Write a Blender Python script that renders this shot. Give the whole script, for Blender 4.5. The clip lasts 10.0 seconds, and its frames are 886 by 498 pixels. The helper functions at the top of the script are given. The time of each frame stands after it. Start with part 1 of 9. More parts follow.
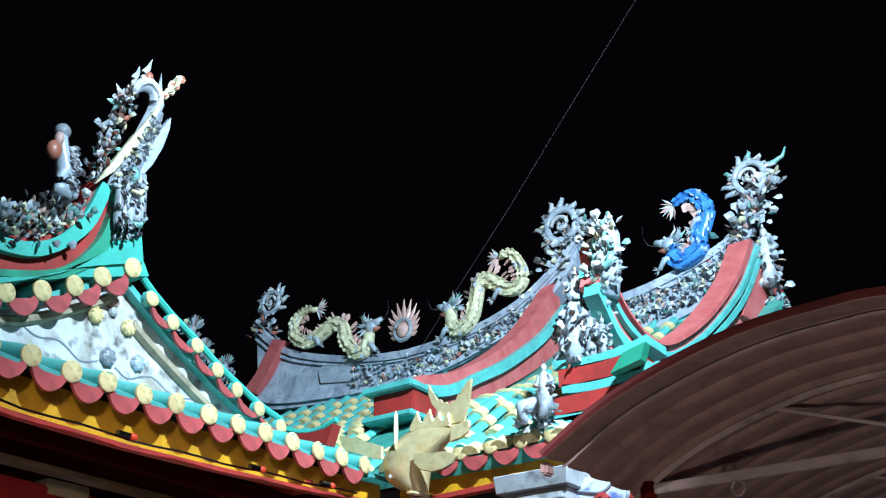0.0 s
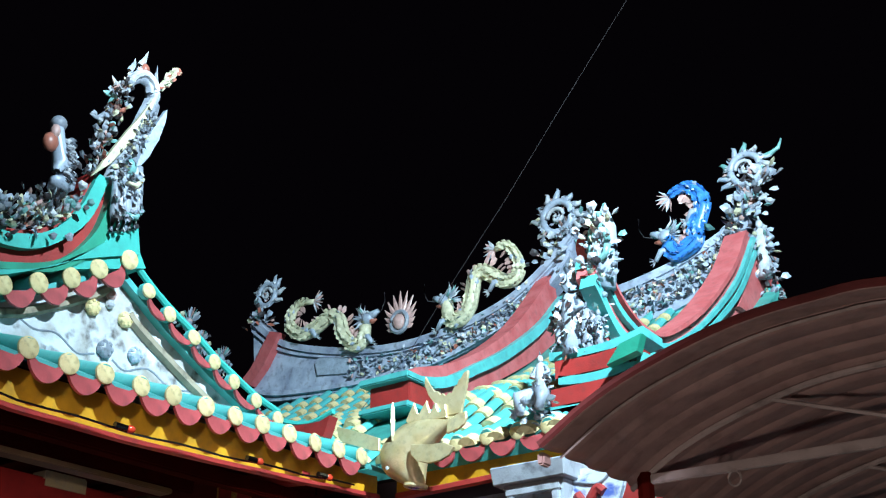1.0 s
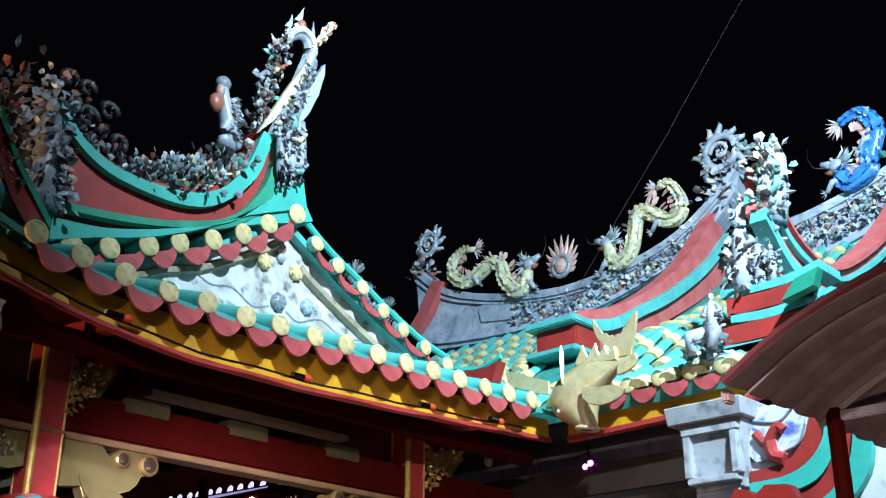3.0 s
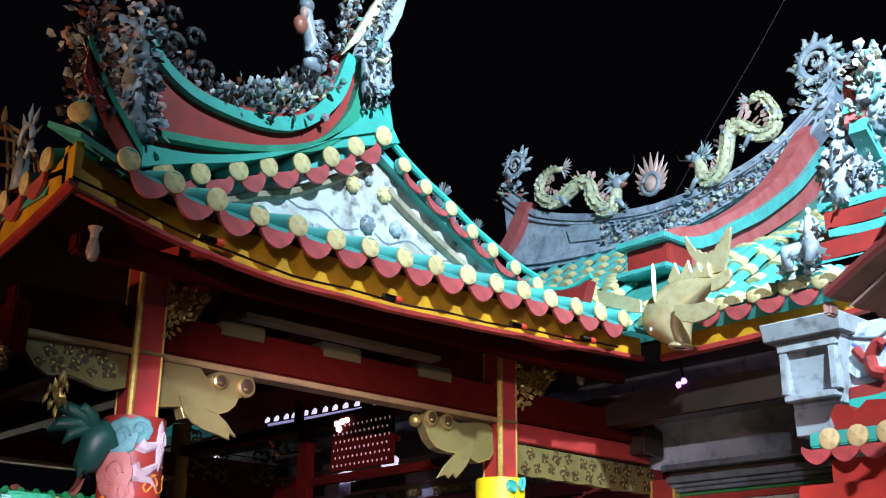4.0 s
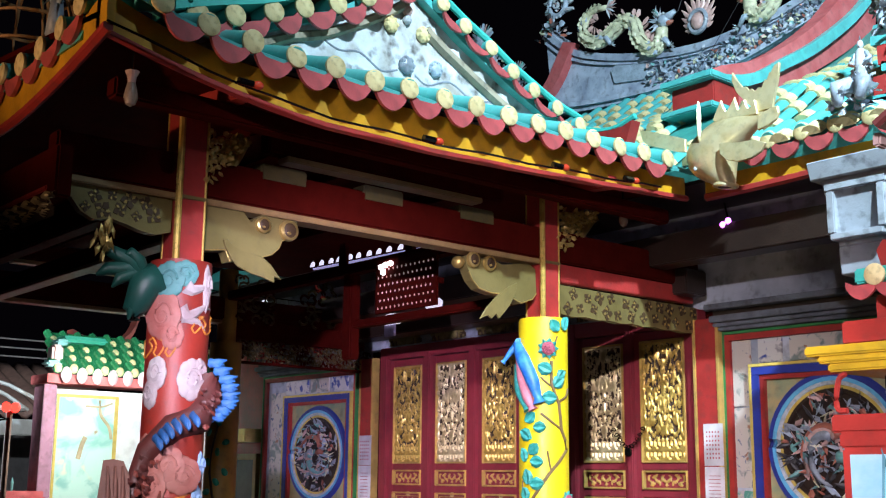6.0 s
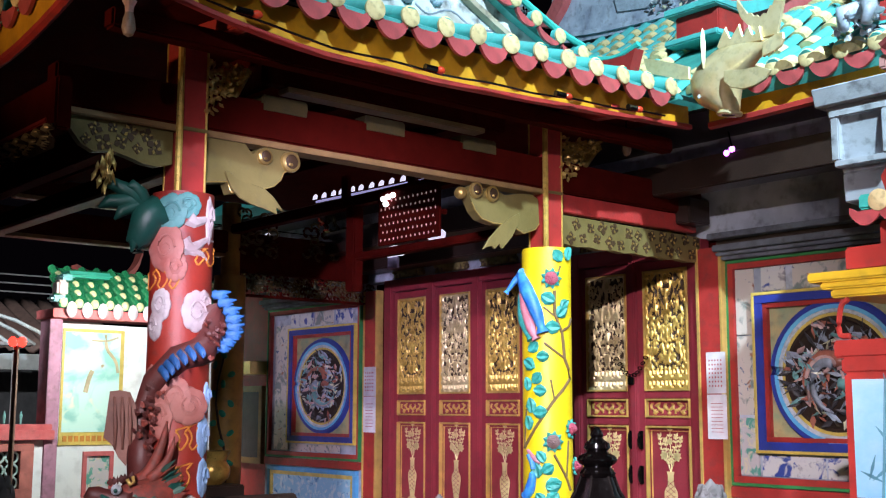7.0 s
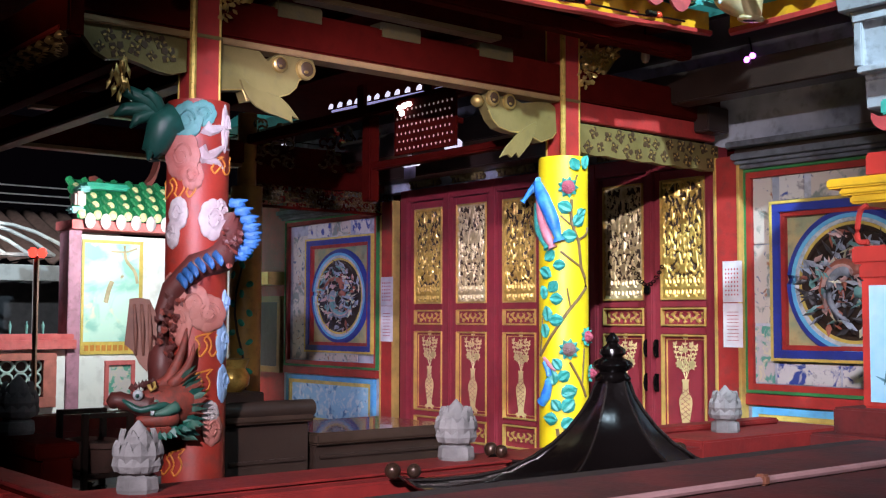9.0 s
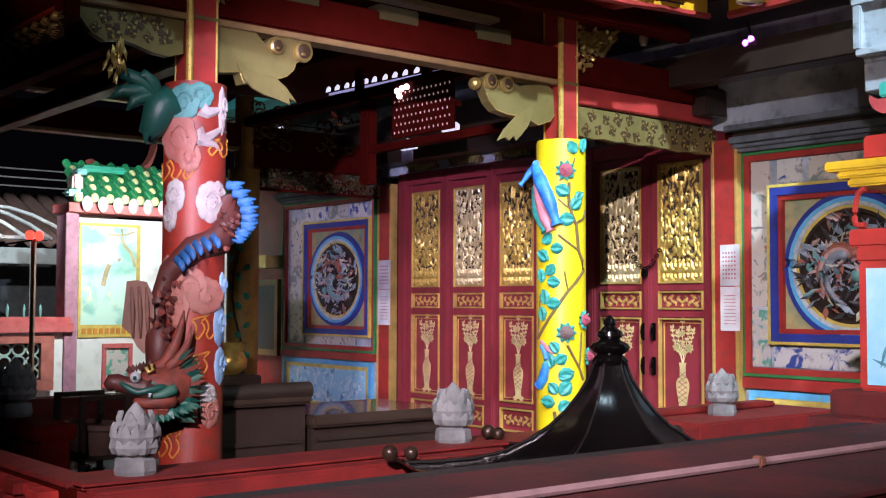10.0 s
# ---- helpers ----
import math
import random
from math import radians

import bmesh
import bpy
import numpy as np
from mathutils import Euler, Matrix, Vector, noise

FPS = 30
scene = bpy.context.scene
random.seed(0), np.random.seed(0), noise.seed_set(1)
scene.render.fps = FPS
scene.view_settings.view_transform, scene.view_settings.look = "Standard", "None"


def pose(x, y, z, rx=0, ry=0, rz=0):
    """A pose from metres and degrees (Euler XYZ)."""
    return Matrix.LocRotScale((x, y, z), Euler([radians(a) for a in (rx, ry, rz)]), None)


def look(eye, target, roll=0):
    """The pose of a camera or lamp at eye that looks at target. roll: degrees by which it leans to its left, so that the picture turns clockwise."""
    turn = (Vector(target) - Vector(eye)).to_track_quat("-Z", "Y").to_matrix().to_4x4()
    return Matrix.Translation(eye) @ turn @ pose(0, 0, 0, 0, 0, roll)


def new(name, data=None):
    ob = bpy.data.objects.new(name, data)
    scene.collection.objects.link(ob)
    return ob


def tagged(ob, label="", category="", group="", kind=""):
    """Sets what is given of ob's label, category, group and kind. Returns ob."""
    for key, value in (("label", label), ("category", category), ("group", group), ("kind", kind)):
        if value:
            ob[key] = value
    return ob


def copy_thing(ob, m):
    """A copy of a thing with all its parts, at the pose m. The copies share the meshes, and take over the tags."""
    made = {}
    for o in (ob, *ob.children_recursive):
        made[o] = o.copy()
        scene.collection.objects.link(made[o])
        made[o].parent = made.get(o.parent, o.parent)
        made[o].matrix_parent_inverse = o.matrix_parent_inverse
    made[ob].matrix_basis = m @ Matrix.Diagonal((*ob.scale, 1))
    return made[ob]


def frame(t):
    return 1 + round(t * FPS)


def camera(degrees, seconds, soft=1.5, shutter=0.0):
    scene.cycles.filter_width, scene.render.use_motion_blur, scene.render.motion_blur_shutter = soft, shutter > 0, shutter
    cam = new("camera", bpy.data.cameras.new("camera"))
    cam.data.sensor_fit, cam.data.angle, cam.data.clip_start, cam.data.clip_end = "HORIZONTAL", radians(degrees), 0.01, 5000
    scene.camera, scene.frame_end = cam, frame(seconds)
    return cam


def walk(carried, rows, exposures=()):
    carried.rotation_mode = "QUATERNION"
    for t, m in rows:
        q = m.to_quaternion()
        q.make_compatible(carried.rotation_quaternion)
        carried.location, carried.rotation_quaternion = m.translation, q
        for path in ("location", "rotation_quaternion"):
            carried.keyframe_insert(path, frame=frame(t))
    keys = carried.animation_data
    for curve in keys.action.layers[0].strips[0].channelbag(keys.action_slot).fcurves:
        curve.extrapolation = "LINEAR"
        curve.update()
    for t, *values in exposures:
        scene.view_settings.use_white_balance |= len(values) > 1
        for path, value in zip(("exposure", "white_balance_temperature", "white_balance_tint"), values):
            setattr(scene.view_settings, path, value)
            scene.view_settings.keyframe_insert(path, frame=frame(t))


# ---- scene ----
cam = camera(42.31, 10.0, soft=1.2)
# seconds, place, yaw, pitch, lean to the right
ROWS = [
    (0.0, 0.052, 0.000, 1.700, 34.679, 25.832, 0.537),
    (0.5, 0.051, 0.008, 1.702, 34.465, 25.594, 0.546),
    (1.0, 0.051, -0.007, 1.696, 34.454, 25.436, 0.697),
    (1.5, 0.044, -0.007, 1.694, 35.322, 25.203, 0.372),
    (2.0, 0.024, -0.005, 1.693, 37.283, 24.755, -0.002),
    (2.5, 0.009, -0.003, 1.693, 40.120, 23.897, -0.082),
    (3.0, -0.014, 0.002, 1.696, 42.999, 22.813, -0.305),
    (4.5, -0.066, 0.043, 1.689, 48.830, 16.913, -0.817),
    (5.0, -0.066, 0.054, 1.687, 49.374, 15.168, -0.715),
    (5.5, -0.073, 0.062, 1.681, 49.739, 13.059, -0.652),
    (7.0, -0.088, 0.076, 1.657, 49.891, 7.953, -0.157),
    (7.5, -0.094, 0.086, 1.647, 50.527, 6.043, 0.160),
    (8.0, -0.095, 0.088, 1.641, 50.708, 4.981, -0.198),
    (8.5, -0.096, 0.085, 1.635, 50.861, 4.136, -0.362),
    (9.0, -0.094, 0.082, 1.634, 50.715, 3.581, -0.144),
    (9.5, -0.097, 0.086, 1.632, 50.701, 3.127, -0.286),
    (10.0, -0.097, 0.085, 1.628, 50.590, 2.783, -0.210),
]
walk(cam, [(t, pose(x, y, z, 90 + pitch, 0, yaw) @ pose(0, 0, 0, 0, 0, -lean)) for t, x, y, z, yaw, pitch, lean in ROWS])

# ---- world and lamps: night, floodlights on the forecourt ----
world = bpy.data.worlds.new("night")
scene.world = world
world.use_nodes = True
world.node_tree.nodes["Background"].inputs[0].default_value = (0.30, 0.22, 0.38, 1)
world.node_tree.nodes["Background"].inputs[1].default_value = 0.004
scene.view_settings.exposure = 0.0


def lamp(name, kind, eye, target, power, colour, size=0.3, cone=None):
    data = bpy.data.lights.new(name, kind)
    data.energy, data.color = power, colour
    if kind == "AREA":
        data.shape, data.size = "DISK", size
    else:
        data.shadow_soft_size = size
    if cone:
        data.spot_size, data.spot_blend = radians(cone), 0.4
    ob = new(name, data)
    ob.matrix_world = look(eye, target)
    return ob


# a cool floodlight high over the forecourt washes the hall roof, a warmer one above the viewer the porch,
# and a small lamp the outbuilding's painted wall
lamp("roof_floodlight", "SPOT", (1.2, 2.7, 8.0), (-5.4, 8.6, 5.4), 8700, (0.63, 0.85, 1.0), 0.12, 97).data.spot_blend = 1.0
lamp("forecourt_lamp", "SPOT", (-5.4, -2.8, 2.2), (-5.0, 2.2, 4.75), 560, (1.0, 0.60, 0.34), 0.1, 40).data.spot_blend = 0.8
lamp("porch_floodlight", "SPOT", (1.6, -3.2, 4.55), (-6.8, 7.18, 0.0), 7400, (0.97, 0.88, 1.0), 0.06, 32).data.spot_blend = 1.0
lamp("violet_floodlight", "SPOT", (0.3, -0.9, 2.75), (-9.5, 7.18, 2.0), 5000, (0.74, 0.66, 1.0), 0.05, 18).data.spot_blend = 0.8
# unseen fill spot, added to lift the awning's underside
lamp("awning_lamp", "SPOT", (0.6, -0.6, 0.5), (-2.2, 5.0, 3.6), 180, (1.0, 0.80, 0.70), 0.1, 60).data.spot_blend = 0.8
lamp("outbuilding_lamp", "SPOT", (-12.3, 5.6, 2.75), (-14.0, 5.6, 1.4), 300, (0.95, 1.0, 0.98), 0.08, 150)
lamp("yard_lamp", "SPOT", (-13.2, 2.2, 4.4), (-18.6, 6.2, 2.2), 900, (0.95, 0.98, 1.0), 0.1, 75)

# ---- materials ----
MATS = {}


def mat(name, colour, rough=0.6, metal=0.0, second=None, scale=6.0, dirt=0.25, dirt_colour=(0.05, 0.045, 0.04), bump=0.15, grain=60.0, coat=0.0, cells=0.0, rand=0.06):
    """Painted or natural surface: base colour with patches of a second tone, grime and a fine relief."""
    if name in MATS:
        return MATS[name]
    m = bpy.data.materials.new(name)
    m.use_nodes = True
    n, l = m.node_tree.nodes, m.node_tree.links
    b = n["Principled BSDF"]
    b.inputs["Roughness"].default_value = rough
    b.inputs["Metallic"].default_value = metal
    b.inputs["Coat Weight"].default_value = coat
    tc = n.new("ShaderNodeTexCoord")
    big = n.new("ShaderNodeTexNoise")
    big.inputs["Scale"].default_value, big.inputs["Detail"].default_value = scale, 5
    fine = n.new("ShaderNodeTexNoise")
    fine.inputs["Scale"].default_value, fine.inputs["Detail"].default_value = grain, 3
    for t in (big, fine):
        l.new(tc.outputs["Object"], t.inputs["Vector"])
    ramp = n.new("ShaderNodeMapRange")
    ramp.inputs[1].default_value, ramp.inputs[2].default_value = 0.38, 0.66
    l.new(big.outputs[0], ramp.inputs[0])
    mix = n.new("ShaderNodeMix")
    mix.data_type = "RGBA"
    s = second or tuple(c * 0.72 for c in colour)
    mix.inputs[6].default_value, mix.inputs[7].default_value = (*colour, 1), (*s, 1)
    l.new(ramp.outputs[0], mix.inputs[0])
    out = mix.outputs[2]
    if dirt:
        d = n.new("ShaderNodeTexNoise")
        d.inputs["Scale"].default_value, d.inputs["Detail"].default_value = scale * 2.7, 8
        l.new(tc.outputs["Object"], d.inputs["Vector"])
        dr = n.new("ShaderNodeMapRange")
        dr.inputs[1].default_value, dr.inputs[2].default_value, dr.inputs[4].default_value = 0.52, 0.72, dirt
        l.new(d.outputs[0], dr.inputs[0])
        dm = n.new("ShaderNodeMix")
        dm.data_type = "RGBA"
        dm.inputs[7].default_value = (*dirt_colour, 1)
        l.new(dr.outputs[0], dm.inputs[0])
        l.new(out, dm.inputs[6])
        out = dm.outputs[2]
    if rand:
        oi = n.new("ShaderNodeObjectInfo")
        hv = n.new("ShaderNodeHueSaturation")
        vr = n.new("ShaderNodeMapRange")
        vr.inputs[3].default_value, vr.inputs[4].default_value = 1 - rand * 1.6, 1 + rand * 1.6
        l.new(oi.outputs["Random"], vr.inputs[0])
        l.new(vr.outputs[0], hv.inputs["Value"])
        l.new(out, hv.inputs["Color"])
        out = hv.outputs[0]
    l.new(out, b.inputs["Base Color"])
    rr = n.new("ShaderNodeMapRange")
    rr.inputs[3].default_value, rr.inputs[4].default_value = max(0.05, rough - 0.12), min(1, rough + 0.12)
    l.new(fine.outputs[0], rr.inputs[0])
    l.new(rr.outputs[0], b.inputs["Roughness"])
    if bump:
        bp = n.new("ShaderNodeBump")
        bp.inputs["Strength"].default_value, bp.inputs["Distance"].default_value = bump, 0.01
        l.new(fine.outputs[0], bp.inputs["Height"])
        l.new(bp.outputs[0], b.inputs["Normal"])
    MATS[name] = m
    return m


def glow(name, colour, strength):
    if name in MATS:
        return MATS[name]
    m = bpy.data.materials.new(name)
    m.use_nodes = True
    b = m.node_tree.nodes["Principled BSDF"]
    b.inputs["Base Color"].default_value = (*colour, 1)
    b.inputs["Emission Color"].default_value = (*colour, 1)
    b.inputs["Emission Strength"].default_value = strength
    MATS[name] = m
    return m


def mosaic(name, palette, scale=28.0, rough=0.3, relief=0.8):
    """Cut-porcelain shards: each shard takes one colour of the palette."""
    if name in MATS:
        return MATS[name]
    m = bpy.data.materials.new(name)
    m.use_nodes = True
    n, l = m.node_tree.nodes, m.node_tree.links
    b = n["Principled BSDF"]
    b.inputs["Roughness"].default_value = rough
    tc = n.new("ShaderNodeTexCoord")
    v = n.new("ShaderNodeTexVoronoi")
    v.inputs["Scale"].default_value = scale
    l.new(tc.outputs["Object"], v.inputs["Vector"])
    sep = n.new("ShaderNodeSeparateColor")
    l.new(v.outputs["Color"], sep.inputs[0])
    cr = n.new("ShaderNodeValToRGB")
    cr.color_ramp.interpolation = "CONSTANT"
    e = cr.color_ramp.elements
    while len(e) < len(palette):
        e.new(0.5)
    for i, c in enumerate(palette):
        e[i].position = i / len(palette)
        e[i].color = (*c, 1)
    l.new(sep.outputs[0], cr.inputs[0])
    edge = n.new("ShaderNodeTexVoronoi")
    edge.feature = "DISTANCE_TO_EDGE"
    edge.inputs["Scale"].default_value = scale
    l.new(tc.outputs["Object"], edge.inputs["Vector"])
    er = n.new("ShaderNodeMapRange")
    er.inputs[2].default_value = 0.12
    l.new(edge.outputs[0], er.inputs[0])
    mx = n.new("ShaderNodeMix")
    mx.data_type = "RGBA"
    mx.inputs[6].default_value = (0.16, 0.17, 0.19, 1)
    l.new(er.outputs[0], mx.inputs[0])
    l.new(cr.outputs[0], mx.inputs[7])
    l.new(mx.outputs[2], b.inputs["Base Color"])
    bp = n.new("ShaderNodeBump")
    bp.inputs["Strength"].default_value, bp.inputs["Distance"].default_value = relief, 0.02
    l.new(er.outputs[0], bp.inputs["Height"])
    l.new(bp.outputs[0], b.inputs["Normal"])
    MATS[name] = m
    return m


RED = mat("red_paint", (0.42, 0.035, 0.03), 0.5, dirt=0.3)
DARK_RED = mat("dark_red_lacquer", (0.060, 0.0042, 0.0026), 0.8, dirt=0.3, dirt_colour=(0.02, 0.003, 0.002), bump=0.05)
PINK = mat("faded_pink_render", (0.58, 0.14, 0.14), 0.75, second=(0.50, 0.09, 0.09))
TEAL = mat("teal_paint", (0.05, 0.50, 0.42), 0.55, second=(0.04, 0.42, 0.36), dirt=0.15)
GREEN = mat("green_paint", (0.02, 0.30, 0.19), 0.5, dirt=0.2)
TILE = mat("turquoise_roof_tile", (0.10, 0.50, 0.47), 0.4, second=(0.08, 0.40, 0.39), dirt=0.2)
CREAM = mat("cream_end_disc", (0.72, 0.61, 0.32), 0.65, second=(0.62, 0.48, 0.22), dirt=0.4, scale=14)
TILE_RED = mat("red_drip_tile", (0.50, 0.085, 0.09), 0.5, dirt=0.25)
YELLOW = mat("ochre_fascia_paint", (0.66, 0.33, 0.012), 0.5, dirt=0.2)
GOLD = mat("gold_leaf", (0.62, 0.45, 0.16), 0.35, metal=0.75, second=(0.5, 0.34, 0.1), dirt=0.25, bump=0.3)
DULL_GOLD = mat("old_gold_paint", (0.20, 0.155, 0.052), 0.45, metal=0.2, second=(0.155, 0.118, 0.036), dirt=0.2)
WHITE = mat("whitewash", (0.72, 0.74, 0.76), 0.85, second=(0.55, 0.58, 0.62), dirt=0.6, dirt_colour=(0.12, 0.12, 0.12), scale=3)
PLASTER = mat("grey_plaster", (0.50, 0.53, 0.60), 0.85, second=(0.30, 0.33, 0.40), dirt=0.5, scale=4)
STONE = mat("carved_granite", (0.22, 0.21, 0.21), 0.85, second=(0.13, 0.125, 0.125), dirt=0.3, bump=0.4)
BLACK = mat("black_iron", (0.004, 0.003, 0.003), 0.16, dirt=0.0, bump=0.0)
DARK = mat("dark_canvas_awning", (0.035, 0.028, 0.03), 0.7, dirt=0.2)
DARK_WOOD = mat("dark_brown_wood", (0.035, 0.02, 0.015), 0.4, dirt=0.1)
GROUND = mat("forecourt_paving", (0.16, 0.14, 0.13), 0.8, dirt=0.4, scale=2)


# ---- mesh builders ----
def bm_new():
    return bmesh.new()


def box(bm, lo, hi, bevel=0.0):
    lo, hi = Vector(lo), Vector(hi)
    r = bmesh.ops.create_cube(bm, size=1, matrix=Matrix.LocRotScale((lo + hi) / 2, None, hi - lo))
    if bevel:
        es = {e for v in r["verts"] for e in v.link_edges}
        bmesh.ops.bevel(bm, geom=list(es), offset=bevel, segments=2, affect="EDGES", clamp_overlap=True)
    return bm


def ring_mesh(bm, rings, closed=True, cap=True):
    """Skins rings of points that have the same count."""
    vs = [[bm.verts.new(p) for p in r] for r in rings]
    k = len(vs[0])
    for a, b in zip(vs, vs[1:]):
        for i in range(k if closed else k - 1):
            j = (i + 1) % k
            try:
                bm.faces.new((a[i], a[j], b[j], b[i]))
            except ValueError:
                pass
    if cap and closed:
        bm.faces.new(vs[0][::-1])
        bm.faces.new(vs[-1])
    return bm


def tube(bm, pts, radii, sides=8, flat=1.0, up=(0, 0, 1)):
    """A round limb along points, with its own radius at each; flat squeezes it sideways."""
    pts = [Vector(p) for p in pts]
    if not hasattr(radii, "__len__"):
        radii = [radii] * len(pts)
    rings = []
    for i, p in enumerate(pts):
        d = (pts[min(i + 1, len(pts) - 1)] - pts[max(i - 1, 0)]).normalized()
        u = Vector(up) - d * d.dot(Vector(up))
        if u.length < 0.05:
            u = Vector((1, 0, 0)) - d * d.x
        u.normalize()
        w = d.cross(u)
        rings.append([p + (u * math.cos(a) + w * math.sin(a) * flat) * radii[i] for a in (2 * math.pi * j / sides for j in range(sides))])
    return ring_mesh(bm, rings)


def lathe(bm, profile, centre=(0, 0, 0), sides=20):
    """Turned shape: (radius, height) pairs from the bottom to the top."""
    c = Vector(centre)
    rings = [[c + Vector((max(r, 1e-4) * math.cos(a), max(r, 1e-4) * math.sin(a), h)) for a in (2 * math.pi * j / sides for j in range(sides))] for r, h in profile]
    return ring_mesh(bm, rings)


def plate(bm, outline, origin, u, v, thick):
    """A cut-out board: outline in (u, v), extruded by thick along u x v."""
    o, u, v = Vector(origin), Vector(u), Vector(v)
    n = u.cross(v).normalized() * thick
    ring_a = [o + u * a + v * b for a, b in outline]
    ring_b = [p + n for p in ring_a]
    return ring_mesh(bm, [ring_a, ring_b])


def ribbon(bm, lower, upper, normal, thick):
    """A band between two matched lines of points, given thickness along normal."""
    n = Vector(normal).normalized() * thick
    rings = [[Vector(a), Vector(b), Vector(b) + n, Vector(a) + n] for a, b in zip(lower, upper)]
    return ring_mesh(bm, rings)


def smooth_line(pts, n=24):
    """Catmull-Rom through the points."""
    P = [Vector(p) for p in pts]
    P = [P[0] * 2 - P[1]] + P + [P[-1] * 2 - P[-2]]
    out = []
    m = len(P) - 3
    for k in range(n + 1):
        s = k / n * m
        i = min(int(s), m - 1)
        t = s - i
        a, b, c, d = P[i:i + 4]
        out.append(0.5 * (2 * b + (c - a) * t + (2 * a - 5 * b + 4 * c - d) * t * t + (3 * b - a - 3 * c + d) * t ** 3))
    return out


def ellipsoid(bm, c, r, seg=10, rot=None):
    m = Matrix.LocRotScale(Vector(c), rot, Vector(r))
    bmesh.ops.create_uvsphere(bm, u_segments=seg, v_segments=max(5, seg // 2 + 1), radius=1, matrix=m)
    return bm


def finish(name, bm, material, smooth=False):
    bmesh.ops.recalc_face_normals(bm, faces=bm.faces)
    me = bpy.data.meshes.new(name)
    bm.to_mesh(me)
    bm.free()
    for mm in (material if isinstance(material, (list, tuple)) else [material]):
        me.materials.append(mm)
    if smooth:
        me.polygons.foreach_set("use_smooth", [True] * len(me.polygons))
        me.set_sharp_from_angle(angle=radians(40))
    return me


def part(name, bm, material, parent, label="", smooth=False):
    ob = new(name, finish(name, bm, material, smooth))
    ob.parent = parent
    if label:
        ob["label"] = label
    return ob


def solo(name, bm, material, label, category, group="", kind="", smooth=False):
    return tagged(new(name, finish(name, bm, material, smooth)), label, category, group, kind)


def thing(name, at, label, category, group="", kind=""):
    ob = new(name)
    ob.location = at
    return tagged(ob, label, category, group, kind)


def local(parent):
    """Offset to build a part in world places under a parent."""
    return -parent.location


def share(name, mesh, parent, m, label=""):
    ob = new(name, mesh)
    ob.parent = parent
    ob.matrix_basis = m
    if label:
        ob["label"] = label
    return ob
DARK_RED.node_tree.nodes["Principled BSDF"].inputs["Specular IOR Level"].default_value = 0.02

# ---- ground, hall wall, platform ----
WALL_Y, FLOOR_Z, MID_X = 7.18, 0.40, -7.53
POST_X, POST_Y = -5.46, (2.83, 5.505)
EAVE_X, HALL_EAVE_Y = -4.70, 6.30

bm = bm_new()
box(bm, (-400, -400, -0.3), (400, 400, 0.0))
solo("ground", bm, GROUND, "grey paved temple forecourt at night", "ground", kind="structure")
bm = bm_new()
box(bm, (-12.2, 1.6, 0.0), (-2.4, 14.0, FLOOR_Z), 0.01)
solo("floor", bm, GROUND, "raised stone platform of the temple", "floor", kind="structure")
bm = bm_new()
box(bm, (-11.7, WALL_Y, FLOOR_Z), (-9.75, WALL_Y + 0.3, 3.9))
box(bm, (-5.26, WALL_Y, FLOOR_Z), (-2.9, WALL_Y + 0.3, 3.9))
box(bm, (-9.75, WALL_Y, 2.95), (-5.26, WALL_Y + 0.3, 3.9))
solo("wall_front", bm, PLASTER, "painted plaster front wall of the temple hall", "wall", kind="structure")

# ---- porcelain and dragon helpers ----
P_BLUE = mat("porcelain_blue_grey", (0.42, 0.50, 0.60), 0.3, dirt=0.3, scale=12)
P_WHITE = mat("porcelain_white", (0.56, 0.60, 0.64), 0.3, dirt=0.35, scale=12)
P_GREY = mat("porcelain_grey", (0.31, 0.35, 0.41), 0.4, dirt=0.4, scale=12)
P_YEL = mat("porcelain_yellow", (0.72, 0.70, 0.48), 0.35, dirt=0.3, scale=12)
P_RED = mat("porcelain_rust", (0.45, 0.15, 0.10), 0.4, dirt=0.3, scale=12)
P_TEAL = mat("porcelain_teal", (0.20, 0.46, 0.44), 0.35, dirt=0.3, scale=12)
P_BRIGHT = mat("porcelain_bright_blue", (0.05, 0.25, 0.68), 0.3, dirt=0.2, scale=12)
P_PINK = mat("porcelain_pale_pink", (0.66, 0.42, 0.38), 0.4, dirt=0.25, scale=12)
P_DARK = mat("weathered_black_and_gap_shade", (0.045, 0.04, 0.045), 0.5, dirt=0.4, scale=12)
PORCELAINS = [P_BLUE, P_WHITE, P_GREY, P_YEL, P_RED, P_TEAL, P_BRIGHT, P_PINK, P_DARK]
# the 8s are dark chips for the shade in gaps between pieces
MIX_PALE = (0, 0, 1, 1, 2, 2, 2, 0, 1, 3, 5, 7, 4, 8, 8, 8)
MIX_DARK = (8, 8, 8, 2, 8, 0, 4, 8, 1, 2)
MIX_BRIGHT = (0, 0, 0, 1, 1, 2, 2, 5, 3, 0, 2, 8, 1, 7)


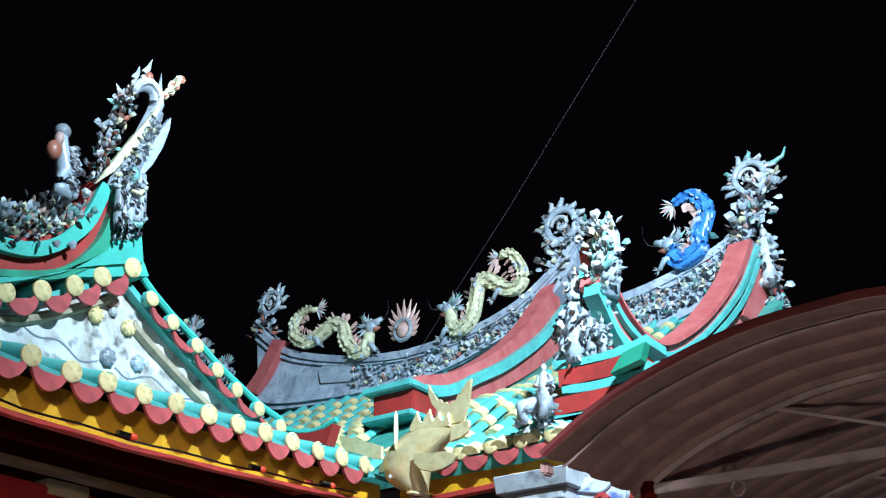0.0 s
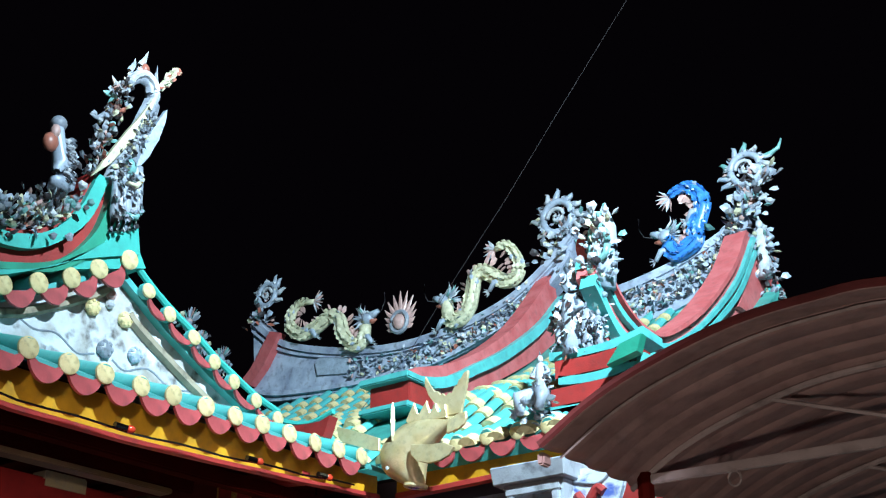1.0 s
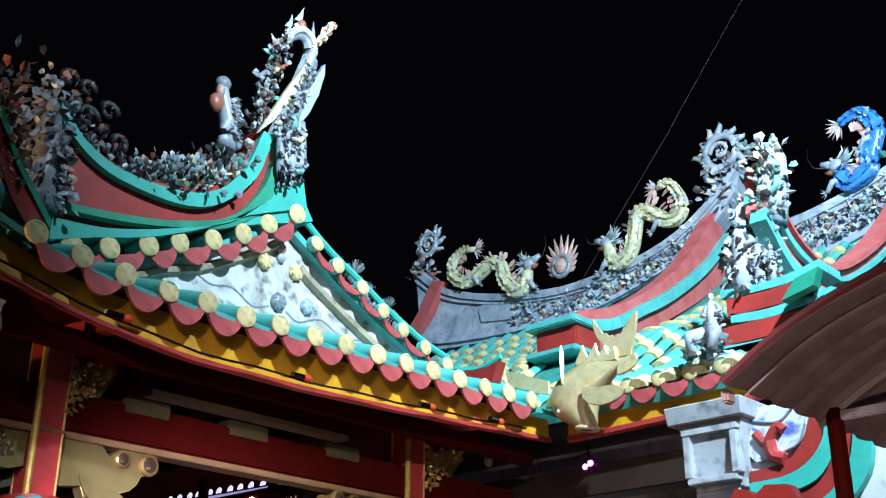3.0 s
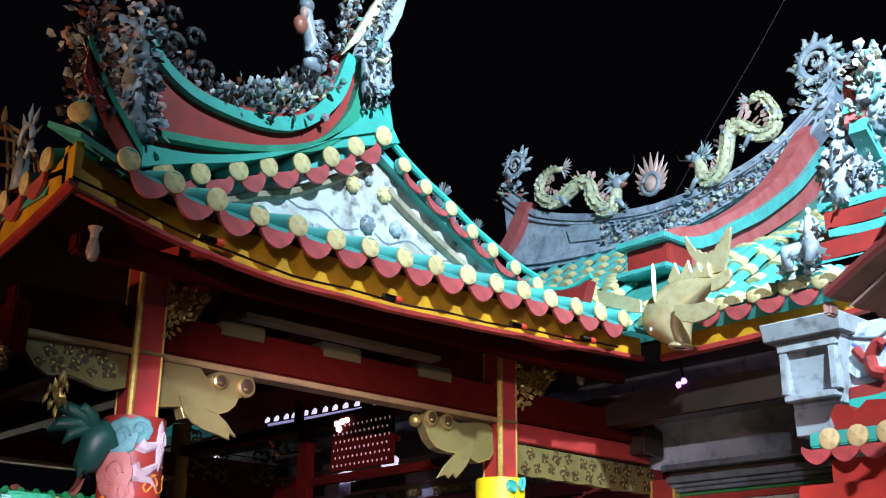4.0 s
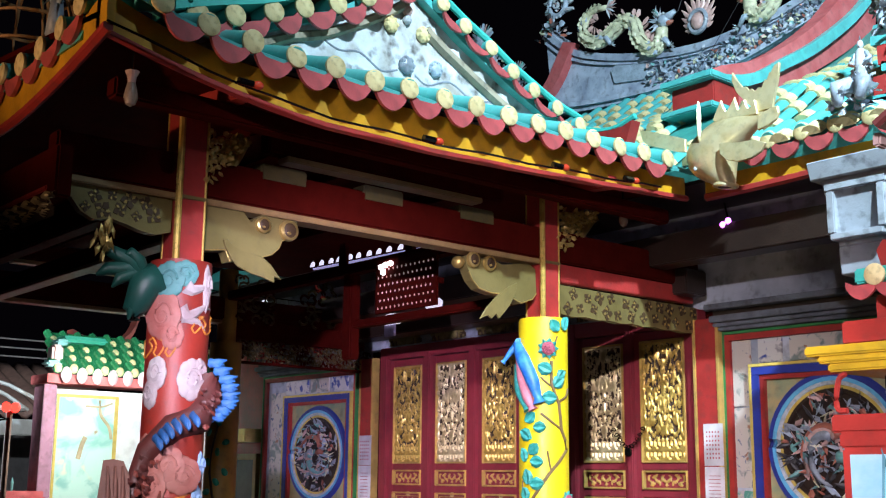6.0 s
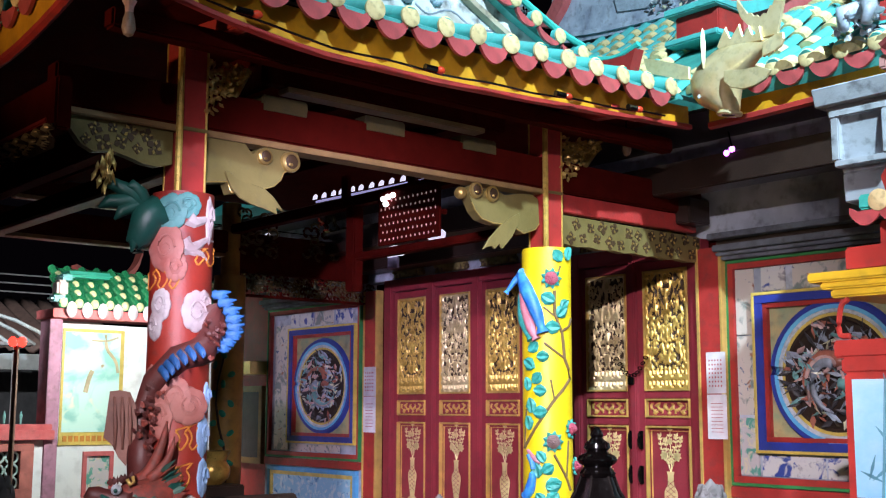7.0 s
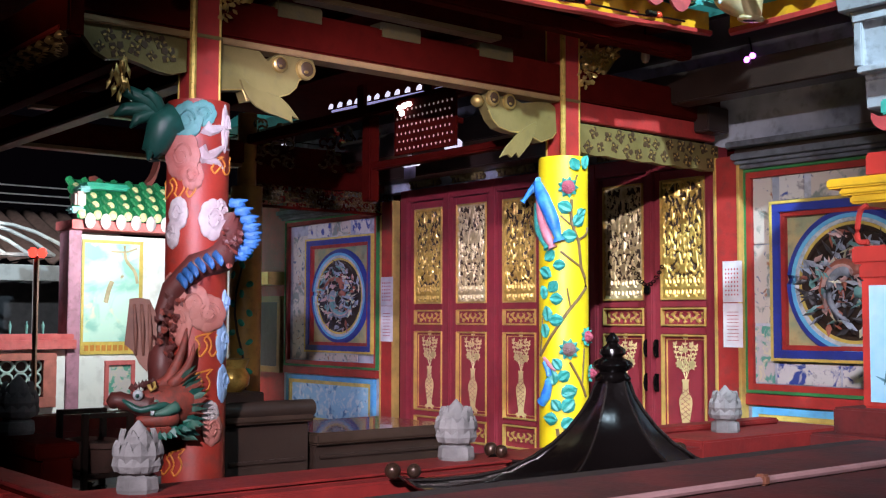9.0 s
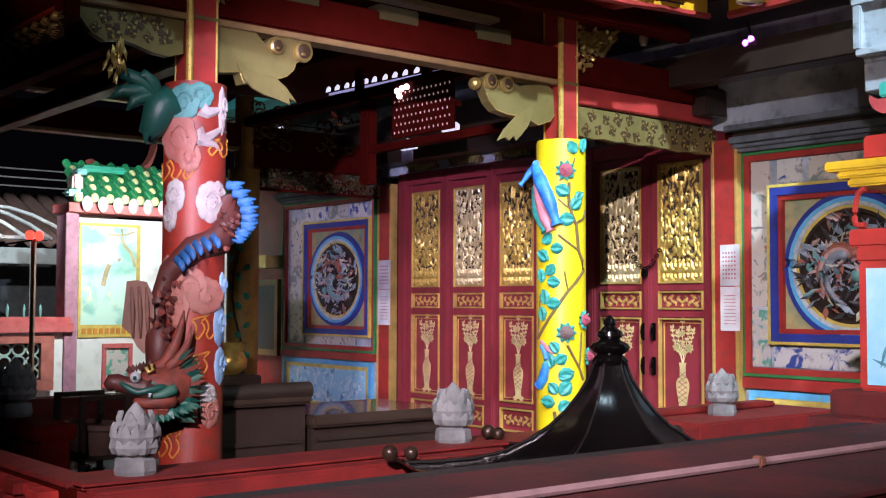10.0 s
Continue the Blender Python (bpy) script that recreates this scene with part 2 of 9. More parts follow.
class Heap:
    """Gathers many small shards, fins and limbs into one mesh with several porcelains."""

    def __init__(self):
        self.v, self.f, self.m, self.s = [], [], [], []

    def add(self, verts, faces, mi, smooth=False):
        k = len(self.v)
        self.s += [smooth] * len(faces)
        self.v += [tuple(p) for p in verts]
        self.f += [tuple(i + k for i in f) for f in faces]
        self.m += [mi] * len(faces)

    def shard(self, p, d, length, width, mi, thick=0.45, blunt=0.0):
        d = Vector(d).normalized()
        a = d.orthogonal().normalized()
        a.rotate(Matrix.Rotation(random.random() * 6.28, 3, d))
        b = d.cross(a)
        p = Vector(p)
        m = p + d * length * 0.45
        if blunt:
            e = p + d * length * 0.85
            vs = [p, m + a * width, m + b * width * thick, m - a * width, m - b * width * thick, e + a * width * blunt, e - a * width * blunt]
            self.add(vs, [(0, 2, 1), (0, 3, 2), (0, 4, 3), (0, 1, 4), (5, 1, 2), (5, 2, 6), (6, 2, 3), (6, 3, 4), (6, 4, 5), (5, 4, 1)], mi)
            return
        vs = [p, m + a * width, m + b * width * thick, m - a * width, m - b * width * thick, p + d * length]
        self.add(vs, [(0, 2, 1), (0, 3, 2), (0, 4, 3), (0, 1, 4), (5, 1, 2), (5, 2, 3), (5, 3, 4), (5, 4, 1)], mi)

    def limb(self, pts, radii, mi, sides=7, flat=1.0, up=(0, 0, 1)):
        b = bm_new()
        tube(b, pts, radii, sides, flat, up)
        b.verts.index_update()
        self.add([v.co for v in b.verts], [[v.index for v in f.verts] for f in b.faces], mi, True)
        b.free()

    def blob(self, c, r, mi, seg=8):
        b = bm_new()
        ellipsoid(b, c, r, seg)
        b.verts.index_update()
        self.add([v.co for v in b.verts], [[v.index for v in f.verts] for f in b.faces], mi, True)
        b.free()

    def cluster(self, pts, width, n, mix, size=(0.05, 0.12), depth=0.10, up=0.5, side=(0, 1, 0)):
        """Shards thrown round a line of points; width: half spread across it, depth: along side."""
        line = smooth_line(pts, 40)
        ws = width if hasattr(width, "__len__") else [width] * 2
        for _ in range(n):
            s = random.random()
            p = line[int(s * 40)]
            w = ws[0] + (ws[-1] - ws[0]) * s
            o = Vector((random.gauss(0, 0.5), random.gauss(0, 0.5), random.gauss(0, 0.5)))
            q = p + Vector((o.x * w, o.y * w, o.z * w))
            sd = Vector(side)
            q -= sd * (q - p).dot(sd) * (1 - depth / max(w, 0.01))
            d = o + Vector((0, 0, up)) + Vector((random.uniform(-0.4, 0.4), random.uniform(-0.4, 0.4), random.uniform(-0.3, 0.6)))
            ln = random.uniform(*size)
            self.shard(q, d, ln, ln * random.uniform(0.25, 0.5), random.choice(mix), 0.4, 0.75)

    def make(self, name, mats=None):
        me = bpy.data.meshes.new(name)
        me.from_pydata(self.v, [], self.f)
        for mm in mats or PORCELAINS:
            me.materials.append(mm)
        me.polygons.foreach_set("material_index", self.m)
        me.polygons.foreach_set("use_smooth", self.s)
        me.update()
        return me


def heap_thing(name, h, label, category="ornament", group=""):
    return tagged(new(name, h.make(name)), label, category, group)


def dragon(name, path, r, body, fin, label, head_way, fin_out=1):
    """A porcelain dragon: scaly tapering body, back fins, tufted tail, maned head with whiskers, two legs."""
    h = Heap()
    line = smooth_line(path, 44)
    rad = [r * (0.45 + 0.75 * min(1, s / 14)) * (1.0 if s < 36 else 1.0 - (s - 36) * 0.02) for s in range(45)]
    h.limb(line, rad, body, 8, 0.8)
    for s in range(2, 41):
        p = line[s]
        d = (line[s + 1] - line[s - 1]).normalized()
        nrm = Vector((-d.z, 0, d.x)) * fin_out
        for k in range(3):
            a = (k - 1) * 0.9
            q = p + Vector((0, -1, 0)) * rad[s] * 0.8 * math.cos(a) + nrm * rad[s] * math.sin(a)
            h.shard(q, -d + Vector((0, -0.2, 0)), r * 1.1, r * 0.4, body if (s + k) % 9 else 0, 0.25)
        if s % 3 != 2:
            h.shard(p + nrm * rad[s] * 0.7, nrm + d * -0.35, 0.14 + 0.03 * math.sin(s), 0.032, fin, 0.3, 0.5)
    for k in range(8):
        a = -1.1 + k * 0.32
        d0 = (line[0] - line[2]).normalized()
        d = Vector((d0.x * math.cos(a) - d0.z * math.sin(a), 0, d0.x * math.sin(a) + d0.z * math.cos(a)))
        h.shard(line[0], d, 0.17, 0.03, 7 if k % 2 else 1)
    e = line[-1]
    w = Vector(head_way).normalized()
    h.blob(e + w * 0.03, (0.09, 0.075, 0.08), 0)
    h.limb([e + w * 0.05 + Vector((0, 0, 0.02)), e + w * 0.13 + Vector((0, 0, 0.03)), e + w * 0.19 + Vector((0, 0, 0.05))], [0.06, 0.045, 0.03], 0)
    h.limb([e + w * 0.05 + Vector((0, 0, -0.03)), e + w * 0.11 + Vector((0, 0, -0.06)), e + w * 0.16 + Vector((0, 0, -0.05))], [0.04, 0.03, 0.012], 4)
    for k in range(26):
        d = -w * random.uniform(0.2, 1.1) + Vector((0, random.uniform(-0.7, 0.7), random.uniform(-0.8, 1.2)))
        h.shard(e + d * 0.04, d, random.uniform(0.09, 0.17), 0.022, random.choice((0, 2, 5, 1, 0)))
    for sgn in (-1, 1):
        b = e + Vector((0, sgn * 0.04, 0.06))
        h.limb([b, b - w * 0.06 + Vector((0, 0, 0.08)), b - w * 0.05 + Vector((0, 0, 0.15))], [0.018, 0.012, 0.004], 1, 5)
        h.blob(e + w * 0.06 + Vector((0, -0.05 * sgn, 0.06)), (0.02, 0.02, 0.02), 1, 6)
    b = e + w * 0.16
    h.limb([b, b + w * 0.10 + Vector((0, -0.03, 0.02)), b + w * 0.15 + Vector((0, -0.03, 0.12)), b + w * 0.14 + Vector((0, -0.03, 0.24))], 0.006, 8, 4)
    for s, sg in ((16, 1), (38, 1)):
        p = line[s]
        g = p + w * 0.16 * sg + Vector((0, -0.05, -0.12))
        h.limb([p, p + w * 0.10 + Vector((0, -0.05, -0.02)), g], [0.05, 0.035, 0.025], 0, 6)
        for k in range(4):
            h.shard(g, w + Vector((0, (k - 1.5) * 0.4, 0.5 - 0.5 * k)), 0.08, 0.014, 1)
    return heap_thing(name, h, label, "dragon ornament", "dragons on the roof ridges")


def swirl_end(name, c, size, label, flip=1, horn=False):
    """Ridge end: a spiral disc ringed with flame fingers, on a sheaf of scales."""
    h = Heap()
    c = Vector(c)
    ring = [c + Vector((flip * math.cos(a) * size * 0.60, -0.03, math.sin(a) * size * 0.62)) for a in (k * 0.3 for k in range(22))]
    h.limb(ring, size * 0.14, 0, 7)
    spiral = [c + Vector((flip * math.cos(a) * size * (0.40 - a * 0.045), -0.05, math.sin(a) * size * (0.40 - a * 0.045))) for a in (k * 0.42 for k in range(19))]
    h.limb(spiral, [size * 0.09 - k * size * 0.002 for k in range(19)], 1, 6)
    for k in range(70):
        a = random.uniform(0, 6.28)
        rr = random.uniform(0.5, 0.72) * size
        d = Vector((math.cos(a), 0, math.sin(a)))
        h.shard(c + d * rr - Vector((0, 0.05, 0)), d + Vector((-d.z, -0.5, d.x)) * random.uniform(-0.8, 0.8), size * 0.22, size * 0.07, random.choice(MIX_BRIGHT))
    for k in range(26):
        a, rr = random.uniform(0, 6.28), random.uniform(0, 0.35) * size
        h.shard(c + Vector((math.cos(a) * rr, -0.01, math.sin(a) * rr)), (random.uniform(-1, 1), -0.4, random.uniform(-1, 1)), size * 0.20, size * 0.06, random.choice(MIX_BRIGHT))
    for k in range(9):
        a = -0.5 + k * 4.3 / 8 + random.uniform(-0.12, 0.12)
        d = Vector((math.cos(a), 0, math.sin(a)))
        s = Vector((-d.z, 0, d.x)) * flip
        p = c + d * size * 0.66
        ln = size * random.uniform(0.38, 0.62)
        h.limb([p - s * ln * 0.1, p + d * ln * 0.4 + s * ln * 0.10, p + d * ln * 0.75 + s * ln * 0.30, p + d * ln * 1.0 + s * ln * 0.22], [size * 0.15, size * 0.12, size * 0.08, size * 0.012], random.choice((0, 1, 5, 1, 0, 1)), 7)
    if horn:
        p = c + Vector((size * 0.5, 0, size * 0.3))
        h.limb([p, p + Vector((size * 0.5, 0, 0.02)), p + Vector((size * 0.85, 0, size * 0.25)), p + Vector((size * 1.0, 0, size * 0.6))], [size * 0.13, size * 0.11, size * 0.08, 0.008], 5, 7)
    return h


def figure(h, base, height, mi, mix=MIX_PALE, lean=0.0):
    """A small weathered figurine, a plain robed shape."""
    b = Vector(base)
    t = b + Vector((lean, 0, height))
    h.limb([b, b.lerp(t, 0.3), b.lerp(t, 0.55), b.lerp(t, 0.78), b.lerp(t, 0.83)], [height * 0.14, height * 0.10, height * 0.11, height * 0.09, height * 0.035], mi, 7)
    h.blob(b.lerp(t, 0.9), (height * 0.06, height * 0.06, height * 0.08), mi)
    h.shard(b.lerp(t, 0.95), (0, 0, 1), height * 0.12, height * 0.04, random.choice(mix))
    for sg in (-1, 1):
        sh = b.lerp(t, 0.74) + Vector((sg * height * 0.09, 0, 0))
        h.limb([sh, sh + Vector((sg * height * 0.09, -height * 0.03, -height * 0.13)), sh + Vector((sg * height * 0.03, -height * 0.12, -height * 0.2))], [height * 0.05, height * 0.042, height * 0.03], random.choice((0, 1, 2)), 6)
    for k in range(46):
        s = random.uniform(0.0, 0.8)
        a = random.uniform(0, 6.28)
        rr = height * 0.10
        h.shard(b.lerp(t, s) + Vector((math.cos(a) * rr, math.sin(a) * rr, 0)), (math.cos(a) * 0.5, math.sin(a) * 0.5, random.uniform(-1.2, 0.3)), height * 0.15, height * 0.04, random.choice(mix), 0.4, 0.7)


# ---- eave tiles: disc, barrel and drip ----
def tile_meshes():
    b = bm_new()
    lathe(b, [(0.052, -0.012), (0.060, -0.006), (0.060, 0.008), (0.052, 0.014), (0.02, 0.017)], sides=16)
    bmesh.ops.transform(b, matrix=Matrix.Rotation(radians(90), 4, "Y"), verts=b.verts)
    disc = finish("end_disc", b, CREAM, True)
    b = bm_new()
    rings = [[(x, 0.052 * math.cos(a), 0.052 * math.sin(a)) for a in (math.pi * 2 * j / 10 for j in range(10))] for x in (0.0, -0.30)]
    ring_mesh(b, rings)
    barrel = finish("barrel_tile", b, TILE, True)
    b = bm_new()
    out = [(-0.105, 0.03)] + [(-0.105 + 0.21 * k / 10, -0.01 - 0.085 * math.sin(math.pi * k / 10) ** 0.7) for k in range(11)] + [(0.105, 0.03), (0.05, 0.0), (-0.05, 0.0)]
    plate(b, out, (0.0, 0, 0), (0, 1, 0), (0, 0, 1), 0.02)
    drip = finish("drip_tile", b, TILE_RED)
    b = bm_new()
    rings = []
    for x, r in ((0.0, 0.072), (-0.095, 0.069), (-0.098, 0.056), (-0.33, 0.050)):
        rings.append([(x, r * math.cos(a), r * math.sin(a) * 0.9) for a in (math.pi * j / 6 for j in range(7))])
    ring_mesh(b, rings, closed=False)
    b.faces.ensure_lookup_table()
    b.verts.ensure_lookup_table()
    b.faces.new([b.verts[i] for i in range(7)])
    roofing = finish("roof_tile", b, [TILE, CREAM])
    for p in roofing.polygons:
        if sum(roofing.vertices[i].co.x for i in p.vertices) / len(p.vertices) > -0.096:
            p.material_index = 1
    return disc, barrel, drip, roofing


DISC, BARREL, DRIP, ROOFING = tile_meshes()


def eave_row(parent, pts, out, pitch=18, drips=True, lift=0.0, long=1.0, deep=1.0, wide=1.0):
    """Discs with their barrels at the points and drip tiles between them; out: the way they face."""
    out = Vector(out).normalized()
    z = Vector((0, 0, 1))
    for i, p in enumerate(pts):
        p = Vector(p)
        side = z.cross(out)
        m = Matrix((out, side, z)).transposed().to_4x4()
        wob = Matrix.Rotation(random.gauss(0, 0.05), 4, "Z") @ Matrix.Rotation(random.gauss(0, 0.05), 4, "Y")
        m.translation = p + Vector((random.gauss(0, 0.004), random.gauss(0, 0.004), random.gauss(0, 0.006))) - parent.location
        share("end_disc", DISC, parent, m @ wob @ Matrix.Diagonal((1, wide, wide, 1)))
        share("barrel_tile", BARREL, parent, m @ Matrix.Rotation(radians(pitch), 4, "Y") @ Matrix.Diagonal((long, 1, 1, 1)))
        if drips and i + 1 < len(pts):
            q = Vector(pts[i + 1])
            a = (q - p)
            mid = (p + q) / 2
            u = (z - a.normalized() * z.dot(a.normalized())).normalized()
            nn = a.normalized().cross(u)
            if nn.dot(out) < 0:
                a, nn = -a, -nn
            mm = Matrix((nn, a.normalized(), u)).transposed().to_4x4() @ Matrix.Diagonal((1, a.length / 0.243, deep, 1))
            mm.translation = mid + Vector((0, 0, -0.045)) - out * 0.02 - parent.location
            share("drip_tile", DRIP, parent, mm @ Matrix.Rotation(random.gauss(0, 0.04), 4, "X"))


# ---- pavilion roof ----
pav = thing("pavilion_roof", (-7.5, 4.0, 3.9), "curved pavilion roof with turquoise tiles and ochre fascia", "roof")
L0 = local(pav)


def cap_z(y):
    return 3.72 + 0.10 * max(0, (2.95 - y) / 0.68) ** 2 + 0.025 * max(0, min(1, (y - 3.6) / 1.2))


def fascia_z(y):
    return 3.465 + 0.19 * max(0, (3.3 - y) / 1.25) ** 1.6 + 0.10 * max(0, (y - 3.9) / 2.2) ** 1.3


cap_pts = [(EAVE_X, 2.27 + 0.2435 * k, cap_z(2.27 + 0.2435 * k)) for k in range(16)]
eave_row(pav, cap_pts, (1, 0, 0))
front_pts = [(-4.98 - 0.2435 * k, 2.0, cap_z(2.27 + 0.2435 * k)) for k in range(12)]
eave_row(pav, front_pts, (0, -1, 0))
eave_row(pav, [(-4.66, 1.99, 3.95)], (0.6, -0.6, 0.25), drips=False)
ys = [2.03 + (6.25 - 2.03) * i / 24 for i in range(25)]
b = bm_new()
ribbon(b, [L0 + Vector((EAVE_X - 0.125, y, fascia_z(y))) for y in ys], [L0 + Vector((EAVE_X - 0.125, y, max(fascia_z(y) + 0.13, cap_z(y) - 0.055))) for y in ys], (-1, 0, 0), 0.04)
xs = [EAVE_X - 0.05 - 3.2 * i / 24 for i in range(25)]
part("fascia_board", b, YELLOW, pav, "ochre painted fascia board")
b = bm_new()
ribbon(b, [L0 + Vector((x, 2.03, fascia_z(2.03 + (EAVE_X - 0.05 - x)))) for x in xs], [L0 + Vector((x, 2.03, max(fascia_z(2.03 + (EAVE_X - 0.05 - x)) + 0.13, cap_z(2.03 + (EAVE_X - 0.05 - x)) - 0.055))) for x in xs], (0, 1, 0), 0.04)
part("fascia_board", b, YELLOW, pav)
b = bm_new()
tube(b, [L0 + Vector((EAVE_X - 0.115, y, fascia_z(y) - 0.015)) for y in ys], 0.022, 6)
part("eave_moulding", b, RED, pav, "red eave moulding")
b = bm_new()
tube(b, [L0 + Vector((x, 2.04, fascia_z(2.03 + (EAVE_X - 0.05 - x)) - 0.015)) for x in xs], 0.028, 6)
part("eave_moulding", b, RED, pav, "red eave moulding")
# skirt slope behind the end discs and the front slope
b = bm_new()
ribbon(b, [L0 + Vector((EAVE_X - 0.02, y, cap_z(y) - 0.05)) for y in ys], [L0 + Vector((-5.12, y, cap_z(y) + 0.14)) for y in ys], (0.3, 0, 1), 0.03)
part("skirt_slope", b, TILE, pav)
b = bm_new()
fr = [(2.03, 3.72), (2.4, 3.86), (2.9, 3.98), (3.4, 4.2), (3.97, 4.56)]
ribbon(b, [L0 + Vector((-5.0, y, z - 0.02)) for y, z in fr], [L0 + Vector((-10.0, y, z - 0.02)) for y, z in fr], (0, -0.3, -1), 0.06)
part("front_slope", b, TILE, pav)
b = bm_new()
bk = [(3.97, 4.56), (4.35, 4.33), (4.74, 4.14), (5.14, 3.98), (6.2, 3.82)]
ribbon(b, [L0 + Vector((-5.0, y, z - 0.02)) for y, z in bk], [L0 + Vector((-10.0, y, z - 0.02)) for y, z in bk], (0, 0.3, -1), 0.06)
part("back_slope", b, TILE, pav)
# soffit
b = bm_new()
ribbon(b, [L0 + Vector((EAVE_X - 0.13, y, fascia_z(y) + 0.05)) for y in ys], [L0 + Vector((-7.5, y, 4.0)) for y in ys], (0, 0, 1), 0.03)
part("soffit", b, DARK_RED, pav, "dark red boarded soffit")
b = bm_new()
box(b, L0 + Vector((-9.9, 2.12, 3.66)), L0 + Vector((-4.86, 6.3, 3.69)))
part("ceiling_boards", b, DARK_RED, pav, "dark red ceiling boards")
# gable wall and its tiled verges
GX = -4.95
GABLE = mat("flaking_gable_plaster", (0.66, 0.72, 0.78), 0.85, second=(0.36, 0.33, 0.29), dirt=0.9, dirt_colour=(0.07, 0.06, 0.055), scale=4.5)
b = bm_new()
gl = [(2.55, 3.86), (2.79, 3.95), (3.01, 4.02), (3.2, 4.11), (3.43, 4.19), (3.8, 4.40), (3.97, 4.52)]
gr = [(4.17, 4.40), (4.35, 4.30), (4.74, 4.11), (5.14, 3.95), (5.42, 3.88)]
plate(b, [(5.42, 3.72), (2.55, 3.74)] + gl + gr, L0 + Vector((GX - 0.17, 0, 0)), (0, 1, 0), (0, 0, 1), 0.06)
part("gable_wall", b, GABLE, pav, "white gable wall with flaking painted plaster")
b = bm_new()
for off, up_, col in ((0.0, 0.0, 0),):
    ln = smooth_line([(GX - 0.10, y, z - 0.16) for y, z in [(4.12, 4.44)] + gr], 14)
    tube(b, [L0 + p for p in ln], 0.035, 6)
    ln = smooth_line([(GX - 0.10, y, z - 0.12) for y, z in gl], 14)
    tube(b, [L0 + p for p in ln], 0.03, 6)
part("verge_moulding", b, mat("ochre_weathered_moulding", (0.42, 0.36, 0.26), 0.8, dirt=0.6), pav)
# painted scroll lines and rosettes on the gable
INK = mat("faded_blue_paint", (0.08, 0.14, 0.36), 0.8, dirt=0.5)
for cy, cz, r, mm in ((3.98, 4.02, 0.055, P_GREY), (3.86, 4.24, 0.05, CREAM), (4.10, 4.24, 0.05, CREAM), (3.98, 4.36, 0.035, P_PINK), (4.2, 4.05, 0.05, P_BLUE), (3.98, 4.30, 0.03, P_WHITE)):
    b = bm_new()
    ellipsoid(b, L0 + Vector((GX - 0.10, cy, cz)), (0.03, r, r), 10)
    if r > 0.04:
        for k in range(7):
            a = k * 0.9
            ellipsoid(b, L0 + Vector((GX - 0.095, cy + math.cos(a) * r * 0.7, cz + math.sin(a) * r * 0.7)), (0.025, r * 0.35, r * 0.35), 6)
    part("rosette", b, mm, pav, "plaster rosette")
for pts in ([(3.92, 3.98), (3.8, 3.95), (3.65, 4.02), (3.5, 4.0), (3.35, 4.06)], [(4.05, 3.98), (4.15, 3.94), (4.32, 4.0), (4.5, 3.93), (4.7, 3.95), (4.95, 3.9)]):
    b = bm_new()
    tube(b, [L0 + Vector((GX - 0.112, p.y, p.z)) for p in smooth_line([(0, *q) for q in pts], 20)], 0.008, 5)
    part("scroll_line", b, P_GREY, pav)
for y0, y1, z0 in ((3.2, 4.9, 3.845), (3.1, 5.05, 3.80)):
    b = bm_new()
    box(b, L0 + Vector((GX - 0.115, y0, z0)), L0 + Vector((GX - 0.105, y1, z0 + 0.018)))
    for k in range(6):
        yy = y0 + 0.12 + k * (y1 - y0) / 6
        plate(b, [(0, -0.03), (0.06, 0), (0, 0.03), (-0.06, 0)], L0 + Vector((GX - 0.115, yy, z0 + 0.02)), (0, 1, 0), (0, 0, 1), 0.01)
    part("painted_border", b, INK, pav, "faded blue painted border")
verge_l = [(GX, y, z) for y, z in [(2.58, 3.9), (2.79, 3.97), (3.01, 4.05), (3.2, 4.135), (3.42, 4.215), (3.62, 4.31), (3.8, 4.43), (3.99, 4.56)]]
verge_r = [(GX, y, z) for y, z in [(3.99, 4.56), (4.17, 4.43), (4.35, 4.33), (4.55, 4.24), (4.74, 4.14), (4.93, 4.06), (5.14, 3.98), (5.35, 3.93)]]
eave_row(pav, verge_l, (1, 0, 0), pitch=4, long=0.5)
eave_row(pav, verge_r[1:], (1, 0, 0), pitch=4, long=0.12, deep=0.5, wide=0.82)
b = bm_new()
ln = smooth_line([(GX - 0.03, y + 0.03, z + 0.055) for _, y, z in verge_r], 20)
tube(b, [L0 + p for p in ln], 0.022, 7)
part("verge_ridge", b, TEAL, pav)
# swept descending ridge over the front slope
sr = thing("swept_ridge", (-5.0, 3.2, 4.2), "swept red and green plaster ridge rising to both ends", "roof ridge")
L1 = local(sr)
top = smooth_line([(0, 2.42, 4.68), (0, 2.58, 4.51), (0, 2.82, 4.42), (0, 3.18, 4.43), (0, 3.43, 4.53), (0, 3.61, 4.75), (0, 3.71, 5.02)], 30)
g_lo = smooth_line([(0, 2.42, 4.58), (0, 2.61, 4.43), (0, 2.82, 4.36), (0, 3.18, 4.35), (0, 3.44, 4.44), (0, 3.68, 4.69), (0, 3.79, 5.01)], 30)
lb_t = smooth_line([(0, 2.45, 4.12), (0, 2.84, 4.17), (0, 3.19, 4.25), (0, 3.52, 4.39), (0, 3.73, 4.64), (0, 3.82, 4.95)], 30)
lb_b = smooth_line([(0, 2.45, 4.08), (0, 2.84, 4.13), (0, 3.19, 4.21), (0, 3.54, 4.33), (0, 3.79, 4.58), (0, 3.88, 4.92)], 30)
t_lo = smooth_line([(0, 2.45, 3.90), (0, 2.67, 3.98), (0, 3.0, 4.09), (0, 3.32, 4.24), (0, 3.62, 4.42), (0, 4.06, 4.62)], 30)
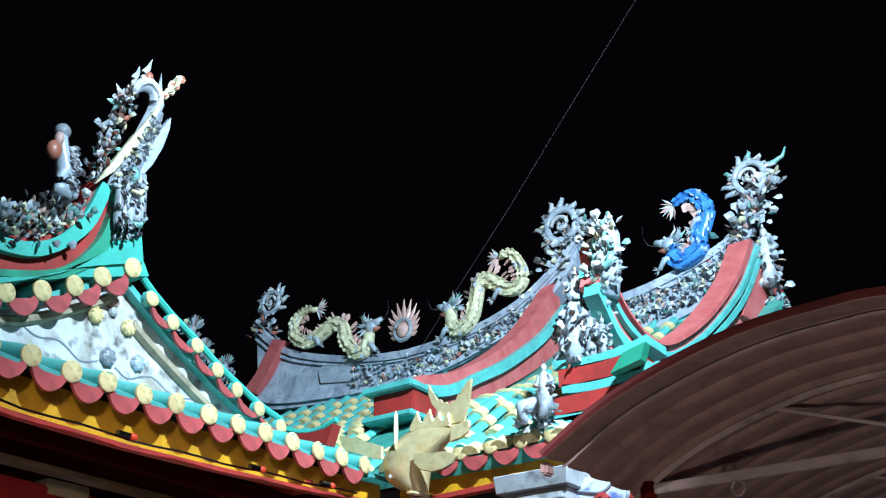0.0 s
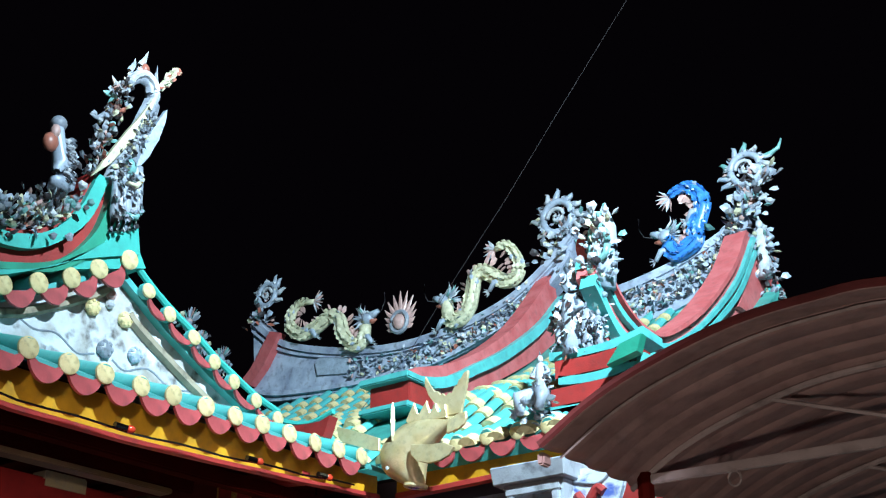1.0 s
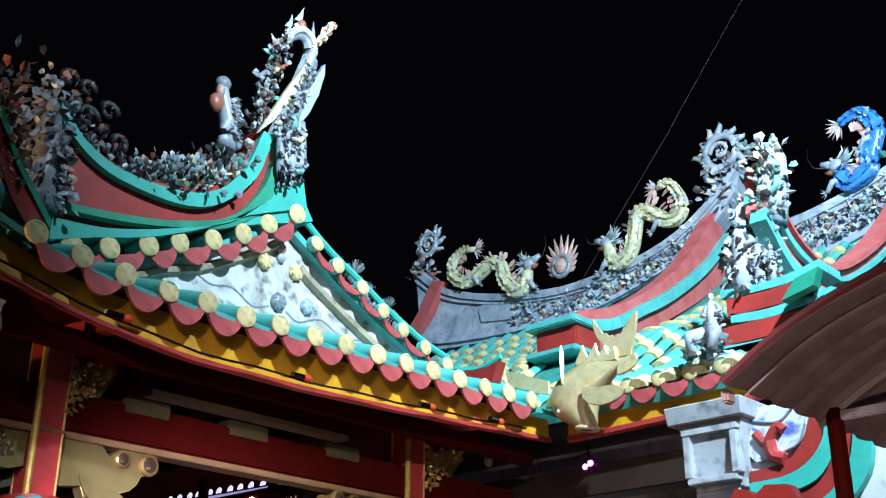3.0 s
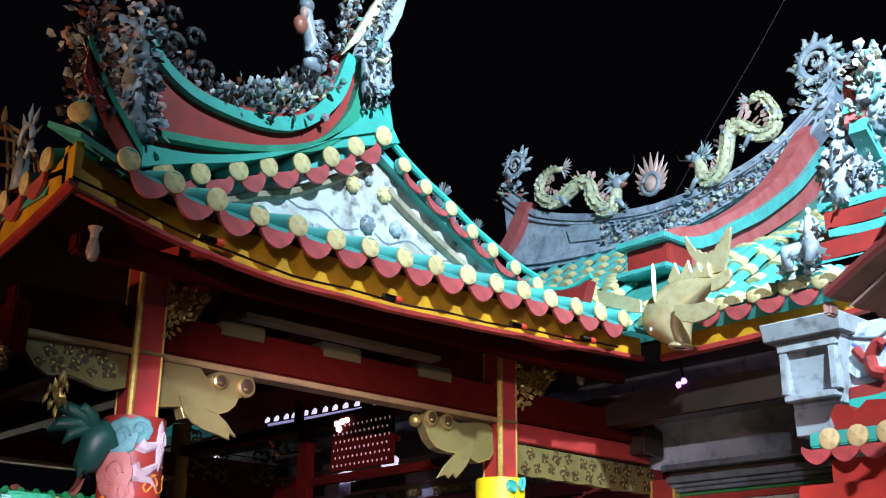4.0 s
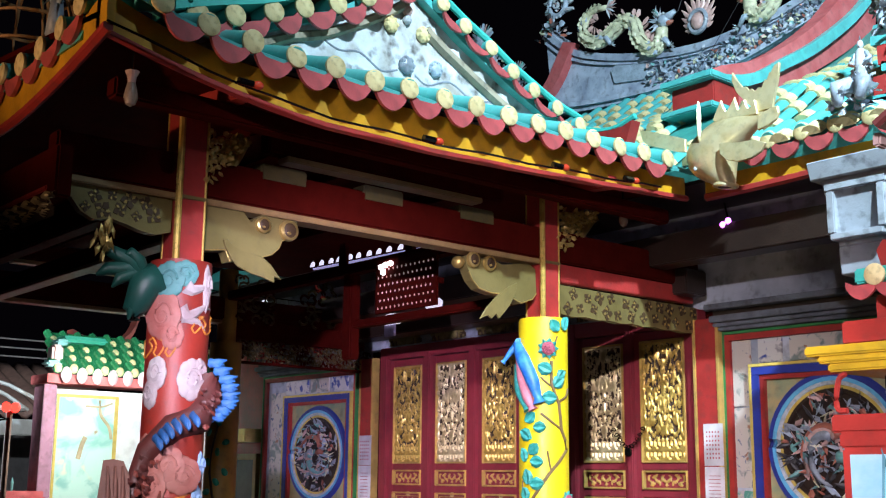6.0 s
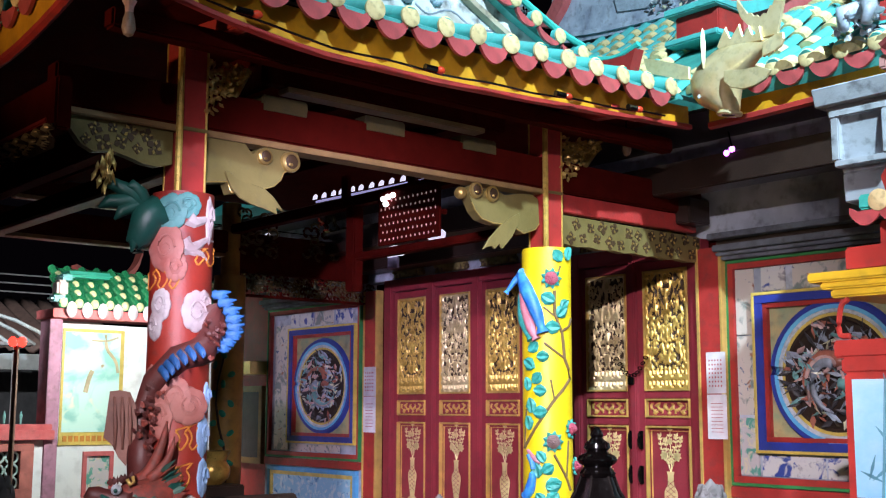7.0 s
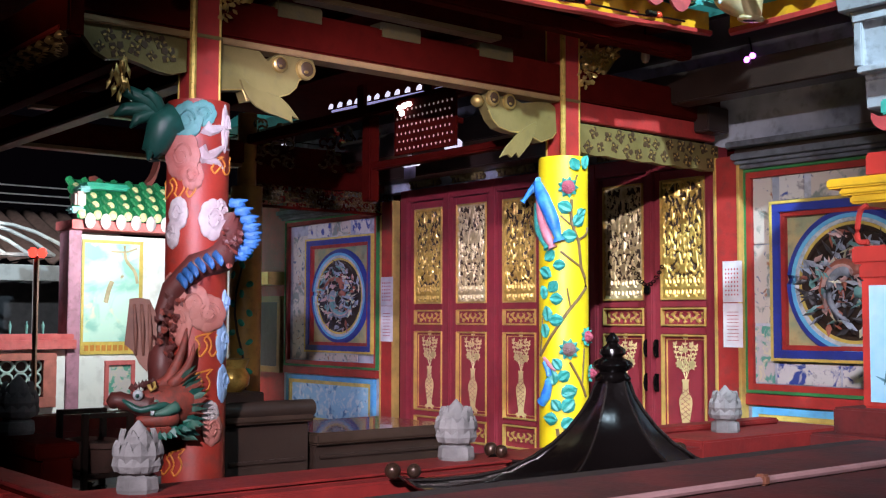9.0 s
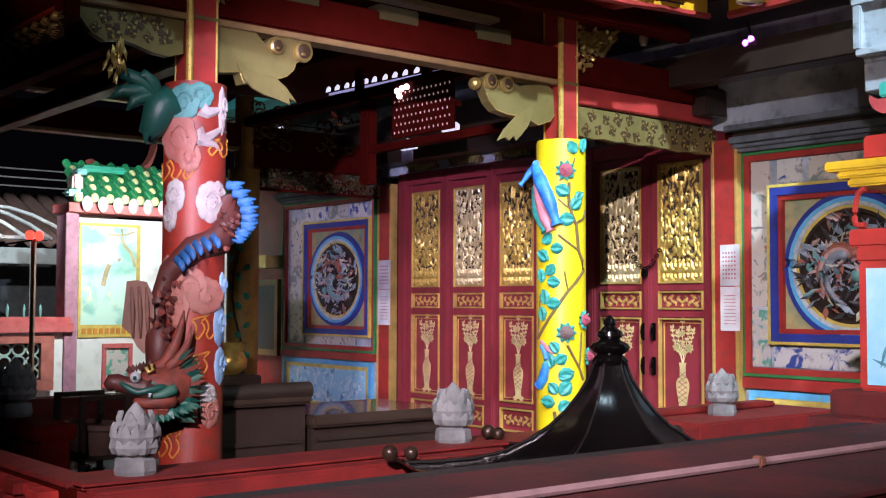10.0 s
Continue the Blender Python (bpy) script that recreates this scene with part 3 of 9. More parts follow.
t_hi = smooth_line([(0, 2.45, 4.02), (0, 2.75, 4.06), (0, 3.1, 4.17), (0, 3.5, 4.34), (0, 3.80, 4.60), (0, 4.02, 4.80)], 30)
for nm, lo, hi, x, th, mm in (("red_panel", lb_b, g_lo, -5.0, 0.16, RED), ("green_band", g_lo, top, -4.95, 0.26, TEAL), ("green_moulding", lb_b, lb_t, -4.94, 0.26, GREEN), ("red_strip", [p + Vector((0, 0.02, 0.0)) for p in top], [p + Vector((0, 0.0, 0.035)) for p in top], -4.99, 0.18, RED), ("base_band", t_lo, t_hi, -4.93, 0.26, TEAL), ("red_shadow_panel", t_hi, lb_b, -5.01, 0.14, RED)):
    b = bm_new()
    ribbon(b, [L1 + Vector((x, p.y, p.z)) for p in lo], [L1 + Vector((x, p.y, p.z)) for p in hi], (-1, 0, 0), th)
    part(nm, b, mm, sr)
b = bm_new()
plate(b, [(3.60, 4.36), (4.13, 4.56), (4.06, 4.66), (4.0, 4.80), (3.90, 4.95), (3.80, 4.98), (3.82, 4.65)], L1 + Vector((-5.19, 0, 0)), (0, 1, 0), (0, 0, 1), 0.24)
part("end_block", b, TEAL, sr)
# hip ridge at the front corner
hp = thing("hip_ridge", (-4.85, 2.2, 3.9), "green and red hip ridge at the pavilion corner", "roof ridge")
L2 = local(hp)
for nm, mm, o, h0 in (("green_band", GREEN, 0.0, 0.05), ("red_panel", RED, 0.05, 0.15)):
    b = bm_new()
    hl = smooth_line([(-4.66, 1.99, 4.32 - o), (-4.72, 2.12, 4.15 - o), (-4.80, 2.28, 4.03 - o), (-4.95, 2.45, 3.98 - o)], 16)
    ribbon(b, [L2 + p - Vector((0, 0, h0)) for p in hl], [L2 + p for p in hl], (1, -0.4, 0), 0.08 if o == 0 else 0.05)
    part(nm, b, mm, hp)

# ornaments of the pavilion roof
def on_gable(u, v, x=-4.96):
    """A place in the gable's plane from sketch units across (u) and down (v)."""
    return Vector((x, 2.857 + 0.004011 * u + 0.000428 * v, 5.880 + 0.002064 * u - 0.003806 * v))


tip = thing("ridge_tip_ornament", (-4.96, 3.75, 4.95), "tall flame-shaped tip of cut porcelain on the ridge end", "ornament")
T0 = local(tip)
G = lambda l, x=-4.96: [T0 + on_gable(u, v, x) for u, v in l]


def slab(name, outline, x, thick, mm, label=""):
    b = bm_new()
    o = [on_gable(u, v) for u, v in outline]
    plate(b, [(p.y, p.z) for p in o], T0 + Vector((x, 0, 0)), (0, 1, 0), (0, 0, 1), thick)
    bmesh.ops.bevel(b, geom=list(b.edges), offset=0.006, segments=1, affect="EDGES")
    part(name, b, mm, tip, label)


b = bm_new()
tube(b, smooth_line(G([(205, 345), (225, 300), (246, 262), (262, 228), (272, 205), (275, 182), (268, 162), (252, 152), (235, 157), (224, 172)]), 30), [0.085 - 0.0018 * k for k in range(31)], 10, 0.7)
part("neck", b, P_GREY, tip, "grey porcelain neck curling over at the top", True)
b = bm_new()
tube(b, smooth_line(G([(262, 210), (275, 190), (273, 168), (256, 149), (236, 152), (222, 170)], -4.93), 20), 0.026, 8)
part("arch_rim", b, P_WHITE, tip, "white porcelain rim", True)
slab("blade", [(155, 330), (178, 300), (215, 255), (240, 228), (263, 199), (265, 210), (243, 248), (215, 282), (185, 312)], -4.92, 0.03, P_YEL, "pale yellow blade")
slab("horn", [(238, 318), (250, 285), (262, 262), (276, 240), (298, 214), (294, 236), (280, 272), (262, 302), (247, 316)], -4.97, 0.05, P_BLUE, "blue-grey horn")
for l, r, mm in (([(252, 150), (250, 132), (258, 120), (266, 102)], 0.03, P_WHITE), ([(236, 158), (230, 142), (238, 130), (241, 116)], 0.026, P_BLUE), ([(222, 172), (206, 165), (198, 150)], 0.026, P_WHITE), ([(205, 186), (190, 182), (182, 178)], 0.024, P_TEAL), ([(190, 220), (175, 226), (160, 218)], 0.022, P_GREY), ([(180, 265), (172, 272), (164, 262)], 0.018, P_WHITE), ([(283, 180), (282, 150), (284, 128)], 0.02, P_GREY)):
    b = bm_new()
    tube(b, smooth_line(G(l), 8), [r * (1 - (k / 8) ** 2 * 0.95) for k in range(9)], 7, 0.6)
    part("flame", b, mm, tip, "", True)
b = bm_new()
ellipsoid(b, T0 + on_gable(258, 138), (0.035, 0.035, 0.045), 10)
part("bead", b, P_RED, tip, "rust red bead", True)
h = Heap()
rnd = random.Random(3)
for k in range(26):
    s_ = k / 25
    h.shard(T0 + on_gable(277 + 32 * s_ + rnd.uniform(-5, 5), 178 - 36 * s_ + rnd.uniform(-5, 5), -4.93), (0.3, 0.7, 0.7), 0.075, 0.028, 3 if k % 5 else 4, 0.5, 0.6)
share("leaf_bunch", h.make("leaf_bunch"), tip, Matrix.Identity(4), "yellow leaf bunch")["kind"] = "stuff"
h = Heap()
for k in range(170):
    s_ = rnd.random()
    u, v = 222 - 58 * s_ + rnd.gauss(0, 9), 165 + 155 * s_ + rnd.gauss(0, 7)
    h.shard(T0 + on_gable(u, v, -4.96 + rnd.uniform(-0.05, 0.06)), (rnd.uniform(-0.2, 1), rnd.uniform(-1, 0.6), rnd.uniform(-0.4, 1)), rnd.uniform(0.035, 0.07), 0.019, rnd.choice((1, 1, 0, 2, 4, 7, 5, 3, 8, 8, 2)), 0.5, 0.8)
for k in range(90):
    s_ = rnd.random()
    h.shard(T0 + on_gable(200 + 60 * s_ + rnd.gauss(0, 8), 335 - 110 * s_ + rnd.gauss(0, 8), -4.90), (1, rnd.uniform(-0.5, 0.5), rnd.uniform(-0.8, 0.8)), 0.04, 0.02, rnd.choice((0, 2, 2, 1, 8, 3)), 0.35, 0.8)
share("flower_cluster", h.make("flower_cluster"), tip, Matrix.Identity(4), "small mixed porcelain flowers")["kind"] = "stuff"

h = Heap()
for u, w, mi in ((196, 0.028, 2), (206, 0.03, 1), (217, 0.032, 0), (228, 0.03, 1), (238, 0.024, 2)):
    h.limb([on_gable(u + 10, 318, -4.93), on_gable(u + 4, 355, -4.91), on_gable(u, 395, -4.90), on_gable(u - 2, 425, -4.92)], [w * 0.7, w, w * 1.1, w * 0.6], mi, 7)
for v, mi in ((345, 3), (398, 5)):
    h.limb([on_gable(212, v, -4.88), on_gable(226, v + 10, -4.86), on_gable(244, v - 2, -4.88)], [0.012, 0.02, 0.01], mi, 6)
h.blob(on_gable(224, 318, -4.92), (0.05, 0.05, 0.06), 5)
for k in range(60):
    h.shard(on_gable(190 + 52 * random.random(), 325 + 100 * random.random(), -4.88), (0.6, random.uniform(-0.4, 0.4), -0.8), 0.06, 0.014, random.choice((8, 1, 0, 2, 8)), 0.4, 0.8)
heap_thing("ridge_figurine", h, "pale draped porcelain figurine under the ridge tip", "figurine")
h = Heap()
h.cluster([(-5.03, 3.0, 4.48), (-5.03, 3.3, 4.56), (-5.03, 3.55, 4.78)], (0.12, 0.11), 520, MIX_PALE + (3, 3, 8), (0.03, 0.075), 0.12, side=(1, 0, 0))
h.limb(smooth_line([on_gable(112, 345), on_gable(118, 315), on_gable(113, 285), on_gable(108, 258), on_gable(108, 242)], 8), [0.06, 0.062, 0.06, 0.055, 0.05, 0.046, 0.042, 0.04, 0.036], 0, 10)
h.blob(on_gable(109, 236), (0.05, 0.05, 0.05), 2, 10)
h.blob(on_gable(92, 268, -4.93), (0.035, 0.05, 0.06), 4, 10)
h.blob(on_gable(97, 252, -4.92), (0.03, 0.03, 0.05), 7, 8)
for k in range(60):
    h.shard(on_gable(118 + random.uniform(-7, 9), 262 + 70 * random.random(), -4.92), (0.5, 0.6, -0.5), 0.05, 0.016, random.choice((0, 1, 2, 8)), 0.4, 0.8)
heap_thing("phoenix_ornament", h, "porcelain bird with raised neck among flowers on the ridge")
h = Heap()
h.cluster([(-5.04, 2.44, 4.72), (-5.04, 2.62, 4.58), (-5.04, 2.85, 4.47), (-5.04, 3.05, 4.46)], (0.08, 0.05), 260, MIX_DARK, (0.03, 0.07), 0.10, side=(1, 0, 0))
for cy, cz, r in ((2.47, 4.86, 0.05), (2.58, 4.84, 0.05), (2.72, 4.76, 0.06), (2.60, 4.68, 0.07), (2.80, 4.60, 0.05), (2.5, 4.72, 0.06), (2.95, 4.53, 0.04)):
    sp = [(-5.02, cy + math.cos(a) * r * (1 - a / 9), cz + math.sin(a) * r * (1 - a / 9)) for a in (k * 0.55 for k in range(13))]
    h.limb(sp, [0.02] * 10 + [0.014, 0.01, 0.006], 8, 6)
    h.shard((-4.99, cy, cz), (1, 0, 0.3), 0.05, 0.02, random.choice((1, 0, 4)))
heap_thing("scroll_crest", h, "dark weathered scrollwork crest along the swept ridge")
h = Heap()
for p, hh in (((-4.92, 2.36, 4.05), 0.62), ((-4.95, 2.45, 4.06), 0.45)):
    figure(h, p, hh, 2, (1, 2, 8, 0, 8, 7))
h.cluster([(-4.95, 2.42, 4.1), (-4.95, 2.36, 4.75)], 0.09, 220, (1, 2, 8, 0, 8, 7, 8, 2), (0.03, 0.08), 0.10, side=(1, 0, 0), up=-0.3)
heap_thing("hip_figurine", h, "weathered porcelain figurine pair on the hip ledge", "figurine")
h = Heap()
figure(h, (-4.70, 2.04, 4.0), 0.36, 1, (1, 2, 7, 8))
h.cluster([(-4.74, 2.06, 4.0), (-4.72, 2.02, 4.6)], 0.09, 220, (2, 4, 8, 8, 7, 1, 4), (0.03, 0.08), 0.10, side=(1, 0, 0), up=0)
heap_thing("corner_figurine", h, "small weathered figurine standing on the eave corner tile", "figurine")
# wicker cage and thorny finial on the front eave
cage = thing("cage_ornament", (-6.05, 2.15, 3.92), "domed wire cage ornament on the front eave", "ornament")
WICK = mat("rusty_wire", (0.30, 0.15, 0.05), 0.6, metal=0.3)
for k in range(10):
    a = k * math.pi * 2 / 10
    b = bm_new()
    tube(b, [(math.cos(a) * r, math.sin(a) * r, z) for r, z in ((0.24, 0), (0.25, 0.15), (0.20, 0.32), (0.10, 0.44), (0.0, 0.5))], 0.009, 5)
    part("cage_bar", b, WICK, cage)
for r, z in ((0.24, 0.0), (0.25, 0.15), (0.20, 0.32)):
    b = bm_new()
    tube(b, [(math.cos(a) * r, math.sin(a) * r, z) for a in (k * math.pi / 12 for k in range(25))], 0.010, 5)
    part("cage_hoop", b, WICK, cage)
b = bm_new()
lathe(b, [(0.012, 0.5), (0.02, 0.53), (0.004, 0.60)], sides=8)
part("cage_tip", b, WICK, cage)
h = Heap()
for k in range(9):
    a = k * 0.7
    h.shard((-5.55 + 0.07 * math.cos(a), 2.1, 4.12 + 0.09 * math.sin(a)), (math.cos(a), 0, math.sin(a) + 0.3), 0.13, 0.014, random.choice((1, 0, 2)))
h.limb([(-5.55 + 0.08 * math.cos(a), 2.1, 4.12 + 0.10 * math.sin(a)) for a in (k * 0.5 for k in range(14))], 0.016, 0, 6)
h.limb([(-5.55, 2.1, 3.85), (-5.55, 2.1, 4.05)], [0.05, 0.03], 2)
heap_thing("thorny_finial", h, "thorny ring-shaped porcelain finial on the front eave")


# ---- temple hall roof ----
hall = thing("hall_roof", (MID_X, 8.0, 5.0), "turquoise tiled roof of the temple hall", "roof")
L3 = local(hall)
PROFILE = [(6.3, 3.82), (6.9, 4.22), (7.45, 4.58), (8.1, 4.88), (8.7, 5.15), (9.5, 5.62), (10.1, 6.06)]
prof = smooth_line([(0, y, z) for y, z in PROFILE], 26)
b = bm_new()
ribbon(b, [L3 + Vector((-12.0, p.y, p.z - 0.03)) for p in prof], [L3 + Vector((-2.98, p.y, p.z - 0.03)) for p in prof], (0, 0.5, -1), 0.10)
part("roof_slab", b, mat("turquoise_pan_tile", (0.07, 0.40, 0.34), 0.5, dirt=0.3), hall)
b = bm_new()
ribbon(b, [L3 + Vector((-12.0, 10.1 + 3.9 * k / 4, 6.06 - 2.3 * k / 4)) for k in range(5)], [L3 + Vector((-2.98, 10.1 + 3.9 * k / 4, 6.06 - 2.3 * k / 4)) for k in range(5)], (0, -0.5, -1), 0.10)
part("back_slope", b, TILE, hall)
hx = [-3.22 - 0.24 * k for k in range(7)]
eave_row(hall, [(x, HALL_EAVE_Y, 3.84) for x in hx], (0, -1, 0), pitch=30)
b = bm_new()
ribbon(b, [L3 + Vector((-4.75 + 1.75 * k / 8, 6.38, 3.60 + 0.06 * (k / 8) ** 2)) for k in range(9)], [L3 + Vector((-4.75 + 1.75 * k / 8, 6.38, 3.80)) for k in range(9)], (0, 1, 0), 0.04)
part("fascia_board", b, YELLOW, hall, "ochre painted fascia board")
b = bm_new()
tube(b, [L3 + Vector((-4.75 + 1.75 * k / 8, 6.39, 3.58 + 0.06 * (k / 8) ** 2)) for k in range(9)], 0.03, 6)
part("eave_moulding", b, RED, hall, "red eave moulding")
b = bm_new()
box(b, L3 + Vector((-12, 6.42, 3.70)), L3 + Vector((-2.98, 7.2, 3.74)))
part("soffit", b, DARK_WOOD, hall, "dark boarded soffit")
wd = thing("hip_wedge", (-5.8, 6.6, 4.3), "small red hip wedge with a turquoise lip on the roof foot", "roof ridge")
W0 = local(wd)
b = bm_new()
plate(b, [(-6.12, 4.36), (-5.90, 4.30), (-5.60, 4.20), (-5.54, 4.36), (-5.64, 4.33), (-5.78, 4.33)], W0 + Vector((0, 6.66, 0)), (1, 0, 0), (0, 0, 1), 0.10)
part("red_panel", b, RED, wd)
b = bm_new()
tube(b, [W0 + p for p in smooth_line([(-6.15, 6.6, 4.44), (-5.9, 6.6, 4.36), (-5.72, 6.6, 4.35), (-5.54, 6.6, 4.40)], 12)], 0.026, 7)
part("lip", b, TEAL, wd, "turquoise lip", True)
# descending ridge with red, turquoise and pink mouldings
dr = thing("descending_ridge", (-5.4, 8.7, 5.4), "pink and turquoise moulded descending roof ridge", "roof ridge")
L4 = local(dr)
dtop = smooth_line([(0, 10.14, 6.86), (0, 9.87, 6.55), (0, 9.31, 5.98), (0, 8.66, 5.51), (0, 8.08, 5.20), (0, 7.6, 5.03)], 20)
ctop = smooth_line([(0, 10.2, 6.58), (0, 9.68, 6.09), (0, 8.98, 5.60), (0, 8.47, 5.31), (0, 7.92, 5.02), (0, 7.3, 4.87)], 20)
cbot = smooth_line([(0, 10.2, 6.45), (0, 9.67, 5.96), (0, 8.98, 5.48), (0, 8.47, 5.20), (0, 7.91, 4.91), (0, 7.3, 4.79)], 20)
pbot = smooth_line([(0, 10.15, 6.06), (0, 9.52, 5.62), (0, 8.66, 5.13), (0, 8.09, 4.87), (0, 7.7, 4.68), (0, 7.45, 4.55)], 20)
for nm, lo, hi, x, th, mm in (("pink_band", ctop, dtop, -5.45, 0.18, PINK), ("turquoise_band", cbot, ctop, -5.38, 0.30, TILE), ("red_band", pbot, cbot, -5.44, 0.20, PINK)):
    b = bm_new()
    ribbon(b, [L4 + Vector((x, p.y, p.z)) for p in lo], [L4 + Vector((x, p.y, p.z)) for p in hi], (-1, 0, 0), th)
    part(nm, b, mm, dr)
b = bm_new()
box(b, L4 + Vector((-5.72, 7.28, 4.58)), L4 + Vector((-5.3, 7.62, 4.80)), 0.01)
part("end_block", b, RED, dr, "red end block")
b = bm_new()
box(b, L4 + Vector((-5.78, 7.2, 4.80)), L4 + Vector((-5.26, 7.6, 4.86)), 0.01)
box(b, L4 + Vector((-5.78, 7.2, 4.55)), L4 + Vector((-5.26, 7.6, 4.60)), 0.01)
part("end_cap", b, TILE, dr)
# swept end ridge on the far side
sr2 = thing("swept_gable_ridge", (-3.1, 8.2, 5.2), "swept gable ridge with red, pink and turquoise bands", "roof ridge")
L5 = local(sr2)
o1 = smooth_line([(0, 6.53, 5.16), (0, 6.62, 4.92), (0, 6.85, 4.75), (0, 7.19, 4.68), (0, 7.6, 4.79), (0, 8.37, 5.25), (0, 9.19, 5.91), (0, 9.7, 6.48)], 30)
i1 = smooth_line([(0, 6.42, 4.86), (0, 6.70, 4.60), (0, 7.07, 4.54), (0, 7.46, 4.59), (0, 7.9, 4.80), (0, 8.5, 5.17), (0, 9.3, 5.77), (0, 9.99, 6.50)], 30)
for nm, s0, s1, x, th, mm in (("outer_band", -0.30, 0.02, -3.1, 0.12, TILE), ("red_band", 0.02, 0.30, -3.12, 0.14, PINK), ("turquoise_band", 0.30, 0.55, -3.08, 0.20, TILE), ("pink_band", 0.55, 0.98, -3.12, 0.14, PINK), ("crest_band", 0.98, 1.25, -3.08, 0.22, PINK)):
    b = bm_new()
    ribbon(b, [L5 + Vector((x, *(i.lerp(o, s0)).yz)) for i, o in zip(i1, o1)], [L5 + Vector((x, *(i.lerp(o, s1)).yz)) for i, o in zip(i1, o1)], (-1, 0, 0), th)
    part(nm, b, mm, sr2)
b = bm_new()
plate(b, [(9.3, 5.6), (10.7, 5.7), (10.7, 6.25), (10.2, 6.35), (9.95, 6.5)], L5 + Vector((-3.25, 0, 0)), (0, 1, 0), (0, 0, 1), 0.12)
part("gable_shoulder", b, PINK, sr2)
b = bm_new()
plate(b, [(6.6, 3.9), (10.7, 3.9), (10.7, 5.7), (9.4, 5.7), (8.2, 4.95), (7.4, 4.55), (6.7, 4.55)], L5 + Vector((-3.28, 0, 0)), (0, 1, 0), (0, 0, 1), 0.10)
part("gable_wall", b, PINK, sr2)
# stepped bracket with upturned turquoise lips
pl = thing("eave_bracket", (-3.2, 6.5, 4.2), "red stepped bracket with turquoise upturned lips", "bracket")
L6 = local(pl)
for x0, x1, z0, mm, w in ((-3.5, -2.80, 4.30, TILE, 0.30), (-3.46, -2.86, 4.19, RED, 0.22), (-3.44, -2.80, 4.12, TILE, 0.27), (-3.5, -2.84, 4.0, RED, 0.22), (-3.62, -2.75, 3.93, TILE, 0.26), (-3.60, -2.8, 3.86, PINK, 0.22)):
    b = bm_new()
    ln = [(x0 + (x1 - x0) * k / 10, z0 + (0.16 * (k / 10 - 0.4) ** 2 if mm is TILE else 0.0)) for k in range(11)]
    hgt = 0.06 if mm is TILE else 0.12
    ribbon(b, [L6 + Vector((x, 6.42, z)) for x, z in ln], [L6 + Vector((x, 6.42, z + hgt)) for x, z in ln], (0, 1, 0), w)
    part("lip" if mm is TILE else "step", b, mm, pl)
b = bm_new()
plate(b, [(0, 0), (0.22, 0.05), (0.26, 0.16), (0.10, 0.12)], L6 + Vector((-3.02, 6.38, 4.16)), (1, 0, 0), (0, 0, 1), 0.08)
part("green_leaf", b, GREEN, pl)
for p, hh in (((-3.44, 6.5, 4.34), 0.42), ((-3.34, 6.46, 4.34), 0.55), ((-3.24, 6.5, 4.34), 0.40), ((-3.36, 6.56, 4.66), 0.42), ((-3.14, 6.48, 4.34), 0.30)):
    h = Heap()
    figure(h, p, hh, random.choice((1, 0, 2)))
    heap_thing("figurine", h, "pale weathered porcelain figurine on the eave bracket", "figurine", "bracket figurines")
h = Heap()
h.cluster([(-3.3, 6.55, 4.42), (-3.2, 6.55, 4.85)], 0.13, 110, (0, 1, 2, 1, 0, 2, 5), (0.04, 0.10), 0.08, up=0)
h.limb([(-3.12, 6.55, 4.8), (-3.10, 6.55, 5.05), (-3.06, 6.53, 5.25), (-3.04, 6.5, 5.42)], [0.09, 0.10, 0.08, 0.01], 0, 8)
h.limb([(-3.08 + 0.07 * math.cos(a), 6.44, 5.1 + 0.13 * math.sin(a)) for a in (k * 0.55 for k in range(12))], 0.026, 5, 6)
h.cluster([(-3.14, 6.46, 4.85), (-3.06, 6.45, 5.3)], 0.09, 150, MIX_BRIGHT + (3, 5), (0.04, 0.09), 0.06)
heap_thing("porcelain_tower", h, "tapering porcelain flame tower behind the figurines")
h = Heap()
figure(h, (-3.53, 6.35, 4.0), 0.36, 1)
h.limb([(-3.56, 6.3, 4.06), (-3.64, 6.24, 4.04), (-3.62, 6.2, 3.93)], [0.06, 0.055, 0.035], 0, 7)
h.limb([(-3.50, 6.3, 4.06), (-3.46, 6.22, 4.05), (-3.47, 6.2, 3.93)], [0.06, 0.05, 0.035], 2, 7)
h.cluster([(-3.62, 6.3, 3.92), (-3.5, 6.3, 4.05)], 0.09, 40, (0, 1, 2, 1, 2), (0.05, 0.11), 0.08, up=0)
heap_thing("seated_figurine", h, "grey seated porcelain figurine on the eave", "figurine")
h = Heap()
figure(h, (-3.05, 9.95, 6.1), 0.62, 1)
figure(h, (-3.02, 10.05, 5.65), 0.45, 2)
h.cluster([(-3.05, 10.0, 5.7), (-3.05, 10.0, 6.5)], 0.10, 50, MIX_PALE, (0.05, 0.12), 0.1, up=0)
heap_thing("gable_figurine", h, "pale porcelain figurine on the gable shoulder", "figurine")

# main ridge with porcelain relief
RIDGE_STONE = mat("blue_grey_ridge_plaster", (0.44, 0.50, 0.60), 0.75, second=(0.26, 0.30, 0.40), dirt=0.5, scale=5)


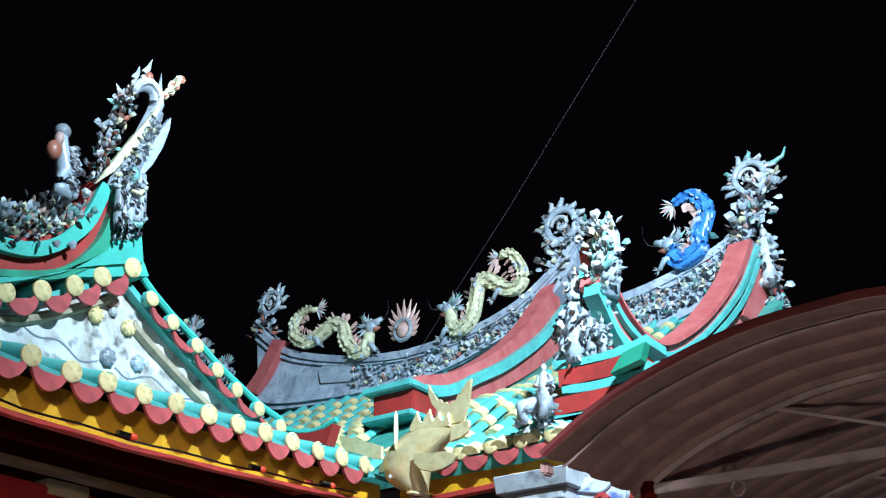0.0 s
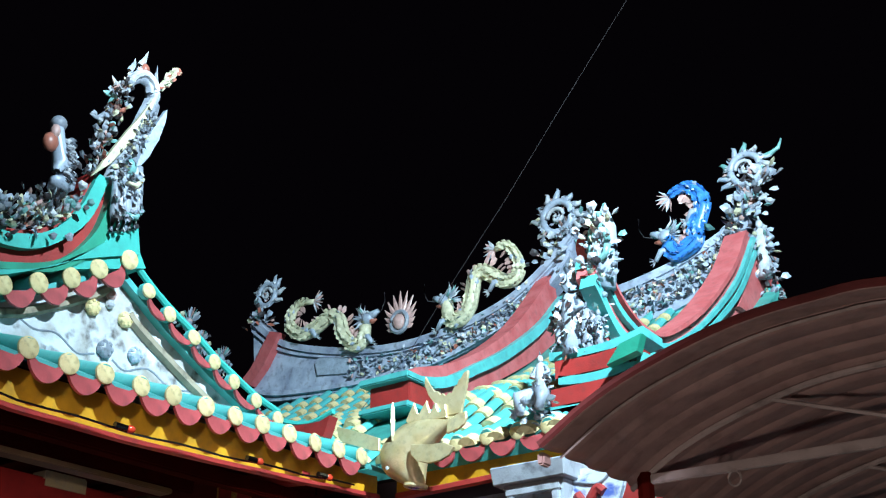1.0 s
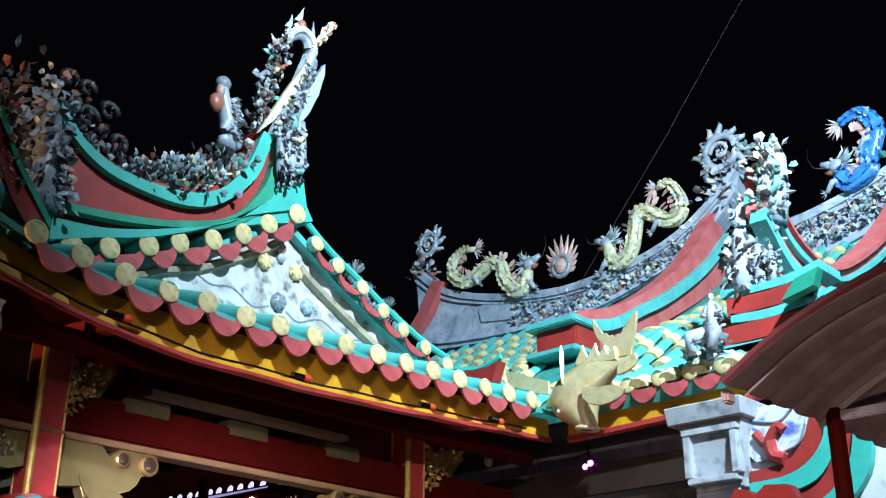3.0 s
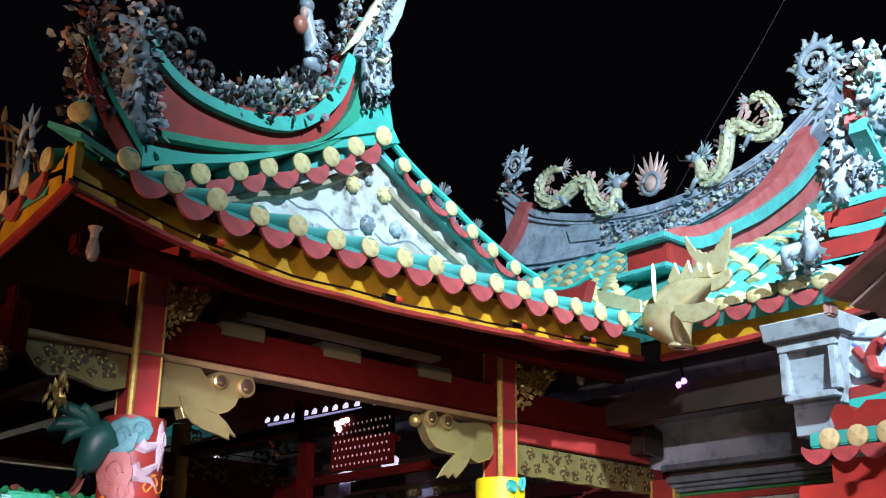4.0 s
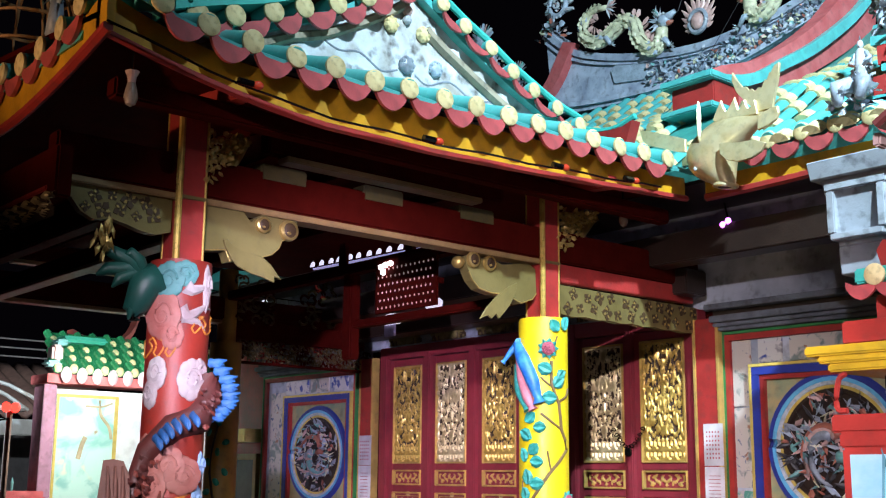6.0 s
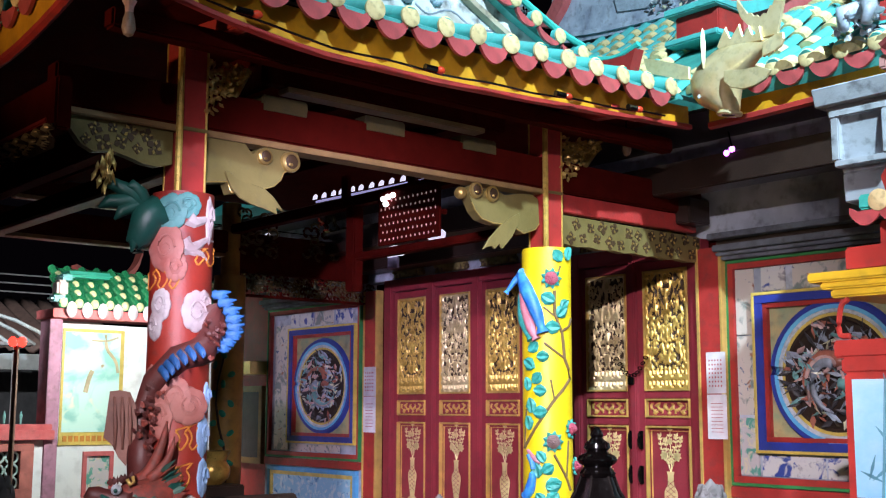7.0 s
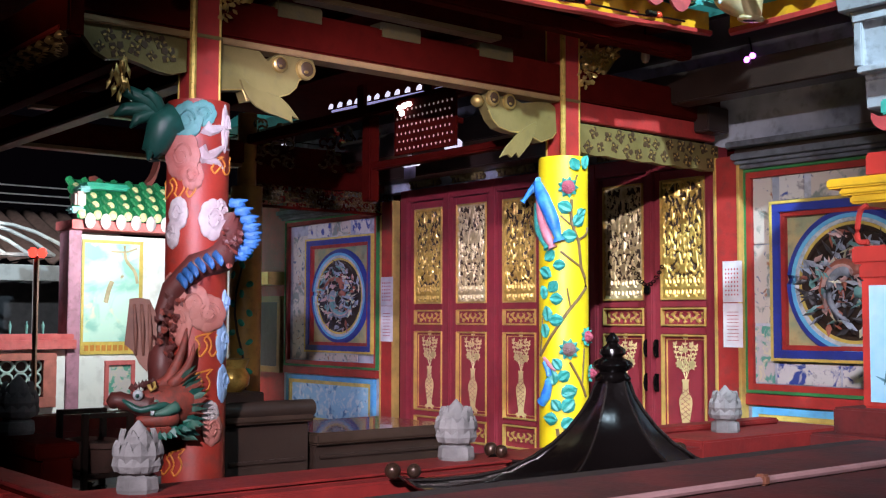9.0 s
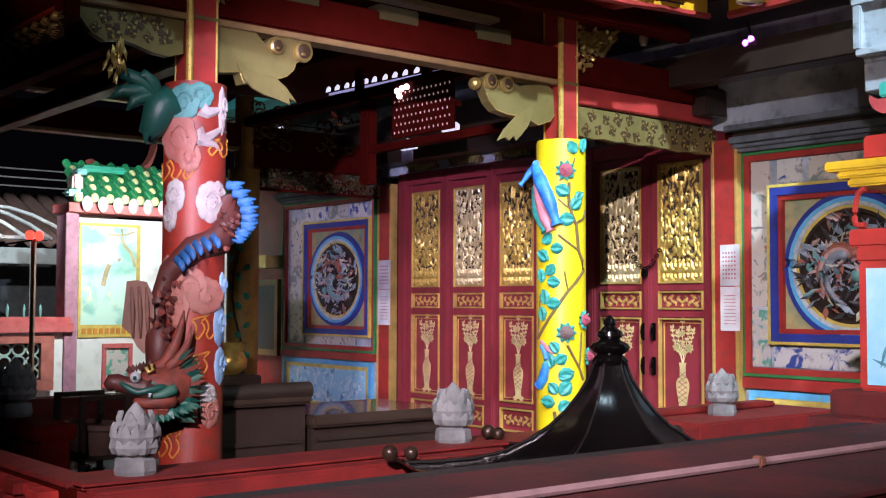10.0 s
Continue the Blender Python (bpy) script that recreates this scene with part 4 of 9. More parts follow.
def main_ridge(name, tops, bots, label):
    r = thing(name, (tops[2][0], 10.1, tops[2][1] - 0.3), label, "roof ridge")
    o = local(r)
    t = smooth_line([(x, 10.1, z) for x, z in tops], 26)
    q = smooth_line([(x, 10.1, z) for x, z in bots], 26)
    b = bm_new()
    ribbon(b, [o + p for p in q], [o + p for p in t], (0, 1, 0), 0.22)
    part("ridge_wall", b, RIDGE_STONE, r)
    for s, hh, pr in ((0.93, 0.045, 0.07), (0.80, 0.022, 0.04), (0.10, 0.03, 0.05)):
        b = bm_new()
        mid = [a.lerp(c, s) for a, c in zip(q, t)]
        ribbon(b, [o + p + Vector((0, -pr, -hh)) for p in mid], [o + p + Vector((0, -pr, hh)) for p in mid], (0, 1, 0), pr + 0.2)
        part("ridge_moulding", b, RIDGE_STONE, r)
    return r, t, q


tops = [(-9.93, 7.42), (-9.57, 7.08), (-9.18, 6.84), (-8.45, 6.60), (-7.6, 6.45), (-6.96, 6.46), (-6.42, 6.52), (-5.9, 6.68), (-5.42, 6.98), (-5.12, 7.25)]
bots = [(-9.80, 6.22), (-9.45, 6.14), (-8.78, 6.08), (-8.01, 6.05), (-7.28, 6.06), (-6.81, 6.12), (-6.21, 6.28), (-5.77, 6.44), (-5.43, 6.69), (-5.2, 6.95)]
ridge, rt, rb = main_ridge("main_ridge", tops, bots, "blue-grey plaster roof ridge with porcelain relief")
b = bm_new()
plate(b, [(-8.75, 6.33), (-8.3, 6.26), (-8.25, 6.30), (-8.25, 6.45), (-8.32, 6.48), (-8.72, 6.56), (-8.80, 6.50)], local(ridge) + Vector((0, 10.10, 0)), (1, 0, 0), (0, 0, 1), 0.03)
part("panel", b, P_BLUE, ridge)
h = Heap()
for s in range(9, 22):
    p = rb[s].lerp(rt[s], 0.45)
    for k in range(26):
        q = p + Vector((random.uniform(-0.14, 0.14), -0.03, random.uniform(-0.13, 0.13)))
        h.shard(q, (random.uniform(-0.6, 0.6), -0.6, random.uniform(-0.6, 0.6)), random.uniform(0.04, 0.09), 0.028, random.choice(MIX_BRIGHT + (2, 3, 4, 0)), 0.4, 0.8)
heap_thing("flower_relief", h, "porcelain flower relief along the front of the ridge")
tops2 = [(-5.3, 6.40), (-4.62, 6.44), (-4.16, 6.52), (-3.79, 6.62), (-3.42, 6.76), (-3.15, 7.05)]
bots2 = [(-5.3, 6.05), (-4.59, 6.0), (-4.22, 5.98), (-3.78, 6.10), (-3.5, 6.35), (-3.25, 6.6)]
ridge2, rt2, rb2 = main_ridge("side_ridge", tops2, bots2, "lower side ridge covered with porcelain flowers")
h = Heap()
for s in range(3, 25):
    p = rb2[s].lerp(rt2[s], 0.5)
    for k in range(16):
        q = p + Vector((random.uniform(-0.08, 0.08), -0.03, random.uniform(-0.16, 0.16)))
        h.shard(q, (random.uniform(-0.6, 0.6), -0.6, random.uniform(-0.6, 0.6)), random.uniform(0.04, 0.09), 0.028, random.choice(MIX_PALE + (3, 3)), 0.4, 0.8)
heap_thing("flower_relief", h, "grey porcelain flower relief on the side ridge")
b = bm_new()
L7 = local(ridge)
lw = smooth_line([(-10.0, 10.0, 6.45), (-9.8, 10.0, 6.64), (-9.64, 10.0, 6.88), (-9.52, 10.0, 7.05)], 12)
ribbon(b, [L7 + p + Vector((0.02, -0.02, 0)) for p in lw], [L7 + p + Vector((0.20, -0.02, -0.06)) for p in lw], (0, 1, 0), 0.12)
part("pink_verge", b, PINK, ridge)

for path, skin, label, way, side in (
        ([(-8.79, 7.29), (-9.02, 7.31), (-9.15, 7.17), (-9.12, 6.99), (-8.93, 6.88), (-8.7, 6.93), (-8.5, 7.02), (-8.35, 6.93), (-8.28, 6.73), (-8.13, 6.56), (-7.99, 6.57), (-7.96, 6.7), (-7.95, 6.85)], 3, "yellow porcelain dragon with pink back fins on the ridge", 1, 1),
        ([(-6.1, 7.26), (-5.93, 7.26), (-5.82, 7.11), (-5.78, 6.94), (-5.85, 6.83), (-5.99, 6.84), (-6.13, 6.94), (-6.26, 7.02), (-6.37, 6.97), (-6.41, 6.81), (-6.46, 6.63), (-6.58, 6.52), (-6.71, 6.54), (-6.76, 6.66), (-6.76, 6.80)], 3, "yellow porcelain dragon facing the flaming pearl", -1, -1),
        ([(-3.95, 7.26), (-3.8, 7.31), (-3.67, 7.25), (-3.6, 7.1), (-3.64, 6.96), (-3.7, 6.82), (-3.72, 6.69), (-3.84, 6.62), (-3.95, 6.61), (-4.01, 6.71), (-4.01, 6.83)], 6, "bright blue porcelain dragon with orange fins", -1, -1)):
    dragon("roof_dragon", [(x, 10.0, z) for x, z in path], 0.074, skin, 7, label, (way, 0, 0.1), side)
h = swirl_end("ridge_end", (-9.62, 10.05, 7.60), 0.24, "", 1)
h.cluster([(-9.9, 10.05, 7.2), (-9.6, 10.05, 7.35)], 0.10, 40, MIX_PALE, (0.06, 0.14))
heap_thing("ridge_end_scroll", h, "spiral porcelain ridge end ringed with flames", "ornament", "ridge end scrolls")
h = swirl_end("ridge_end", (-5.27, 10.02, 7.42), 0.30, "", -1)
h.cluster([(-5.45, 10.05, 6.9), (-5.25, 10.05, 7.2), (-5.1, 10.05, 7.3)], 0.14, 90, MIX_BRIGHT, (0.06, 0.14))
heap_thing("ridge_end_scroll", h, "large spiral porcelain ridge end ringed with flames", "ornament", "ridge end scrolls")
h = swirl_end("ridge_end", (-3.12, 10.02, 7.32), 0.26, "", -1, True)
h.cluster([(-3.35, 10.02, 6.75), (-3.15, 10.02, 6.95), (-3.0, 10.02, 7.2)], (0.16, 0.12), 170, MIX_BRIGHT, (0.06, 0.14))
heap_thing("ridge_end_scroll", h, "horned spiral porcelain ridge end above the gable", "ornament", "ridge end scrolls")
# flaming pearl
pearl = thing("flaming_pearl", (-7.45, 10.05, 6.50), "pink flaming pearl standing on the ridge centre", "ornament")
b = bm_new()
ellipsoid(b, (0, -0.06, 0.20), (0.085, 0.05, 0.10), 12)
part("pearl", b, P_PINK, pearl, "pale pink pearl", True)
b = bm_new()
tube(b, [(math.cos(a) * 0.115, -0.05, 0.20 + math.sin(a) * 0.13) for a in (k * math.pi / 10 for k in range(21))], 0.028, 7)
part("pearl_ring", b, P_GREY, pearl)
for k in range(13):
    a = -0.5 + k * (math.pi + 1.0) / 12
    b = bm_new()
    d = Vector((math.cos(a), 0, math.sin(a)))
    p0 = Vector((0, -0.03, 0.2)) + Vector((d.x * 0.12, 0, d.z * 0.14))
    ln = 0.10 + 0.10 * max(0, d.z)
    tube(b, [p0, p0 + d * ln * 0.5 + Vector((0, 0, 0.02)), p0 + d * ln + Vector((0, 0, 0.06))], [0.035, 0.028, 0.004], 6, 0.6)
    part("flame", b, P_PINK, pearl)
# parts of the far wing seen past the pavilion
for x, z, r in ((-11.05, 7.52, 0.24), (-10.80, 7.20, 0.17), (-10.36, 6.86, 0.18)):
    h = Heap()
    for k in range(11):
        a = 0.3 + k * 0.27
        d = Vector((math.cos(a), 0, math.sin(a)))
        h.shard(Vector((x, 10.0, z)) + d * r * 0.3, d, r * 0.85, r * 0.13, (0, 1, 5, 7)[k % 4], 0.4, 0.5)
    h.blob((x, 9.98, z), (r * 0.4, 0.06, r * 0.4), 0)
    h.cluster([(x, 9.98, z), (x + 0.12, 9.98, z - 0.3)], 0.10, 40, MIX_BRIGHT, (0.05, 0.10))
    heap_thing("verge_flame", h, "small fan-shaped porcelain flame on the far wing ridge", "ornament", "far wing flames")
h = swirl_end("ridge_end", (-11.2, 10.2, 7.15), 0.20, "", 1)
h.cluster([(-11.3, 10.2, 6.85), (-10.9, 10.2, 6.45), (-10.5, 10.2, 6.08)], 0.12, 120, MIX_BRIGHT, (0.06, 0.14))
heap_thing("ridge_end_scroll", h, "far porcelain ridge end with a blue tail", "ornament", "ridge end scrolls")

# barrel tiles of the hall slope
cols = [-5.75 - 0.235 * k for k in range(18)] + [-3.40 - 0.235 * k for k in range(8)]
seg = [smooth_line([(0, y, z) for y, z in PROFILE], 13)]
for x in cols:
    for a, c in zip(seg[0], seg[0][1:]):
        d = (a - c).normalized()
        side = Vector((0, 0, 1)).cross(d).normalized()
        m = Matrix((d, side, d.cross(side))).transposed().to_4x4() @ Matrix.Diagonal((1.12, 1, 1, 1))
        m.translation = L3 + Vector((x + random.gauss(0, 0.004), a.y, a.z - 0.01))
        share("roof_tile", ROOFING, hall, m @ Matrix.Rotation(random.gauss(0, 0.03), 4, "Y"))

# ---- hall front: wall panels, doors ----
PURPLE_RED = mat("crimson_lacquer", (0.27, 0.03, 0.042), 0.45, second=(0.22, 0.022, 0.035), dirt=0.2)
BLUE_PAINT = mat("blue_frame_paint", (0.03, 0.05, 0.32), 0.5, dirt=0.25)
SKY_BLUE = mat("sky_blue_paint", (0.10, 0.38, 0.68), 0.5, second=(0.16, 0.50, 0.70), dirt=0.2)
YEL_LINE = mat("yellow_line_paint", (0.70, 0.52, 0.12), 0.5, dirt=0.2)
# darker than the plaster itself: shadow on the cornice put into its colour
CORNICE = mat("shaded_grey_cornice_plaster", (0.17, 0.19, 0.22), 0.7, second=(0.10, 0.11, 0.13), dirt=0.6)
GREEN_LINE = mat("green_line_paint", (0.04, 0.24, 0.07), 0.5, dirt=0.2)
OCHRE_BG = mat("ochre_mural_ground", (0.46, 0.36, 0.16), 0.7, second=(0.22, 0.30, 0.18), dirt=0.35, scale=5)
PAPER = mat("notice_paper", (0.80, 0.76, 0.78), 0.8, dirt=0.05)
INK_RED = mat("red_print", (0.55, 0.12, 0.14), 0.7, dirt=0)


def mural(name, bg, tints, scale):
    """Old painted tiles: pale ground with drifting patches of ink and colour."""
    m = bpy.data.materials.new(name)
    m.use_nodes = True
    n, l = m.node_tree.nodes, m.node_tree.links
    b = n["Principled BSDF"]
    b.inputs["Roughness"].default_value = 0.35
    tc = n.new("ShaderNodeTexCoord")
    out = None
    for i, (c, lo, hi) in enumerate(tints):
        t = n.new("ShaderNodeTexNoise")
        t.noise_dimensions = "4D"
        t.inputs["W"].default_value = i * 3.7
        t.inputs["Scale"].default_value, t.inputs["Detail"].default_value, t.inputs["Distortion"].default_value = scale * (1 + 0.4 * i), 6, 1.2
        l.new(tc.outputs["Object"], t.inputs["Vector"])
        r = n.new("ShaderNodeMapRange")
        r.inputs[1].default_value, r.inputs[2].default_value = lo, hi
        l.new(t.outputs[0], r.inputs[0])
        mx = n.new("ShaderNodeMix")
        mx.data_type = "RGBA"
        mx.inputs[6].default_value, mx.inputs[7].default_value = (*bg, 1), (*c, 1)
        l.new(r.outputs[0], mx.inputs[0])
        if out:
            l.new(out, mx.inputs[6])
        out = mx.outputs[2]
    l.new(out, b.inputs["Base Color"])
    return m


MURAL_BLUE = mural("blue_white_tile_mural", (0.62, 0.60, 0.58), [((0.04, 0.07, 0.30), 0.52, 0.60), ((0.30, 0.28, 0.30), 0.58, 0.66)], 9)
MURAL_PALE = mural("pale_ink_mural", (0.58, 0.52, 0.46), [((0.20, 0.24, 0.22), 0.54, 0.62), ((0.34, 0.16, 0.10), 0.62, 0.68), ((0.10, 0.14, 0.24), 0.60, 0.66)], 7)
MURAL_FLOWER = mural("flower_mural", (0.52, 0.48, 0.48), [((0.10, 0.34, 0.26), 0.52, 0.58), ((0.62, 0.56, 0.40), 0.56, 0.62)], 8)
MURAL_SKY = mural("bamboo_mural", (0.30, 0.58, 0.74), [((0.06, 0.22, 0.45), 0.58, 0.66), ((0.62, 0.74, 0.78), 0.52, 0.62)], 8)


def frame_bars(parent, x0, x1, z0, z1, y, w, depth, mm, name="frame_bar"):
    for lo, hi in (((x0, z0), (x1, z0 + w)), ((x0, z1 - w), (x1, z1)), ((x0, z0 + w), (x0 + w, z1 - w)), ((x1 - w, z0 + w), (x1, z1 - w))):
        b = bm_new()
        box(b, local(parent) + Vector((lo[0], y - depth, lo[1])), local(parent) + Vector((hi[0], y, hi[1])), 0.003)
        part(name, b, mm, parent)


def roundel(x0, x1, z0, z1, cx, cz, rx, rz, seed):
    """Deep square frame in blue, yellow and red round a carved openwork medallion."""
    random.seed(seed)
    r = thing("roundel_panel", (cx, WALL_Y, cz), "blue-framed round carved medallion set in the wall", "wall panel", "medallions beside the doors")
    o = local(r)
    frame_bars(r, x0 - 0.02, x1 + 0.02, z0 - 0.02, z1 + 0.02, WALL_Y - 0.004, 0.022, 0.075, YEL_LINE, "yellow_edge")
    frame_bars(r, x0, x1, z0, z1, WALL_Y - 0.004, 0.06, 0.07, BLUE_PAINT, "blue_frame")
    frame_bars(r, x0 + 0.06, x1 - 0.06, z0 + 0.06, z1 - 0.06, WALL_Y - 0.004, 0.035, 0.055, RED, "red_frame")
    b = bm_new()
    box(b, o + Vector((x0 + 0.09, WALL_Y - 0.02, z0 + 0.09)), o + Vector((x1 - 0.09, WALL_Y - 0.004, z1 - 0.09)))
    part("painted_ground", b, OCHRE_BG, r)
    for k, (f, rr, mm, yy) in enumerate(((1.0, 0.032, BLUE_PAINT, 0.03), (0.94, 0.026, SKY_BLUE, 0.035), (0.885, 0.022, P_WHITE, 0.035), (0.83, 0.020, YEL_LINE, 0.03), (0.78, 0.022, DARK_WOOD, 0.028))):
        b = bm_new()
        tube(b, [o + Vector((cx + math.cos(a) * rx * f, WALL_Y - yy, cz + math.sin(a) * rz * f)) for a in (j * math.pi / 24 for j in range(49))], rr, 6)
        part("ring", b, mm, r, smooth=True)
    b = bm_new()
    plate(b, [(cx + math.cos(a) * rx * 0.8, cz + math.sin(a) * rz * 0.8) for a in (j * math.pi / 20 for j in range(40))], o + Vector((0, WALL_Y - 0.021, 0)), (1, 0, 0), (0, 0, 1), 0.006)
    part("dark_ground", b, DARK_WOOD, r)
    h = Heap()
    for k in range(240):
        a, q = random.uniform(0, 6.28), math.sqrt(random.random()) * 0.72
        p = o + Vector((cx + math.cos(a) * rx * q, WALL_Y - 0.03, cz + math.sin(a) * rz * q))
        h.shard(p, (random.uniform(-1, 1), -0.35, random.uniform(-1, 1)), random.uniform(0.07, 0.15), 0.022, random.choice((8, 8, 2, 5, 4, 7, 0, 2, 3, 8)))
    for k in range(4):
        a0 = random.uniform(0, 6.28)
        pts = [o + Vector((cx + math.cos(a0 + j * 0.35) * rx * (0.15 + 0.05 * j), WALL_Y - 0.06, cz + math.sin(a0 + j * 0.35) * rz * (0.15 + 0.05 * j))) for j in range(9)]
        h.limb(pts, [0.045 - 0.004 * j for j in range(9)], (5, 4, 7, 2)[k], 7)
    for j in range(20):
        a = j * 0.314
        c = o + Vector((cx - rx * 0.36, WALL_Y - 0.05, cz + rz * 0.12))
        h.shard(c + Vector((math.cos(a) * 0.05, 0, math.sin(a) * 0.06)), (math.cos(a), -0.1, math.sin(a)), 0.07, 0.014, 7 if j % 2 else 1)
    me = h.make("carved_relief")
    share("carved_relief", me, r, Matrix.Identity(4), "coloured carved openwork relief")
    return r


def tile_panels(rows):
    for x0, x1, z0, z1, mm in rows:
        b = bm_new()
        box(b, (x0, WALL_Y - 0.018, z0), (x1, WALL_Y - 0.002, z1), 0.003)
        t = solo("tile_panel", b, mm, "old painted tile picture set into the wall", "wall tile", "painted wall tiles")


roundel(-11.14, -9.88, 1.30, 2.53, -10.51, 1.90, 0.52, 0.49, 3)
roundel(-4.95, -3.70, 1.372, 2.475, -4.325, 1.90, 0.50, 0.49, 4)
tile_panels([(-5.145, -4.985, 2.20, 2.68, MURAL_PALE), (-5.145, -4.985, 1.62, 2.19, MURAL_PALE), (-5.145, -4.985, 1.19, 1.60, MURAL_FLOWER), (-4.92, -4.72, 2.505, 2.68, MURAL_BLUE), (-4.66, -4.1, 2.505, 2.68, MURAL_PALE), (-4.06, -3.6, 2.505, 2.68, MURAL_BLUE), (-4.96, -4.46, 1.19, 1.34, MURAL_BLUE), (-4.44, -3.7, 1.19, 1.34, MURAL_BLUE),
             (-11.5, -11.2, 1.2, 2.6, MURAL_PALE), (-11.2, -10.75, 2.57, 2.72, MURAL_BLUE), (-10.7, -10.35, 2.57, 2.72, MURAL_PALE), (-10.3, -10.0, 2.57, 2.72, MURAL_BLUE), (-11.14, -10.2, 1.19, 1.265, MURAL_PALE)])
for x0, x1, mid, zt in ((-5.215, -3.3, -4.3, 2.752), (-11.64, -9.80, -10.7, 2.79)):
    pf = thing("panel_surround", (mid, WALL_Y, 1.9), "green and red painted wooden surround of the wall panel", "panel frame", "panel surrounds")
    frame_bars(pf, x0, x1, 1.115, zt, WALL_Y - 0.002, 0.022, 0.05, GREEN_LINE, "green_bar")
    frame_bars(pf, x0 + 0.022, x1 - 0.022, 1.137, zt - 0.022, WALL_Y - 0.002, 0.045, 0.04, RED, "red_bar")
    lp = thing("dado_panel", (mid, WALL_Y, 0.75), "pale blue painted dado panel with yellow edges", "wall panel", "dado panels")
    frame_bars(lp, x0 + 0.06, x1 - 0.06, 0.46, 1.017, WALL_Y - 0.002, 0.05, 0.05, SKY_BLUE, "blue_bar")
    frame_bars(lp, x0 + 0.11, x1 - 0.11, 0.51, 0.967, WALL_Y - 0.002, 0.04, 0.045, YEL_LINE, "yellow_bar")
    b = bm_new()
    box(b, local(lp) + Vector((x0 + 0.15, WALL_Y - 0.02, 0.55)), local(lp) + Vector((x1 - 0.15, WALL_Y - 0.002, 0.925)))
    part("painting", b, MURAL_SKY, lp)
    b = bm_new()
    box(b, (x0, WALL_Y - 0.06, 1.03), (x1, WALL_Y - 0.001, 1.11), 0.006)
    box(b, (x0, WALL_Y - 0.03, FLOOR_Z), (x1, WALL_Y - 0.001, 0.45), 0.006)
    solo("trim", b, RED, "red painted dado rail", "trim", kind="structure")
    for k, (z0, z1, pr, mm) in enumerate(((zt + 0.004, zt + 0.03, 0.10, CORNICE), (zt + 0.034, zt + 0.06, 0.13, CORNICE), (zt + 0.064, zt + 0.11, 0.17, CORNICE), (zt + 0.15, zt + 0.19, 0.23, CORNICE), (zt + 0.11, zt + 0.15, 0.12, DARK_WOOD))):
        b = bm_new()
        box(b, (x0 - 0.02, WALL_Y - pr, z0), (x1, WALL_Y - 0.001, z1), 0.008)
        solo("cornice", b, mm, "stepped plaster cornice above the wall panel", "cornice", kind="structure")
b = bm_new()
box(b, (-11.7, 6.55, 3.20), (-2.98, 6.75, 3.42), 0.01)
box(b, (-11.7, 6.85, 3.03), (-5.3, 7.1, 3.22), 0.01)
solo("eave_beam", b, DARK_WOOD, "dark wooden eave beam in front of the hall", "beam", kind="structure")


def relief_mesh(name, w, h_, nx, nz, fn, low, high, depth=0.022):
    """A carved panel: grid whose height follows fn(u, v); low ground and gilded high parts."""
    vs, fs, mi = [], [], []
    hs = []
    for j in range(nz + 1):
        for i in range(nx + 1):
            u, v = i / nx, j / nz
            q = fn(u, v)
            hs.append(q)
            vs.append(((u - 0.5) * w, -q * depth, v * h_))
    for j in range(nz):
        for i in range(nx):
            a = j * (nx + 1) + i
            ids = (a, a + 1, a + nx + 2, a + nx + 1)
            fs.append(ids)
            mi.append(1 if sum(hs[k] for k in ids) > 1.7 else 0)
    me = bpy.data.meshes.new(name)
    me.from_pydata(vs, [], fs)
    me.materials.append(low)
    me.materials.append(high)
    me.polygons.foreach_set("material_index", mi)
    me.polygons.foreach_set("use_smooth", [True] * len(fs))
    me.update()
    return me


def scroll(u, v, aspect=2.1, f=4.6, seed=0.0):
    """Mirrored scrollwork with a fretwork foot."""
    if v < 0.17 or v > 0.975 or u < 0.03 or u > 0.97:
        s = abs(u - 0.5) * 2
        g = v / 0.17
        bars = (abs((s * 5) % 1 - 0.5) < 0.24) if int(g * 4) % 2 else (abs((s * 2.5 + 0.25) % 1 - 0.5) < 0.33)
        return 1.0 if (bars or v > 0.975 or g % 0.5 < 0.14) else 0.0
    s = abs(u - 0.5) * 2
    x, y = s * f, v * f * aspect
    n1 = noise.noise((x + seed, y, 1.3))
    n2 = noise.noise((x * 1.0 - seed, y, 7.1))
    q = math.sin(9 * n1 + 3.5 * x) * 0.6 + math.sin(8 * n2 + 3.2 * y) * 0.6
    q = max(0.0, min(1.0, 0.5 + q * 0.9))
    if s < 0.07 and (v * 9) % 1 < 0.6:
        q = 1.0
    return q


def fret(u, v):
    s = abs(u - 0.5) * 2
    if v < 0.1 or v > 0.9:
        return 0.0
    q = math.sin(s * 16 + 2.5 * math.sin(v * 7)) + 0.7 * math.sin(v * 13 + s * 6)
    return max(0.0, min(1.0, 0.45 + q * 0.7))


